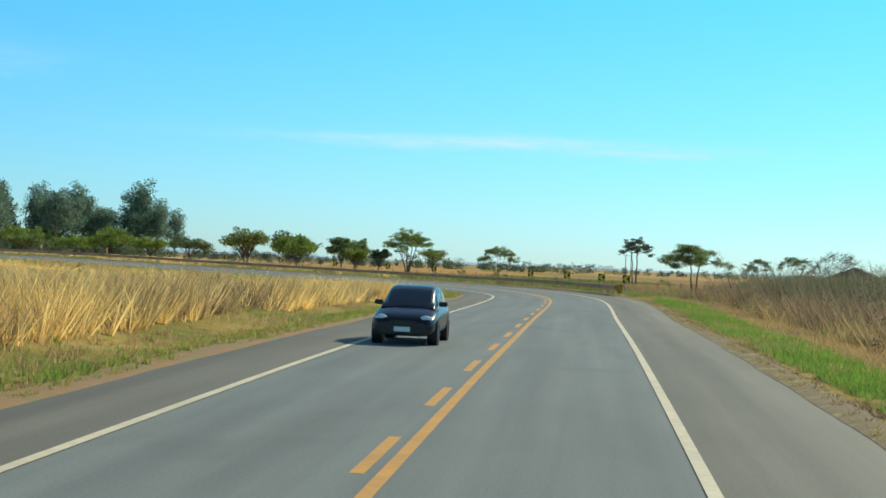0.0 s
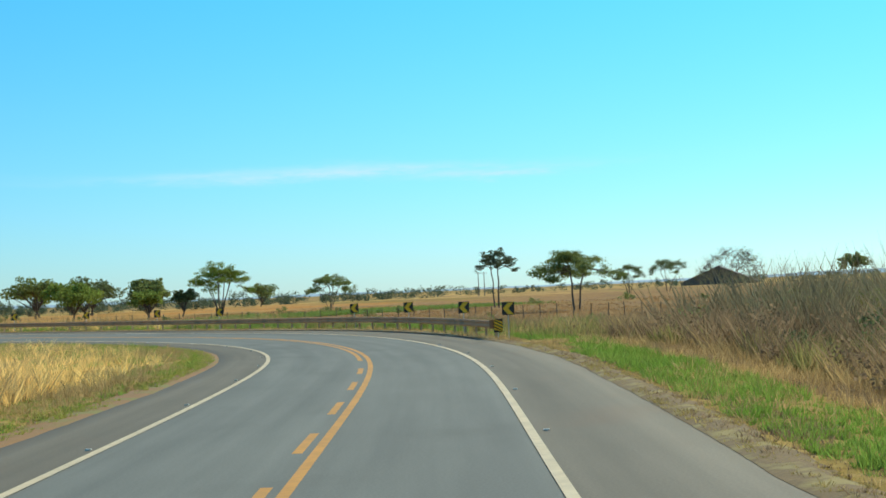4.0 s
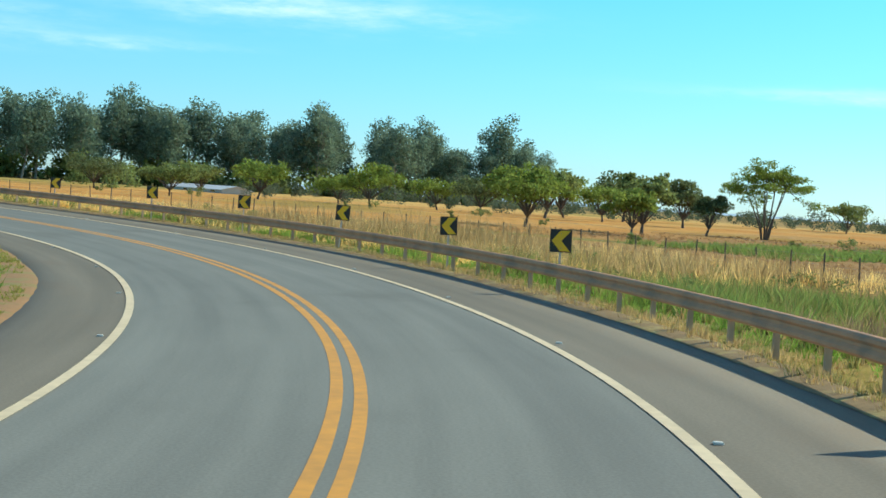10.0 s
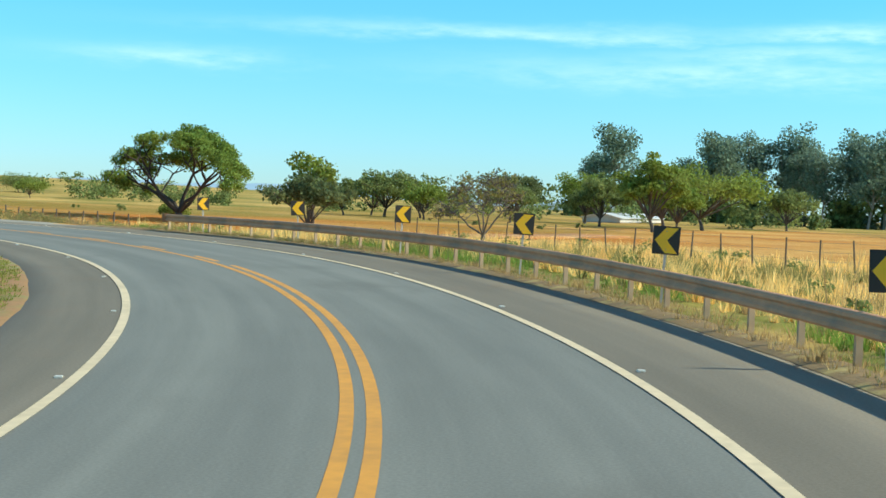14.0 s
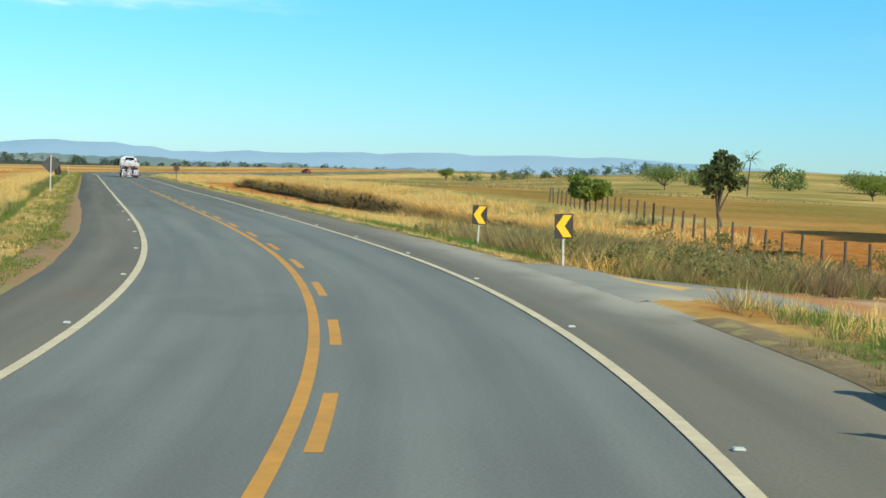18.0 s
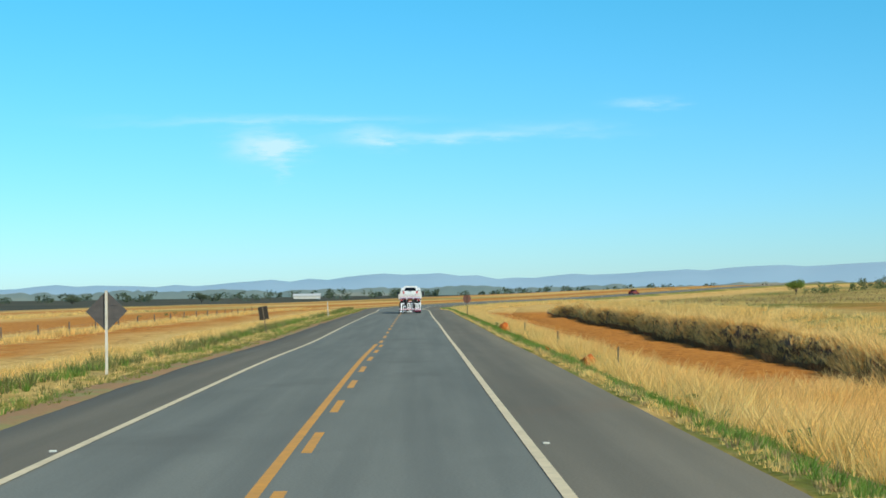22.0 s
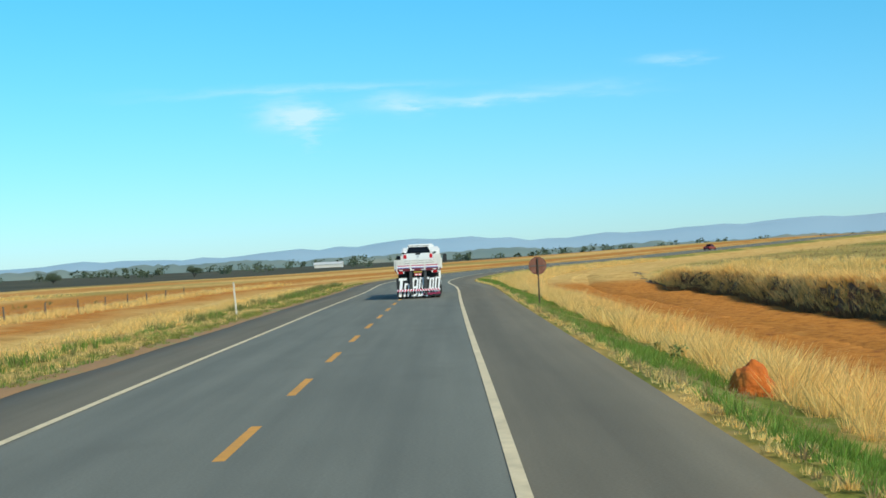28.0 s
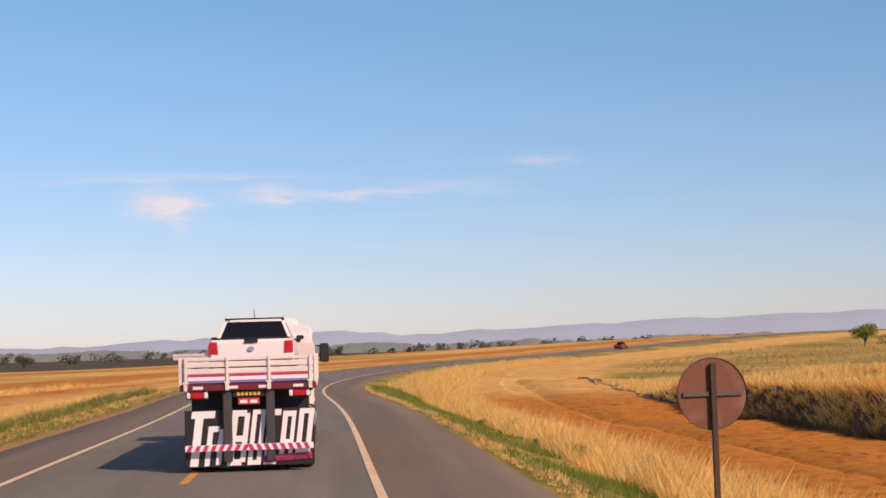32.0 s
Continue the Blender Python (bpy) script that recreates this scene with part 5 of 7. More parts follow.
shrubs("shrubs", 150, (10, 116), (13.5, 40), (1.1, 2.5), M_LEAFD, "dark green shrubs among brown brush", 51, 260, leaf=0.10)
shrubs("olive_bushes", 120, (0, 116), (12.5, 36), (0.9, 2.2), M_LEAF, "green bushes among brown brush", 59, 180)
shrubs("grey_shrubs", 240, (5, 116), (11, 32), (0.8, 2.3), M_BROWN, "leafless brown shrubs in dry brush", 52, 90)
shrubs("tall_shrubs", 44, (66, 112), (17, 44), (2.0, 3.6), M_GREYB, "tall grey-brown shrubs in the dry thicket", 67, 1200, leaf=0.085)
grass("tall_brush", 2000, 14, (64, 112), (15, 40), (1.6, 3.3), M_GREYB, "high grey-brown twiggy brush in the thicket", 96, 0.03, 0.7)
shrubs("tall_green_shrubs", 26, (40, 112), (16, 44), (2.0, 3.6), M_OLIVE, "tall olive shrubs in the dry thicket", 92, 800, leaf=0.09)
shrubs("rail_shrubs", 100, (112, 245), (9.0, 28), (0.3, 1.0), M_LEAF, "green shrubs behind the guard rail", 53)
shrubs("weed_shrubs", 45, (258, 284), (8.5, 24), (0.5, 1.4), M_OLIVE, "olive shrubs among tall dry weeds", 54)
shrubs("verge_shrubs", 60, (300, 500), (8.5, 12), (0.25, 0.6), M_LEAF, "small green bushes on the verge", 55, 70)
shrubs("left_shrubs", 40, (-20, 75), (-22, -11), (0.6, 1.5), M_LEAFB, "bright green bushes on the grassy bank", 56)
shrubs("field_shrubs", 30, (245, 520), (-60, -22), (0.4, 0.8), M_OLIVE, "olive bushes in the stubble field", 57, 70)
shrubs("red_field_shrubs", 34, (110, 330), (40, 110), (0.6, 1.8), M_LEAF, "scattered bushes over the red field", 58, 420)

TREES = [
    ('bare', 45, 264, 7.3, 10.5), ('round', -39, 266, 5.2, 4.6), ('round', -49, 240, 6.4, 8.8), ('round', -40, 246, 6.2, 6.2),
    ('round', -43, 388, 6.0, 9.1), ('round', -75, 355, 9.1, 13.0), ('round', -89, 365, 8.7, 9.4), ('round', 89, 353, 7.1, 6.5), ('round', 94, 322, 7.7, 10.0),
    ('round', -56, 322, 7.4, 9.0), ('round', -38, 236, 4.6, 4.7), ('round', -80, 330, 9.2, 13.0), ('round', -119, 347, 8.0, 12.3), ('round', -144, 350, 8.5, 12.0),
    ('round', -115, 367, 6.6, 12.1), ('round', -195, 312, 11.5, 21.0), ('round', -228, 315, 9.4, 14.0), ('round', -172, 338, 7.1, 11.7), ('round', -68, 322, 6.4, 8.2),
    ('round', -245, 285, 9.4, 12.8), ('round', -112, 276, 5.2, 8.0), ('round', -121, 208, 4.6, 6.1), ('round', -176, 290, 7.4, 7.0), ('round', -163, 275, 9.7, 9.0),
    ('round', -190, 300, 9.9, 8.5), ('round', -100, 352, 7.0, 12.0), ('round', -135, 365, 6.0, 12.0), ('round', -158, 352, 6.5, 11.0), ('round', -210, 345, 8.0, 12.0),
    ('spread', -154.3, 211.7, 8.9, 12.6), ('leafy', -130, 213, 6.4, 6.8), ('bare', -95, 205.2, 4.2, 5.2), ('slim2', -161, 196, 4.6, 2.9), ('leafy', -182, 190, 2.7, 3.4),
    ('round', -361, 258, 4.9, 7.7), ('round', -412, 224, 5.6, 12.3), ('round', -414, 270, 4.9, 11.7), ('palm', -363, 234, 9.0, 4.2), ('bush', -158.5, 213.0, 1.8, 3.2),
    ('round', -205, 300, 8.6, 10.5), ('round', -216, 291, 7.2, 9.0), ('round', -229, 301, 8.8, 12.0), ('round', -222, 279, 6.6, 8.6), ('round', -241, 290, 8.0, 10.4), ('round', -252, 281, 6.8, 9.6), ('round', -262, 292, 7.8, 10.8),
    ('round', -578, 169, 5.2, 5.4), ('round', -660, -60, 4.6, 6.0), ('round', -720, -150, 5.0, 7.0),
]
WORDS = {'bare': "nearly leafless tree with dense grey twigs",
         'round': "leafy savanna tree with a rounded green crown", 'spread': "broad spreading tree with dark twisted limbs and green crown", 'leafy': "young bright green leafy tree in dry grass",
         'slim2': "narrow dark green tree beside the field", 'palm': "tall thin palm tree far over the field", 'bush': "dense green bush beneath the tree"}
for k, (kind, x, y, h, w) in enumerate(TREES):
    if kind in ('spread', 'bare'):
        limbed_tree(kind, x, y, h, w, 100 + k, WORDS[kind])
        continue
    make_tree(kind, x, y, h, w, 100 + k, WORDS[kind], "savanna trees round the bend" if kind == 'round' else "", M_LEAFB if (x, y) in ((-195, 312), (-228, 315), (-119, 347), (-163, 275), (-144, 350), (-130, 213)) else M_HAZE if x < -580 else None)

umbrella_tree(15, 196, 6.4, 9.8, 401, "flat-topped umbrella tree with layered green crown", 2, 0.52, M_LEAF, 13000)
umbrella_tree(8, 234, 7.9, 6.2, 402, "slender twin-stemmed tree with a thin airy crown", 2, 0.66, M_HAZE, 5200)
umbrella_tree(-34, 271, 8.0, 9.8, 403, "many-stemmed vase-shaped tree with airy green crown", 7, 0.50, M_LEAFB, 13000)
umbrella_tree(-17, 275, 6.0, 7.6, 404, "small many-stemmed tree with airy green crown", 4, 0.50, M_LEAF, 8000)
umbrella_tree(52, 376, 7.6, 9.6, 405, "flat-topped savanna tree beyond the field", 3, 0.60, M_LEAFD, 7000)
umbrella_tree(42, 366, 6.6, 8.2, 406, "low flat-topped savanna tree beyond the field", 4, 0.50, M_LEAFD, 6500)

# row of eucalyptus: three grown, the rest copies
euc = [make_tree('euc', -330 + 7 * k, 440 + 7 * k, 22.8 + 1.5 * k, 16.0, 300 + k, "tall eucalyptus with pale trunk and feathery dark crown", "row of eucalyptus") for k in range(3)]
er = random.Random(9)
for k in range(72):
    q = k / 71
    if q < 0.26 and k % 3:
        continue
    x, y = -352 + 168 * q + er.uniform(-8, 8) + (k % 2) * 10, 418 + 172 * q + er.uniform(-8, 8) - (k % 2) * 10
    sc = er.uniform(0.72, 1.12)
    copy_thing(euc[k % 3], pose(x, y, ground_z(x, y) - 0.1, 0, 0, er.uniform(0, 360)) @ Matrix.Diagonal((sc, sc, sc, 1)))

# belts of far trees, too many to count
def belt(name, places, h, seed, material, label, per=70, size=1.5):
    r = np.random.RandomState(seed)
    v, f, b = [], [], 0
    for x, y in places:
        hh, ww = h * r.uniform(0.5, 1.15), h * r.uniform(0.8, 1.6)
        gz = ground_z(x, y)
        cs = [(x + r.uniform(-0.36, 0.36) * ww, y + r.uniform(-0.36, 0.36) * ww, gz + hh * q) for q in (0.16, 0.22, 0.40, 0.52, 0.64, 0.70)]
        lv, lf = leaves(cs, [ww * 0.27] * 6, per, size * h / 7, r.randint(1e6), 0.8, 0.2)
        v.append(lv)
        f.append(lf + b)
        b += len(lv)
    o = new(name, mesh_np(name, np.concatenate(v), np.concatenate(f), 4, [material]))
    return tagged(o, label, "trees", kind="stuff")


br = np.random.RandomState(31)
belt("hill_trees", [(-575 - 0.35 * q + br.uniform(-3, 3), 172 + q + br.uniform(-2, 2)) for q in np.linspace(0, 70, 22)], 3.6, 12, M_LEAFD, "low dark trees along the hill crest", 260, 0.6)
belt("undergrowth", [(-345 + 165 * q + br.uniform(-14, 6), 415 + 165 * q + br.uniform(-20, -2)) for q in np.linspace(0, 1, 95)], 9.5, 1, M_LEAF, "dark undergrowth below the eucalyptus row", 260, 0.8)
belt("far_trees", [(-470 + 260 * q + br.uniform(-25, 25), 250 + 130 * q + br.uniform(-30, 40)) for q in np.linspace(0, 1, 46)], 6.2, 8, M_LEAF, "line of green trees beyond the fields", 420, 0.6)
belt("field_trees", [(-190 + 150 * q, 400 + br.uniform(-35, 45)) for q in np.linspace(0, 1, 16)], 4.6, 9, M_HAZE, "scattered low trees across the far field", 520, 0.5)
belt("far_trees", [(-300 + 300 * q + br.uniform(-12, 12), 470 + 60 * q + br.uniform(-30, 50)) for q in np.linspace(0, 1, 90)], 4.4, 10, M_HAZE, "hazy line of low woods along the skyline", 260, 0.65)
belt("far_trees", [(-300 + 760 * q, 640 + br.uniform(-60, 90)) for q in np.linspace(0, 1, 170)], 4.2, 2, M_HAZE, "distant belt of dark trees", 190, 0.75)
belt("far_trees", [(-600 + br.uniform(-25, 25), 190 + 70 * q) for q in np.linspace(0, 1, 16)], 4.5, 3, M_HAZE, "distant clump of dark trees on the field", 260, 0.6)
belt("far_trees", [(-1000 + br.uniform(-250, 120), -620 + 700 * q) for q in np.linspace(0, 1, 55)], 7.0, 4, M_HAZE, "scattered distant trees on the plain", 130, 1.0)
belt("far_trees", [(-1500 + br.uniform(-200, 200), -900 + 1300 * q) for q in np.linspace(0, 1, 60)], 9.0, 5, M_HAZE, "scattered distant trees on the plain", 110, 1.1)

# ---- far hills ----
# blue distance haze is painted into the hills' base colour
M_HILL = mat("hills_painted_haze", (0.285, 0.43, 0.54), (0.335, 0.465, 0.565), 0.002, 1.0, big=0.3)
hv, hn = [], 320
hang = np.linspace(radians(-25), radians(215), hn)
hr = np.random.RandomState(77)
prof = sum(np.sin(hang * k + hr.uniform(0, 6.28)) / k ** 0.55 for k in (3, 5, 9, 17, 31, 53, 90, 140, 210))
hh = 46 + 24 * np.tanh(1.6 * prof) + 2.5 * np.sin(hang * 300 + 3 * np.sin(hang * 41)) + 26 * np.exp(-((hang - radians(88)) / 0.28) ** 2) + 24 * np.exp(-((hang - radians(84)) / 0.20) ** 2)
hh = hh * (0.22 + 0.78 * step01(hang, radians(35), radians(75)))
for rad, k in ((4000, 0.0), (4250, 0.55), (4500, 1.0), (4700, 0.9)):
    wob = 1 + 0.12 * np.sin(hang * 41 + rad) * (k < 0.9)
    hv.append(np.stack([-150 - np.sin(hang) * rad, 150 + np.cos(hang) * rad, np.maximum(hh * k * wob, -2 if k == 0 else 1)], -1))
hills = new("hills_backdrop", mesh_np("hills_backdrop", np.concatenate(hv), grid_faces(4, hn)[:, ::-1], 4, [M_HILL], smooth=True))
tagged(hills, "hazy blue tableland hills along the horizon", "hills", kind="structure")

# woods and fields between the plain and the hills, haze painted into their colour
M_WOODS = mat("woods_painted_haze", (0.15, 0.215, 0.205), (0.22, 0.26, 0.22), 0.012, 1.0, big=0.25, c3=(0.33, 0.28, 0.18))
wa = np.linspace(radians(40), radians(215), 900)
wr = np.random.RandomState(5)
wh = np.convolve(wr.uniform(0, 1, 908), np.ones(9) / 9, 'valid') * 14 + wr.uniform(0, 2.4, 900) + 1.5
wv = [np.stack([-150 - np.sin(wa) * q, 150 + np.cos(wa) * q, np.maximum(wh * k, -1 + 0 * wh)], -1) for q, k in ((1900, -0.2), (1960, 0.7), (2010, 1.0), (2080, 0.9))]
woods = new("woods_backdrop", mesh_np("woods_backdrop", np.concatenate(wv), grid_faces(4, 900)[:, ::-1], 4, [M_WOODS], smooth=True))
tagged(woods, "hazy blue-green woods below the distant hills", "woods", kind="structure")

# ---- vehicles ----
M_TYRE = mat("black_rubber", (0.018, 0.018, 0.018), (0.03, 0.029, 0.028), 12.0, 0.85, obj=True)
M_STEEL = plain("bright_steel_rim", (0.55, 0.55, 0.56), 0.35, 0.8)
M_DARKST = mat("dark_grey_chassis_paint", (0.035, 0.037, 0.04), (0.05, 0.05, 0.052), 5.0, 0.6, obj=True)
M_WPAINT = mat("white_vehicle_paint", (0.74, 0.75, 0.75), (0.68, 0.69, 0.69), 2.0, 0.35, coat=0.3, obj=True)
M_WSIDE = mat("white_sideboard_paint", (0.72, 0.71, 0.68), (0.58, 0.57, 0.54), 5.0, 0.5, obj=True)
M_GLASS = plain("dark_tinted_glass", (0.006, 0.008, 0.010), 0.08)
M_REDL = plain("red_lamp_lens", (0.55, 0.015, 0.02), 0.2)
M_CLEARL = plain("clear_lamp_lens", (0.75, 0.75, 0.74), 0.15)
M_MAROON = plain("maroon_beam_paint", (0.16, 0.015, 0.025), 0.5)
M_BLACKP = plain("black_plastic", (0.014, 0.014, 0.015), 0.5)
M_BLACKCAR = plain("black_car_paint", (0.008, 0.008, 0.009), 0.25, 0.0, 0.0)
M_BLUECAR = plain("dark_blue_car_paint", (0.025, 0.035, 0.06), 0.25, 0.0, 0.4)
M_REDCAR = plain("dark_red_car_paint", (0.22, 0.012, 0.012), 0.3, 0.0, 0.5)
M_PLATE = plain("red_number_plate", (0.60, 0.05, 0.06), 0.5)
M_WHITE2 = plain("white_lettering", (0.82, 0.82, 0.84), 0.5)
M_BLUE = plain("blue_stripe_paint", (0.20, 0.17, 0.50), 0.5)
M_PINK = plain("red_stripe_paint", (0.55, 0.04, 0.13), 0.5)
M_GOLDP = plain("gold_lettering", (0.62, 0.45, 0.05), 0.5)


def wheel(parent, x, y, r, w, rim=M_STEEL, dual=False):
    """A wheel whose outer face looks away from the vehicle's middle."""
    sx = 1 if x > 0 else -1
    e = new("wheel")
    e.parent = parent
    e.location = (x, y, r)
    for k in range(2 if dual else 1):
        bm = bmesh.new()
        prof = [(0.62, -0.5), (0.90, -0.5), (0.985, -0.38), (1.0, -0.2), (1.0, 0.2), (0.985, 0.38), (0.90, 0.5), (0.62, 0.5)]
        ring = []
        for j in range(28):
            a = 6.28319 * j / 28
            ring.append([bm.verts.new((o * w - sx * k * w * 1.15, math.cos(a) * q * r, math.sin(a) * q * r)) for q, o in prof])
        for j in range(28):
            for i in range(len(prof)):
                i2 = (i + 1) % len(prof)
                bm.faces.new([ring[j][i], ring[j][i2], ring[(j + 1) % 28][i2], ring[(j + 1) % 28][i]])
        part("tyre", bm, M_TYRE, e)
    bm = bmesh.new()
    cyl(bm, (-w * 0.3 * sx, 0, 0), (w * 0.22 * sx, 0, 0), r * 0.63, seg=24)
    cyl(bm, (w * 0.2 * sx, 0, 0), (w * 0.42 * sx, 0, 0), r * 0.24, r * 0.18, seg=14)
    for j in range(8):
        a = 6.28319 * j / 8
        cyl(bm, (w * 0.2 * sx, math.cos(a) * r * 0.38, math.sin(a) * r * 0.38), (w * 0.3 * sx, math.cos(a) * r * 0.38, math.sin(a) * r * 0.38), r * 0.05, seg=6)
    part("rim", bm, rim, e)
    return e


def quad(parent, name, pts, material, label="", back=0.004):
    """A thin plate from an outline of four or more places."""
    bm = bmesh.new()
    v = [Vector(p) for p in pts]
    n = (v[1] - v[0]).cross(v[2] - v[0]).normalized()
    poly(bm, v, back, -n)
    return part(name, bm, material, parent, label)


def car(name, m, paint, label, kind, L=3.9, W=1.64, H=1.45, facing=1, group=""):
    """A small car or pickup; y forward from the rear bumper."""
    e = empty(name, m, label, "car" if kind == 'hatch' else "pickup truck", group)
    hw = W / 2
    belt = 0.94
    if kind == 'hatch':
        side = [(0.0, 0.32), (-0.02, 0.62), (0.10, belt), (0.5, belt + 0.02), (2.75, belt), (3.55, 0.80), (L - 0.03, 0.62), (L, 0.30), (3.3, 0.22), (0.6, 0.22)]
        y0, y1, t0, t1 = 0.14, 2.95, 0.55, 2.05
    else:
        side = [(0.0, 0.36), (-0.02, 0.60), (0.0, 1.03), (1.55, 1.05), (3.0, 1.02), (3.85, 0.88), (L - 0.02, 0.66), (L, 0.34), (3.6, 0.25), (0.6, 0.25)]
        y0, y1, t0, t1, belt = 1.42, 3.45, 1.72, 2.72, 1.02
    bm = bmesh.new()
    vs = [bm.verts.new((-hw, y, z)) for y, z in side]
    f = bm.faces.new(vs)
    ex = bmesh.ops.extrude_face_region(bm, geom=[f])
    bmesh.ops.translate(bm, vec=(W, 0, 0), verts=[v for v in ex["geom"] if isinstance(v, bmesh.types.BMVert)])
    if kind == 'hatch':
        bm.free()
        bm = bmesh.new()
        rings = []
        for y, w_, z0, z1 in ((-0.02, 0.62, 0.36, 0.72), (0.05, 0.74, 0.28, 0.86), (0.2, 0.80, 0.22, 0.95), (0.7, 0.82, 0.20, 0.97), (1.6, 0.82, 0.20, 0.96), (2.5, 0.82, 0.20, 0.95),
                             (2.95, 0.815, 0.20, 0.91), (3.3, 0.80, 0.20, 0.84), (3.6, 0.77, 0.22, 0.76), (3.78, 0.71, 0.25, 0.67), (3.88, 0.60, 0.30, 0.56)):
            ring = []
            for q in range(24):
                a = 6.28319 * (q + 0.5) / 24
                ca, sa = math.cos(a), math.sin(a)
                ring.append(bm.verts.new((w_ * math.copysign(abs(ca) ** 0.42, ca), y, (z0 + z1) / 2 + (z1 - z0) / 2 * math.copysign(abs(sa) ** 0.5, sa))))
            rings.append(ring)
        for a, b in zip(rings, rings[1:]):
            for q in range(24):
                bm.faces.new([a[q], a[(q + 1) % 24], b[(q + 1) % 24], b[q]])
        bm.faces.new(rings[0][::-1])
        bm.faces.new(rings[-1])
        o = part("body", bm, paint, e)
        for p in o.data.polygons:
            p.use_smooth = len(p.vertices) == 4
    else:
        part("body", bm, paint, e, "", 0.07)
    bw, tw = hw * 0.94, hw * 0.72
    if kind == 'hatch':
        CAB = [(0.10, 0.68, 0.60, 0.97), (0.28, 0.71, 0.60, 1.18), (0.50, 0.73, 0.60, 1.34), (0.85, 0.735, 0.59, 1.43), (1.4, 0.735, 0.59, 1.46), (1.85, 0.73, 0.58, 1.43), (2.15, 0.725, 0.58, 1.34), (2.5, 0.72, 0.60, 1.16), (2.95, 0.70, 0.64, 0.92)]
        cab = lambda y, c: float(np.interp(y, [q[0] for q in CAB], [q[c] for q in CAB]))
        bm = bmesh.new()
        rings = []
        for y in np.linspace(0.10, 2.95, 30):
            wb, wt, zt = cab(y, 1), cab(y, 2), cab(y, 3)
            pts = [(wb, 0.86), (wb - 0.03, 0.95), (wt + 0.03, zt - 0.10), (wt - 0.03, zt - 0.035), (wt - 0.12, zt - 0.008), (wt - 0.3, zt)]
            pts = pts if zt > 1.06 else [(wb, 0.86), (wb - 0.01, 0.86 + (zt - 0.86) * 0.3), (wb - 0.03, 0.86 + (zt - 0.86) * 0.6), (wb - 0.05, zt - 0.02), (wb - 0.12, zt - 0.006), (wt - 0.3, zt)]
            rings.append([bm.verts.new((px, y, pz)) for px, pz in pts] + [bm.verts.new((-px, y, pz)) for px, pz in pts[::-1]])
        for a, b in zip(rings, rings[1:]):
            for q in range(11):
                bm.faces.new([a[q], a[q + 1], b[q + 1], b[q]])
        o = part("cabin", bm, paint, e)
        for p in o.data.polygons:
            p.use_smooth = True
        for nm, ya, yb in (("windscreen", 2.12, 2.90), ("rear_window", 0.17, 0.50)):
            bm = bmesh.new()
            rows = []
            for y in np.linspace(ya, yb, 7):
                x_ = cab(y, 2) - 0.07
                rows.append([bm.verts.new((k * x_, y, cab(y, 3) - 0.02 * abs(k) ** 3 + 0.012)) for k in (-1, -0.8, -0.4, 0, 0.4, 0.8, 1)])
            for a, b in zip(rows, rows[1:]):
                for q in range(6):
                    bm.faces.new([a[q], a[q + 1], b[q + 1], b[q]])
            part(nm, bm, M_GLASS, e, "dark tinted glass")
        for sx in (-1, 1):
            for ya, yb in ((0.55, 1.28), (1.36, 2.28)):
                pts = []
                for y, w_ in ((ya, 0.0), (yb + 0.1, 0.0), (yb - 0.18, 1.0), (ya + 0.02, 1.0)):
                    x0_, x1_, zt = cab(y, 1) - 0.03, cab(y, 2) + 0.03, cab(y, 3) - 0.12
                    pts.append((sx * (x0_ + (x1_ - x0_) * w_ * 0.95 + 0.014), y, 0.965 + (zt - 0.965) * w_ * 0.95))
                quad(e, "side_window", pts if sx > 0 else pts[::-1], M_GLASS, "dark tinted glass")
    else:
        B = [(-bw, y0, belt - 0.03), (bw, y0, belt - 0.03), (bw, y1, belt - 0.03), (-bw, y1, belt - 0.03)]
        T = [(-tw, t0, H), (tw, t0, H), (tw, t1, H), (-tw, t1, H)]
        bm = bmesh.new()
        b = [bm.verts.new(p) for p in B]
        t = [bm.verts.new(p) for p in T]
        for k in range(4):
            bm.faces.new([b[k], b[(k + 1) % 4], t[(k + 1) % 4], t[k]])
        bm.faces.new(t)
        bm.faces.new(b[::-1])
        part("cabin", bm, paint, e, "", 0.10 if kind == 'hatch' else 0.04)

        def pane(nm, a, b2, c, d, u0, u1, w0, w1, off):
            a, b2, c, d = (Vector(q) for q in (a, b2, c, d))
            n = (b2 - a).cross(d - a).normalized() * off
            P = lambda u, w: (a.lerp(b2, u)).lerp(d.lerp(c, u), w) + n
            quad(e, nm, [P(u0, w0), P(u1, w0), P(u1, w1), P(u0, w1)], M_GLASS, "dark tinted glass")

        pane("rear_window", B[0], B[1], T[1], T[0], 0.05, 0.95, 0.06, 0.95, 0.012)
        pane("windscreen", B[2], B[3], T[3], T[2], 0.07, 0.93, 0.10, 0.92, 0.012)
        for q in ((B[1], B[2], T[2], T[1]), (B[3], B[0], T[0], T[3])):
            pane("side_window", *q, 0.10, 0.48, 0.12, 0.86, 0.012)
            pane("side_window", *q, 0.53, 0.88, 0.12, 0.86, 0.012)
    for sx in (-1, 1):
        zt = 0.80 if kind == 'hatch' else 0.84
        if kind == 'hatch':
            bm = bmesh.new()
            box(bm, sx * 0.62, 0.10, 0.80, 0.16, 0.12, 0.26)
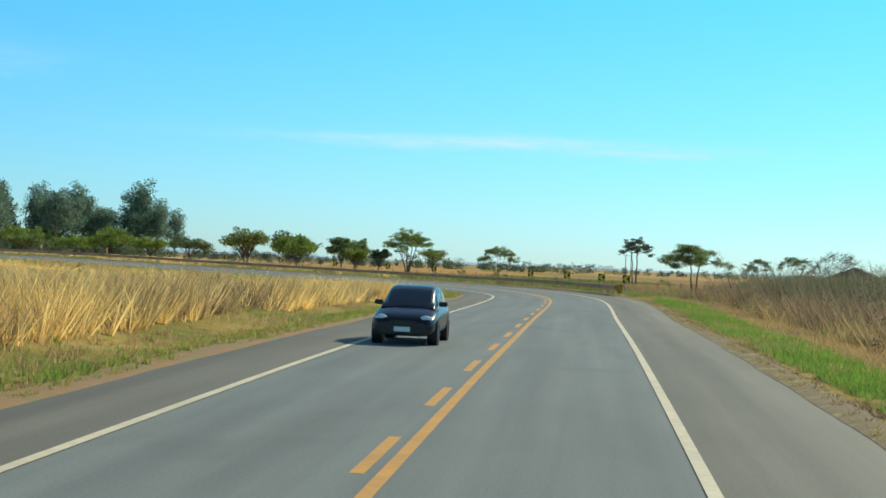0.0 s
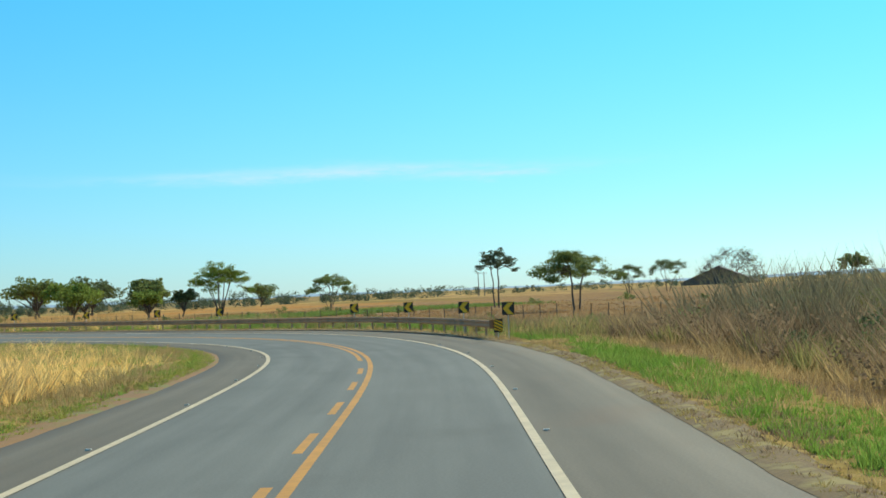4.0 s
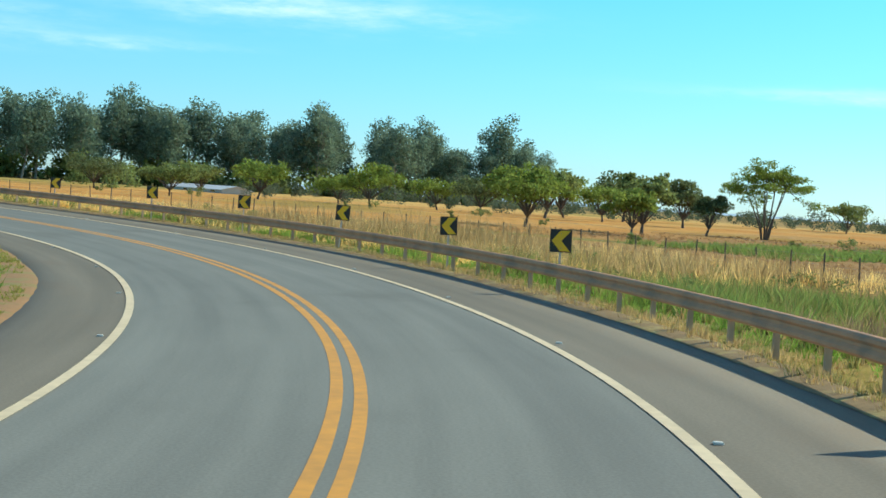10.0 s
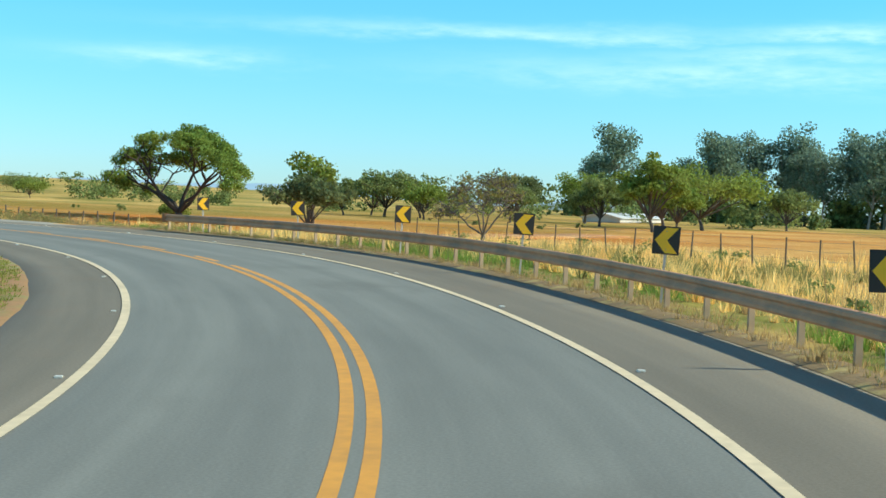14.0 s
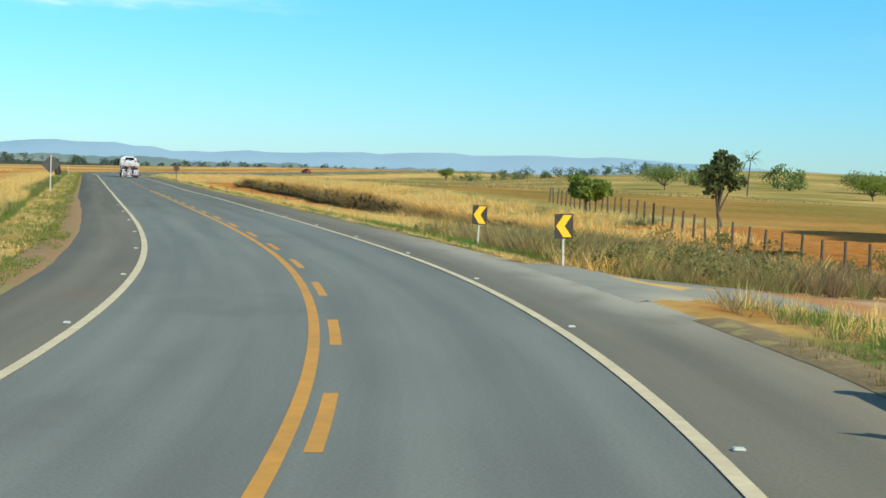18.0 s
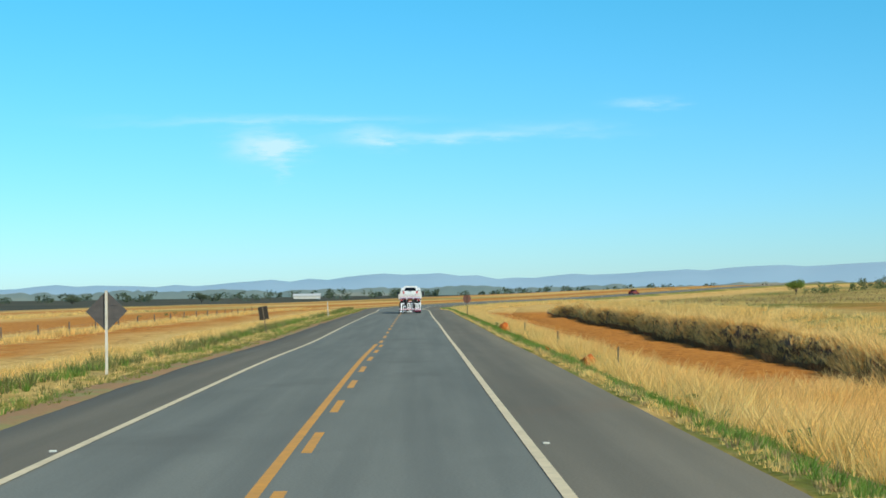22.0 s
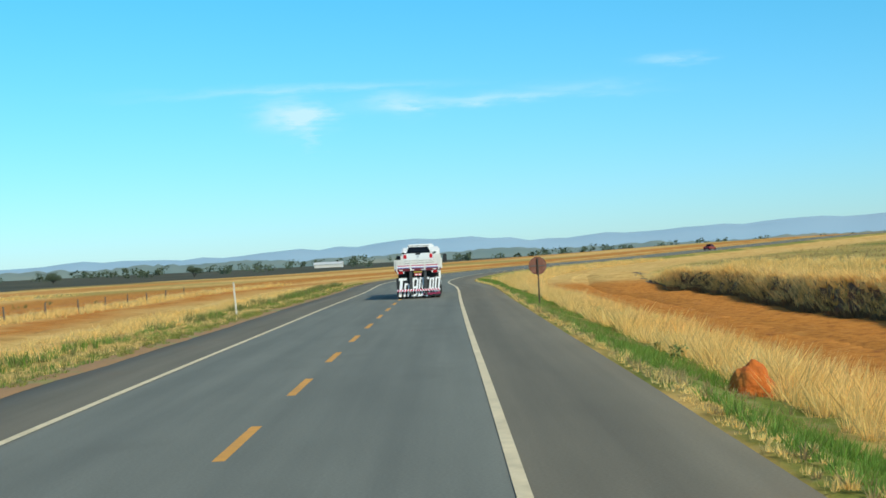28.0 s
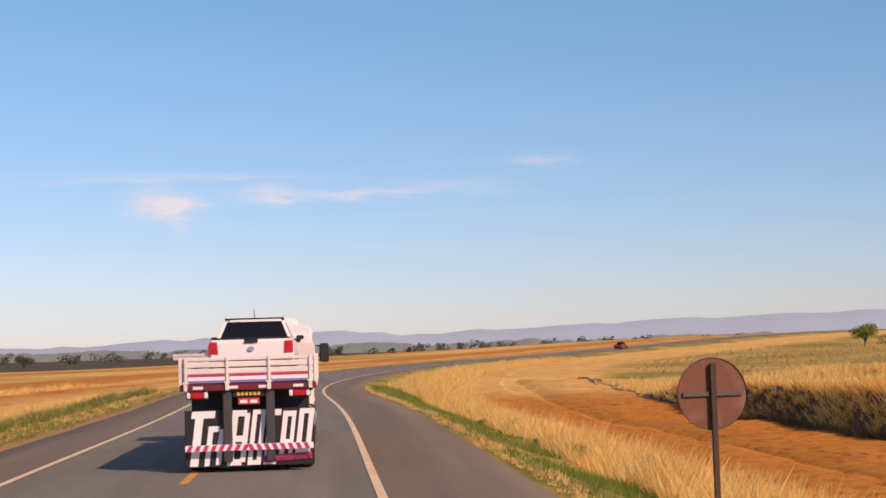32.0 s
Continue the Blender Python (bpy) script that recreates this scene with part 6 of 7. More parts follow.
            part("tail_lamp", bm, M_REDL, e, "red tail lamp", 0.03)
        else:
            quad(e, "tail_lamp", [(sx * hw * 0.76, -0.03, zt - 0.16), (sx * hw * 0.97, -0.02, zt - 0.16), (sx * hw * 0.97, 0.0, zt + 0.14), (sx * hw * 0.78, -0.03, zt + 0.14)][::1 if sx > 0 else -1], M_REDL, "red tail lamp", 0.02)
        if kind == 'hatch':
            bm = bmesh.new()
            bmesh.ops.create_uvsphere(bm, u_segments=16, v_segments=10, radius=1.0, matrix=pose(sx * 0.56, 3.68, 0.64, 0, 0, -sx * 24) @ Matrix.Diagonal((0.17, 0.10, 0.105, 1)))
            part("headlamp", bm, M_CLEARL, e, "clear rounded headlamp")
        else:
            quad(e, "headlamp", [(sx * hw * 0.55, L + 0.006, 0.60), (sx * hw * 0.95, L - 0.03, 0.60), (sx * hw * 0.95, L - 0.10, 0.74), (sx * hw * 0.6, L - 0.06, 0.72)][::-1 if sx > 0 else 1], M_CLEARL, "clear headlamp", 0.03)
        for y in (0.72, L - 0.78):
            wheel(e, sx * (hw - 0.08), y, 0.30, 0.19)
            bm = bmesh.new()
            cyl(bm, (sx * (hw + 0.004), y, 0.31), (sx * (hw - 0.25), y, 0.31), 0.35, seg=24)
            part("wheel_arch", bm, M_BLACKP, e)
        bm = bmesh.new()
        box(bm, sx * ((hw + 0.07) if kind != 'hatch' else 0.83), y1 - (0.45 if kind != 'hatch' else 0.62), belt + 0.06, 0.16 if kind != 'hatch' else 0.22, 0.09, 0.12)
        part("mirror", bm, M_BLACKP, e, "", 0.02)
    bm = bmesh.new()
    box(bm, 0, -0.05, 0.45, W * 0.96, 0.12, 0.22)
    part("rear_bumper", bm, M_BLACKP if kind != 'hatch' else paint, e, "", 0.04)
    bm = bmesh.new()
    box(bm, 0, L + (0.02 if kind != "hatch" else -0.12), 0.38, W * (0.94 if kind != "hatch" else 0.86), 0.12 if kind != "hatch" else 0.34, 0.22)
    part("front_bumper", bm, paint, e, "", 0.09 if kind == "hatch" else 0.04)
    bm = bmesh.new()
    box(bm, 0, L + (0.02 if kind != "hatch" else -0.05), 0.56, W * 0.42, 0.05, 0.10)
    part("grille", bm, M_BLACKP, e, "", 0.01)
    bm = bmesh.new()
    box(bm, 0, L + 0.085, 0.40, 0.40, 0.012, 0.12)
    part("number_plate", bm, M_CLEARL, e)
    if kind != 'hatch':
        bm = bmesh.new()
        box(bm, 0, -0.035, 0.99, 0.26, 0.02, 0.10)
        part("tailgate_handle", bm, M_BLACKP, e, "", 0.01)
        bm = bmesh.new()
        cyl(bm, (0, -0.03, 0.80), (0, -0.05, 0.80), 0.06, seg=20)
        part("badge", bm, M_STEEL, e, "round metal badge")
        bm = bmesh.new()
        box(bm, 0, 0.75, 1.06, W * 0.90, 1.34, 0.03)
        part("bed_cover", bm, M_BLACKP, e, "black soft bed cover", 0.01)
        for sx in (-1, 1):
            bm = bmesh.new()
            cyl(bm, (sx * tw * 0.95, t0 - 0.02, H + 0.055), (sx * tw * 0.95, t1, H + 0.05), 0.02, seg=8)
            cyl(bm, (sx * tw * 0.95, t0, H - 0.01), (sx * tw * 0.95, t0, H + 0.06), 0.018, seg=6)
            cyl(bm, (sx * tw * 0.95, t1, H - 0.01), (sx * tw * 0.95, t1, H + 0.06), 0.018, seg=6)
            part("roof_bar", bm, M_BLACKP, e)
        bm = bmesh.new()
        cyl(bm, (-tw, t0 - 0.02, H + 0.055), (tw, t0 - 0.02, H + 0.055), 0.02, seg=8)
        part("roof_bar", bm, M_BLACKP, e)
        bm = bmesh.new()
        cyl(bm, (0, t0 + 0.1, H), (0.0, t0 - 0.12, H + 0.30), 0.006, seg=5)
        part("aerial", bm, M_BLACKP, e)
    return e


def lettering(parent, text, x0, x1, z0, z1, y, material, lean=0.0, tilt=0.0, bold=0.02):
    """Bold capitals filling a rectangle of an upright board that faces backwards."""
    cu = bpy.data.curves.new("letters", 'FONT')
    cu.body, cu.size, cu.extrude, cu.offset = text, 1.0, 0.002, bold
    o = new("letters", cu)
    me = bpy.data.meshes.new_from_object(o.evaluated_get(bpy.context.evaluated_depsgraph_get()))
    bpy.data.objects.remove(o)
    co = np.empty(len(me.vertices) * 3, np.float32)
    me.vertices.foreach_get("co", co)
    co = co.reshape(-1, 3)
    lo, hi = co.min(0), co.max(0)
    u, v = (co[:, 0] - lo[0]) / (hi[0] - lo[0]), (co[:, 1] - lo[1]) / (hi[1] - lo[1])
    out = np.stack([x0 + u * (x1 - x0) + v * lean, np.where(co[:, 2] > 0, y - 0.004, y), z0 + v * (z1 - z0) + u * (x1 - x0) * tilt], -1)
    me.vertices.foreach_set("co", np.ascontiguousarray(out, np.float32).ravel())
    me.materials.clear()
    me.materials.append(material)
    me.update()
    o = new("letters", me)
    o.parent = parent
    return o


# the flatbed lorry, tail at its origin
TRUCK_M = road_pose(446.0, 1.1, 0.0)
truck = empty("flatbed_lorry", TRUCK_M, "white flatbed lorry with slatted sides and lettered black tail board", "truck")
DECK, BW = 1.76, 1.32
bm = bmesh.new()
box(bm, 0, 4.2, DECK - 0.05, BW * 2, 8.4, 0.10)
part("bed_floor", bm, mat("worn_plank_floor", (0.16, 0.10, 0.06), (0.10, 0.07, 0.045), 6.0, 0.9, obj=True), truck, "worn plank floor")
for sx in (-1, 1):
    bm = bmesh.new()
    box(bm, sx * 0.42, 5.2, DECK - 0.28, 0.12, 10.2, 0.34)
    part("chassis_rail", bm, M_DARKST, truck)
for k in range(7):
    bm = bmesh.new()
    box(bm, 0, 0.5 + 1.3 * k, DECK - 0.15, BW * 1.9, 0.08, 0.10)
    part("cross_member", bm, M_DARKST, truck)
# side boards in four leaves, each with ribs
for sx in (-1, 1):
    for k in range(4):
        y = 1.05 + 2.1 * k
        leaf = new("side_board")
        leaf.parent = truck
        leaf.location = (sx * (BW - 0.02), y, DECK + 0.26)
        for j in range(3):
            bm = bmesh.new()
            box(bm, 0, 0, -0.165 + 0.165 * j, 0.035, 2.04, 0.150)
            part("board", bm, M_WSIDE, leaf, "", 0.01)
        for j in range(4):
            bm = bmesh.new()
            box(bm, sx * 0.035, -0.9 + 0.6 * j, 0, 0.03, 0.07, 0.50)
            part("rib", bm, M_WSIDE, leaf, "", 0.006)
    for k in range(5):
        bm = bmesh.new()
        box(bm, sx * (BW + 0.005), 0.02 + 2.1 * k, DECK + 0.22, 0.07, 0.06, 0.62)
        part("stake", bm, M_WSIDE, truck, "", 0.008)
    bm = bmesh.new()
    box(bm, sx * (BW - 0.01), 4.2, DECK - 0.04, 0.06, 8.4, 0.12)
    part("side_rail", bm, M_MAROON, truck, "", 0.008)
# tail board: three framed leaves between four stakes
for j, (zc, hh) in enumerate(((0.10, 0.15), (0.245, 0.11), (0.375, 0.11), (0.48, 0.07))):
    bm = bmesh.new()
    box(bm, 0, -0.01 - 0.012 * (j % 2), DECK + zc, BW * 1.94, 0.04, hh)
    part("tail_plank", bm, M_WSIDE, truck, "", 0.012)
for x in (-1.22, -0.41, 0.41, 1.22):
    bm = bmesh.new()
    box(bm, x, -0.05, DECK + 0.20, 0.055, 0.05, 0.64)
    part("tail_stake", bm, M_WSIDE, truck, "", 0.01)
    bm = bmesh.new()
    box(bm, x, -0.085, DECK - 0.06, 0.07, 0.04, 0.14)
    cyl(bm, (x - 0.06, -0.09, DECK + 0.02), (x + 0.06, -0.09, DECK + 0.02), 0.018, seg=8)
    part("hinge", bm, M_WSIDE, truck)
for x in (-0.815, 0, 0.815):
    for z, hh, m in ((0.165, 0.05, M_PINK), (0.10, 0.07, M_WHITE2), (0.045, 0.045, M_BLUE)):
        quad(truck, "stripe", [(x - 0.36, -0.048, DECK + z - hh / 2), (x + 0.36, -0.048, DECK + z - hh / 2), (x + 0.36, -0.048, DECK + z + hh / 2), (x - 0.36, -0.048, DECK + z + hh / 2)], m, "", 0.006)
bm = bmesh.new()
box(bm, 0, 0.0, DECK - 0.075, BW * 2.02, 0.12, 0.13)
part("rear_beam", bm, M_MAROON, truck, "maroon rear cross beam", 0.01)
for x in (-0.98, -0.30, 0.30, 0.98):
    bm = bmesh.new()
    box(bm, x, -0.066, DECK - 0.075, 0.20, 0.008, 0.055)
    part("reflector", bm, M_CLEARL, truck)
for sx in (-1, 1):
    lamp = new("tail_lamp")
    lamp.parent = truck
    lamp.location = (sx * 1.0, -0.03, 1.54)
    bm = bmesh.new()
    box(bm, 0, 0.03, 0, 0.44, 0.08, 0.17)
    part("housing", bm, M_BLACKP, lamp, "", 0.02)
    bm = bmesh.new()
    box(bm, 0, -0.012, 0, 0.26, 0.03, 0.13)
    part("lens", bm, M_REDL, lamp, "red lamp lens", 0.015)
    for k in (-1, 1):
        bm = bmesh.new()
        box(bm, k * 0.17, -0.012, 0, 0.07, 0.03, 0.12)
        part("lens", bm, M_CLEARL, lamp, "clear lamp lens", 0.012)
    bm = bmesh.new()
    box(bm, sx * 0.42, 0.05, 0.92, 0.17, 0.12, 1.40)
    part("tail_post", bm, M_DARKST, truck, "dark steel tail post", 0.012)
bm = bmesh.new()
box(bm, 0, 0.03, 1.55, 0.66, 0.03, 0.14)
part("maker_plate", bm, M_BLACKP, truck, "", 0.02)
for k in range(6):
    bm = bmesh.new()
    box(bm, -0.2 + 0.08 * k, 0.012, 1.55, 0.055, 0.008, 0.07)
    part("plate_bar", bm, M_GOLDP, truck)
bm = bmesh.new()
box(bm, 0, 0.02, 1.40, 0.42, 0.015, 0.13)
part("number_plate", bm, M_PLATE, truck, "red number plate", 0.006)
for k in range(2):
    bm = bmesh.new()
    box(bm, -0.10 + 0.2 * k, 0.009, 1.395, 0.14, 0.006, 0.06)
    part("plate_bar", bm, M_WHITE2, truck)
# black tail board with lettering
bm = bmesh.new()
box(bm, 0, 0.16, 0.68, 2.54, 0.02, 1.12)
part("tail_board", bm, M_BLACKP, truck, "black rubber tail board", 0.006)


def slanted(name, blocks, lean=0.13):
    """White slanted blocks on the tail board: (left, right, bottom, top, stroke), hollow where stroke is given."""
    bm = bmesh.new()
    for x0, x1, z0, z1, w in blocks:
        P = lambda x, z: (x + (z - 0.15) * lean, 0.146, z)
        rects = [(x0, x1, z0, z1)] if not w else [(x0, x0 + w, z0, z1), (x1 - w, x1, z0, z1), (x0 + w, x1 - w, z0, z0 + w), (x0 + w, x1 - w, z1 - w, z1)]
        for a0, a1, b0, b1 in rects:
            poly(bm, [P(a0, b0), P(a1, b0), P(a1, b1), P(a0, b1)], 0.004, (0, -1, 0))
    part(name, bm, M_WHITE2, truck, "white slanted block shape")


slanted("mark", [(-1.18, -1.02, 0.14, 1.08, 0), (-1.26, -0.80, 1.08, 1.22, 0)])
slanted("mark", [(-0.90, -0.80, 0.14, 0.92, 0), (-0.80, -0.68, 0.81, 0.92, 0), (-0.80, -0.68, 0.45, 0.56, 0), (-0.68, -0.58, 0.16, 0.86, 0)])
slanted("mark", [(-0.46, -0.34, 0.14, 1.22, 0), (-0.34, -0.18, 1.10, 1.22, 0), (-0.34, -0.18, 0.60, 0.72, 0), (-0.34, -0.18, 0.14, 0.26, 0), (-0.21, -0.11, 0.20, 1.16, 0)])
slanted("mark", [(-0.06, 0.20, 0.14, 1.22, 0.09)])
slanted("mark", [(0.25, 0.35, 0.14, 1.22, 0), (0.35, 0.50, 0.14, 0.26, 0), (0.35, 0.50, 1.10, 1.22, 0)])
slanted("mark", [(0.54, 0.64, 0.32, 1.18, 0), (0.64, 0.72, 1.07, 1.18, 0), (0.64, 0.72, 0.52, 0.62, 0), (0.72, 0.80, 0.32, 1.18, 0)])
slanted("mark", [(0.86, 1.15, 0.33, 1.22, 0.10)])
for side_n, (x0, x1, sl) in enumerate(((-1.25, 0.0, 1), (0.0, 1.25, -1))):
    bar = new("warning_bar")
    bar.parent = truck
    bm = bmesh.new()
    box(bm, (x0 + x1) / 2, 0.0, 0.50, x1 - x0, 0.06, 0.12)
    part("backing", bm, M_WHITE2, bar, "", 0.004)
    for k in range(8):
        x = x0 + 0.02 + 0.155 * k
        quad(bar, "stripe", [(x, -0.034, 0.442), (x + 0.085, -0.034, 0.442), (x + 0.085 + 0.055 * sl, -0.034, 0.558), (x + 0.055 * sl, -0.034, 0.558)], M_PINK, "", 0.004)
bm = bmesh.new()
box(bm, 0.74, 0.135, 0.235, 0.98, 0.012, 0.13, pose(0, 0, 0, 0, -3.0, 0))
part("motto_panel", bm, M_PINK, truck, "red motto panel")
lettering(truck, "OBRIGADO SENHOR", 0.30, 1.20, 0.175, 0.265, 0.126, M_BLACKP, 0, 0.052, 0.01)
for sx in (-1, 1):
    for y in (1.0, 2.25, 3.5):
        wheel(truck, sx * 1.10, y, 0.50, 0.27, dual=True)
    for y in (7.3, 8.6):
        wheel(truck, sx * 1.10, y, 0.50, 0.27, dual=True)
    wheel(truck, sx * 1.10, 11.6, 0.50, 0.28)
    bm = bmesh.new()
    cyl(bm, (sx * 1.0, 4.9, 0.80), (sx * 1.0, 6.2, 0.80), 0.30, seg=20)
    part("fuel_tank", bm, M_STEEL, truck, "bright steel tank", 0.01)
    bm = bmesh.new()
    for k in range(3):
        box(bm, sx * 1.22, 5.4, 0.55 + 0.22 * k, 0.04, 1.6, 0.06)
    part("side_guard", bm, M_DARKST, truck)
# black panel added ahead of the tail board to stand for under-bed shade
bm = bmesh.new()
box(bm, 0, 0.75, 1.22, 2.36, 0.03, 0.80)
part("underbed_shade_panel", bm, M_BLACKP, truck, "black panel added for the shade under the bed", 0.005)
# cab
bm = bmesh.new()
vs = [(9.3, 0.95), (9.3, 2.85), (9.7, 3.05), (10.9, 2.98), (11.35, 2.1), (12.3, 1.85), (12.45, 1.0), (12.4, 0.75), (9.4, 0.75)]
f = bm.faces.new([bm.verts.new((-1.22, y, z)) for y, z in vs])
ex = bmesh.ops.extrude_face_region(bm, geom=[f])
bmesh.ops.translate(bm, vec=(2.44, 0, 0), verts=[v for v in ex["geom"] if isinstance(v, bmesh.types.BMVert)])
part("cab", bm, M_WPAINT, truck, "white cab with rounded roof", 0.09)
bm = bmesh.new()
box(bm, 0, 10.2, 3.10, 1.7, 0.9, 0.30)
part("roof_box", bm, M_WPAINT, truck, "", 0.08)
quad(truck, "windscreen", [(1.05, 11.375, 2.15), (-1.05, 11.375, 2.15), (-0.98, 11.03, 2.88), (0.98, 11.03, 2.88)], M_GLASS)
for sx in (-1, 1):
    q = [(sx * 1.225, 10.0, 2.2), (sx * 1.225, 11.1, 2.2), (sx * 1.225, 10.85, 2.80), (sx * 1.225, 10.0, 2.80)]
    quad(truck, "side_window", q if sx > 0 else q[::-1], M_GLASS)
    mir = new("mirror")
    mir.parent = truck
    bm = bmesh.new()
    box(bm, sx * 1.52, 11.2, 2.3, 0.26, 0.12, 0.52)
    part("mirror_shell", bm, M_BLACKP, mir, "", 0.03)
    bm = bmesh.new()
    cyl(bm, (sx * 1.2, 11.1, 2.5), (sx * 1.5, 11.2, 2.5), 0.02, seg=6)
    cyl(bm, (sx * 1.2, 11.1, 2.1), (sx * 1.5, 11.2, 2.1), 0.02, seg=6)
    part("mirror_arm", bm, M_BLACKP, mir)
    bm = bmesh.new()
    box(bm, sx * 1.05, 11.6, 1.02, 0.38, 1.25, 0.10)
    part("mudguard", bm, M_WPAINT, truck, "", 0.03)
bm = bmesh.new()
box(bm, 0, 12.5, 0.65, 2.4, 0.2, 0.36)
part("front_bumper", bm, M_WPAINT, truck, "", 0.04)
bm = bmesh.new()
box(bm, 0, 8.5, DECK + 0.35, BW * 1.94, 0.06, 0.9)
part("headboard", bm, M_WSIDE, truck, "", 0.02)

# the pickup it carries
car("pickup_truck", TRUCK_M @ pose(0.02, 0.95, DECK, 0, 0, 0) @ Matrix.Diagonal((1.06, 1.0, 0.84, 1)), M_WPAINT, "white pickup standing on the lorry's bed", 'pickup', 4.4, 1.66, 1.52)

car("small_car", TRUCK_M @ pose(0.0, 5.15, DECK, 0, 0, 0) @ Matrix.Diagonal((1.0, 0.80, 0.86, 1)), M_BLUECAR, "dark blue hatchback standing on the lorry's bed", 'hatch', 3.9, 1.64, 1.44)

# oncoming black car in the far lane, and a dark red pickup far ahead
car("small_car", road_pose(38.9, -2.35, 180), M_BLACKCAR, "small black hatchback facing the other way on the road", 'hatch', 3.9, 1.64, 1.44)
car("pickup_truck", road_pose(762.0, 1.75, 0), M_REDCAR, "dark red pickup far ahead on the road", 'pickup', 4.6, 1.75, 1.6)

# ---- farm buildings ----
M_THATCH = mat("dark_roof", (0.12, 0.095, 0.08), (0.17, 0.135, 0.11), 1.5, 0.9)
M_GREYROOF = mat("grey_sheet_roof", (0.21, 0.21, 0.215), (0.15, 0.15, 0.15), 0.8, 0.8)
M_WALLW = mat("whitewashed_wall", (0.62, 0.60, 0.56), (0.5, 0.47, 0.42), 0.8, 0.9)


def barn(name, x, y, turn, w, l, wall, ridge, roof_m, label, wall_m=None):
    e = empty(name, pose(x, y, ground_z(x, y), 0, 0, turn), label, "building")
    bm = bmesh.new()
    o, t = 0.5, 0.14
    for sx in (-1, 1):
        v = [(sx * (w / 2 + o), -l / 2 - o, wall - 0.15), (sx * (w / 2 + o), l / 2 + o, wall - 0.15), (0, l / 2 + o, ridge), (0, -l / 2 - o, ridge)]
        poly(bm, v, t, (0, 0, 1))
    part("roof", bm, roof_m, e)
    for sx in (-1, 1):
        bm = bmesh.new()
        box(bm, sx * w / 2, 0, wall / 2, 0.2, l, wall)
        part("wall", bm, wall_m or M_WALLW, e)
        bm = bmesh.new()
        poly(bm, [(-w / 2, sx * l / 2, 0), (w / 2, sx * l / 2, 0), (w / 2, sx * l / 2, wall), (0, sx * l / 2, ridge - 0.05), (-w / 2, sx * l / 2, wall)], 0.2, (0, -sx, 0))
        part("wall", bm, wall_m or M_WALLW, e)
    for k in range(4):
        bm = bmesh.new()
        box(bm, -w / 2 - 0.1, -l * 0.36 + l * 0.24 * k, wall * 0.5, 0.06, l * 0.06, wall * 0.5)
        part("window", bm, M_GLASS, e)
    return e


barn("barn", 110, 618, -14, 29, 26, 0.9, 7.0, M_GREYROOF, "dark gabled barn with grey roof in dry fields", M_THATCH)
M_TIN = mat("pale_tin_roof", (0.70, 0.70, 0.68), (0.6, 0.6, 0.58), 0.5, 0.5, 0.2)
barn("long_shed", -262, 352, 40, 7, 50, 0.9, 1.7, M_TIN, "long low shed with pale tin roof by the trees")
barn("long_shed", -205, 425, 50, 7, 50, 0.9, 1.7, M_TIN, "long low shed with pale tin roof by the trees")
barn("far_shed", -1180, -205, 15, 10, 20, 2.6, 4.0, M_TIN, "pale tin shed far across the plain")

# ---- fences ----
M_FPOST = mat("grey_fence_wood", (0.16, 0.12, 0.085), (0.09, 0.07, 0.05), 12.0, 0.9, obj=True)
M_WIRE = plain("fence_wire", (0.22, 0.2, 0.18), 0.5, 0.6)


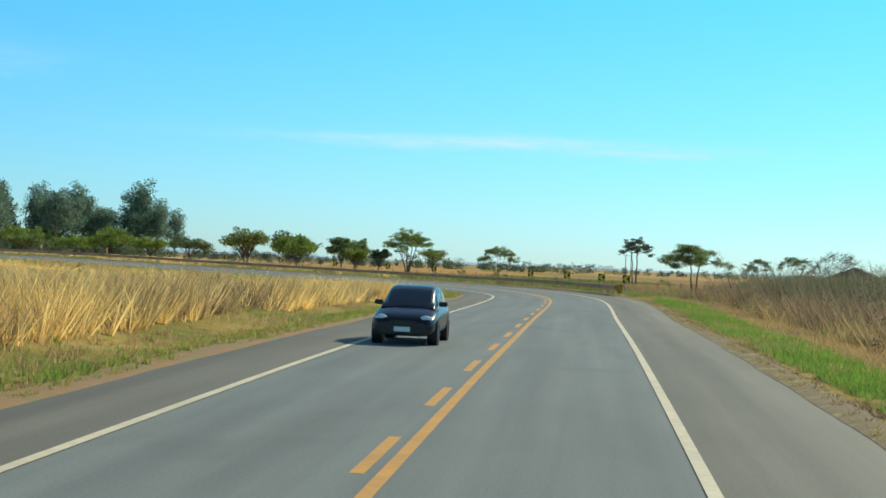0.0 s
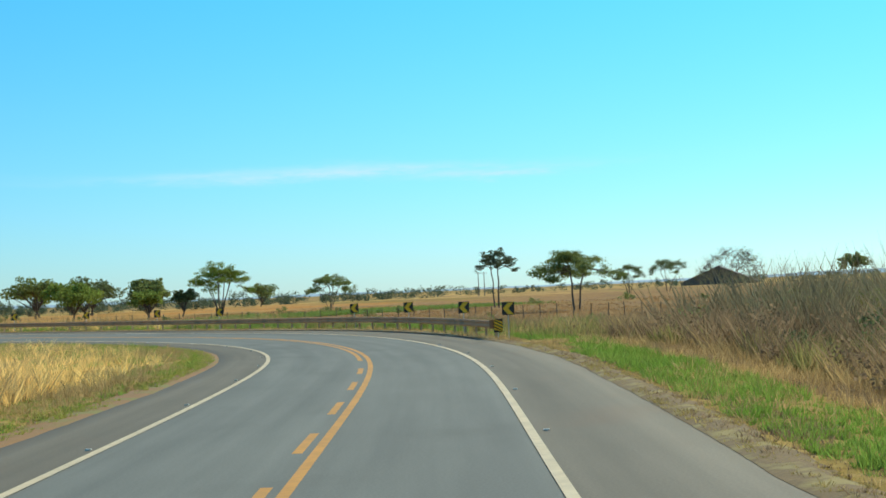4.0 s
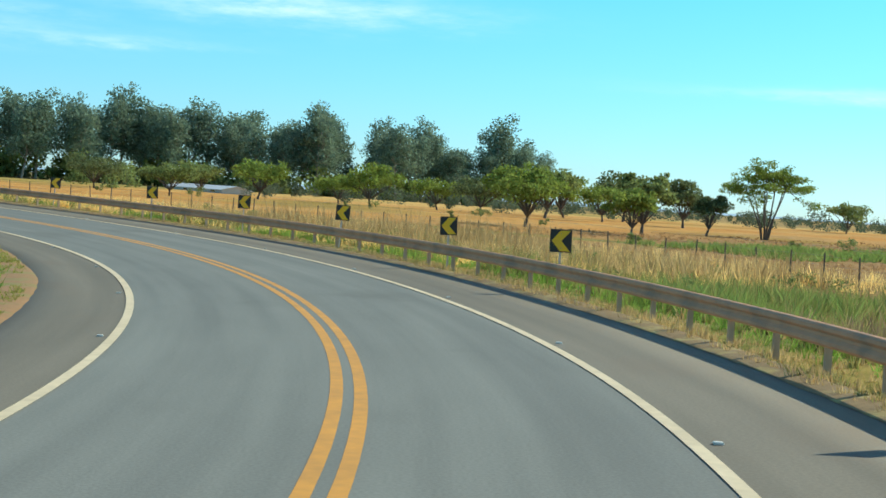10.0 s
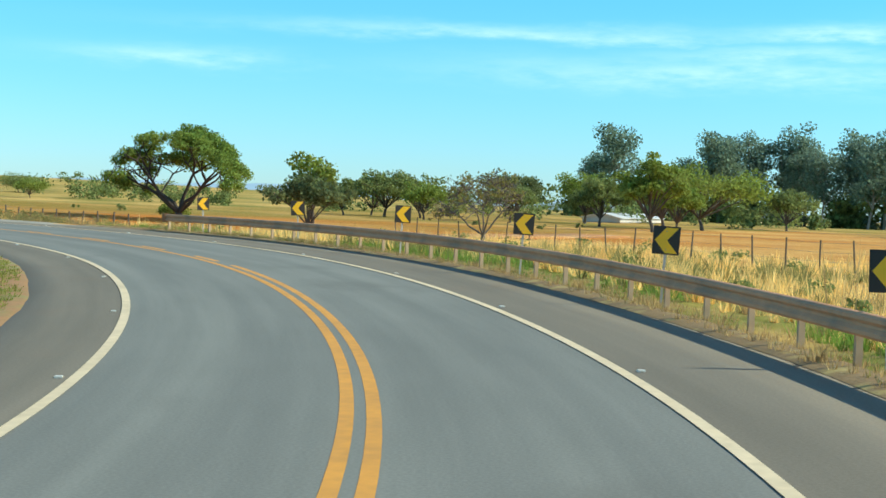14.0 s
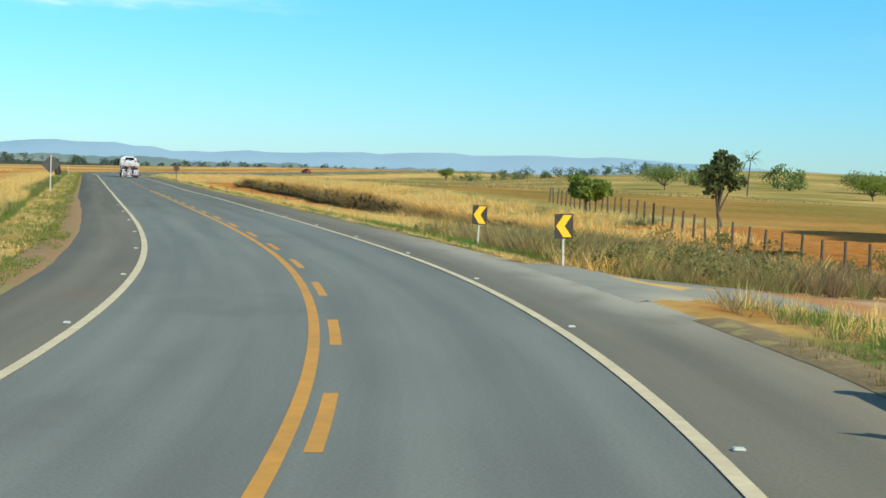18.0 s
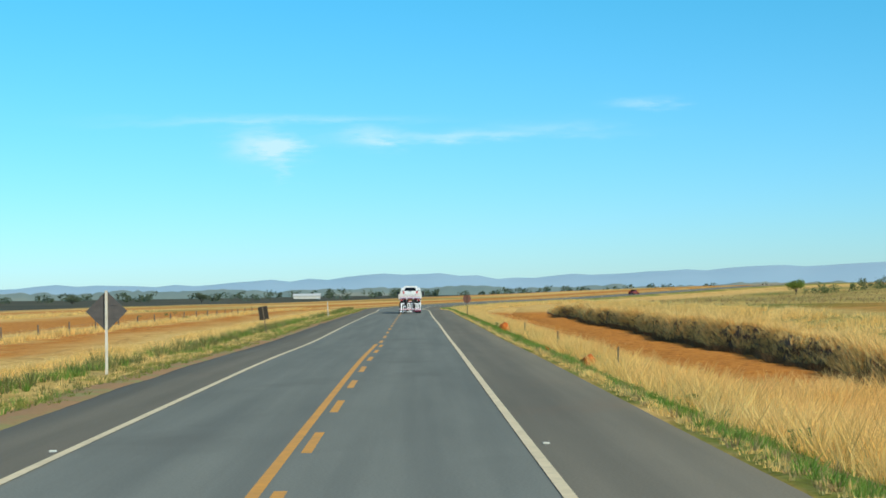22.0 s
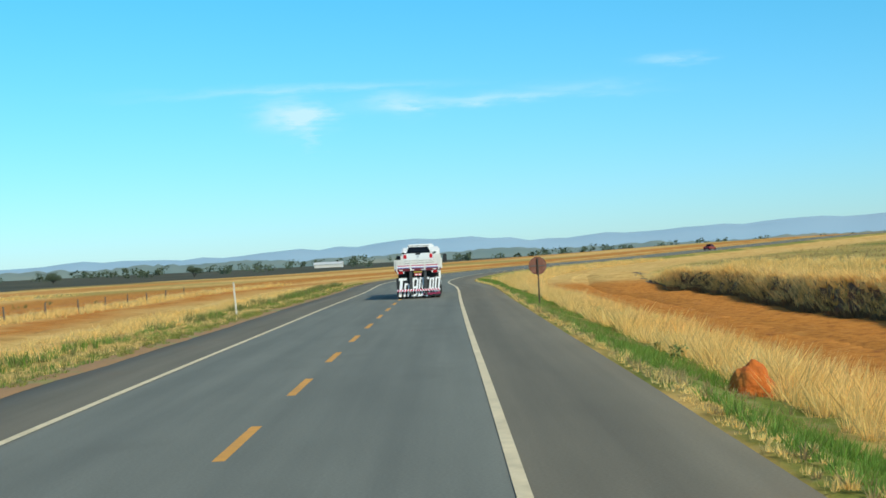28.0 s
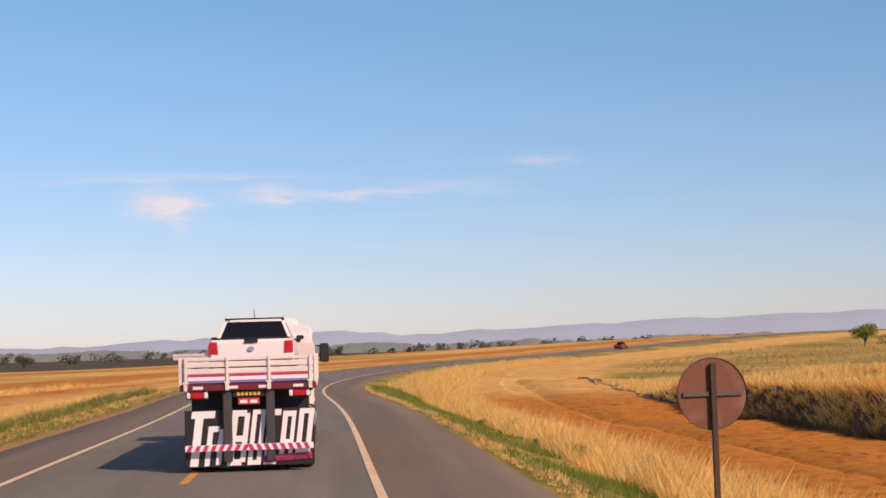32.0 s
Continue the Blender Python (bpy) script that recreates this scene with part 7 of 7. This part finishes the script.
def fence(s0, s1, d0, d1, step, seed, label, wires=3, tall=1.25, thick=0.07):
    r = random.Random(seed)
    n = int((s1 - s0) / step)
    e = empty("wire_fence", Matrix.Identity(4), label, "fence")
    tops = []
    bm = bmesh.new()
    cyl(bm, (0, 0, -0.3), (0, 0, tall), thick, 0.8 * thick, 8)
    me = finish(bm, "post", M_FPOST)
    for k in range(n + 1):
        s, d = s0 + step * k, d0 + (d1 - d0) * k / n
        x, y, _ = at_np(s, d)
        z = float(lie(s, d))
        o = new("post", me)
        o.parent = e
        o.matrix_basis = pose(float(x), float(y), z, r.uniform(-4, 4), r.uniform(-4, 4), r.uniform(0, 90))
        tops.append(Vector((float(x), float(y), z)))
    for w in range(wires):
        v, f = [], []
        for a, b in zip(tops, tops[1:]):
            h = Vector((0, 0, tall * (0.35 + 0.28 * w)))
            limb(v, f, a + h, b + h, 0.006, 0.006, 3)
        m2 = bpy.data.meshes.new("wire")
        m2.from_pydata([tuple(q) for q in v], [], f)
        m2.materials.append(M_WIRE)
        o = new("wire", m2)
        o.parent = e


fence(112, 244, 27, 24, 1.6, 1, "old thin wooden posts and wire fence beyond the guard rail", 4, 1.3, 0.042)
fence(262, 345, 19, 34, 2.4, 2, "old wooden posts and wire fence beside the red field")
fence(-10, 108, 36, 30, 4.0, 3, "old wooden posts and wire fence through brown brush")
fence(262, 520, -24.6, -24.6, 9.0, 4, "old wooden posts and wire fence along the stubble field", 2, 0.95)
fence(334, 382, 9.6, 9.6, 24.0, 5, "sparse thin fence posts in golden roadside grass", 1, 1.0, 0.04)

# ---- road studs beside the lines ----
M_STUD = plain("white_road_stud", (0.7, 0.68, 0.6), 0.5)
bm = bmesh.new()
box(bm, 0, 0, 0.012, 0.11, 0.09, 0.03)
stud_me = finish(bm, "road_stud", M_STUD, 0.01)
for k in range(26):
    for d in (3.72, -3.72):
        s = 70 + 9.2 * k
        o = new("road_stud", stud_me)
        o.matrix_basis = road_pose(s, d, 0, 0.002, False)
        tagged(o, "small white road stud beside the edge line", "road stud", "road studs along the edge lines")

# ---- far utility poles ----
M_POLE = mat("weathered_pole_wood", (0.22, 0.20, 0.18), (0.16, 0.14, 0.12), 5.0, 0.9, obj=True)
for x, y in ((11.8, 522.0), (14.0, 533.0)):
    e = empty("utility_pole", pose(x, y, ground_z(x, y), 0, 0, 20), "grey utility pole far across the fields", "utility pole", "utility poles across the fields")
    bm = bmesh.new()
    cyl(bm, (0, 0, -0.4), (0, 0, 8.0), 0.17, 0.12, 10)
    part("shaft", bm, M_POLE, e)
    bm = bmesh.new()
    box(bm, 0, 0, 7.6, 1.8, 0.12, 0.14)
    part("crossarm", bm, M_POLE, e)
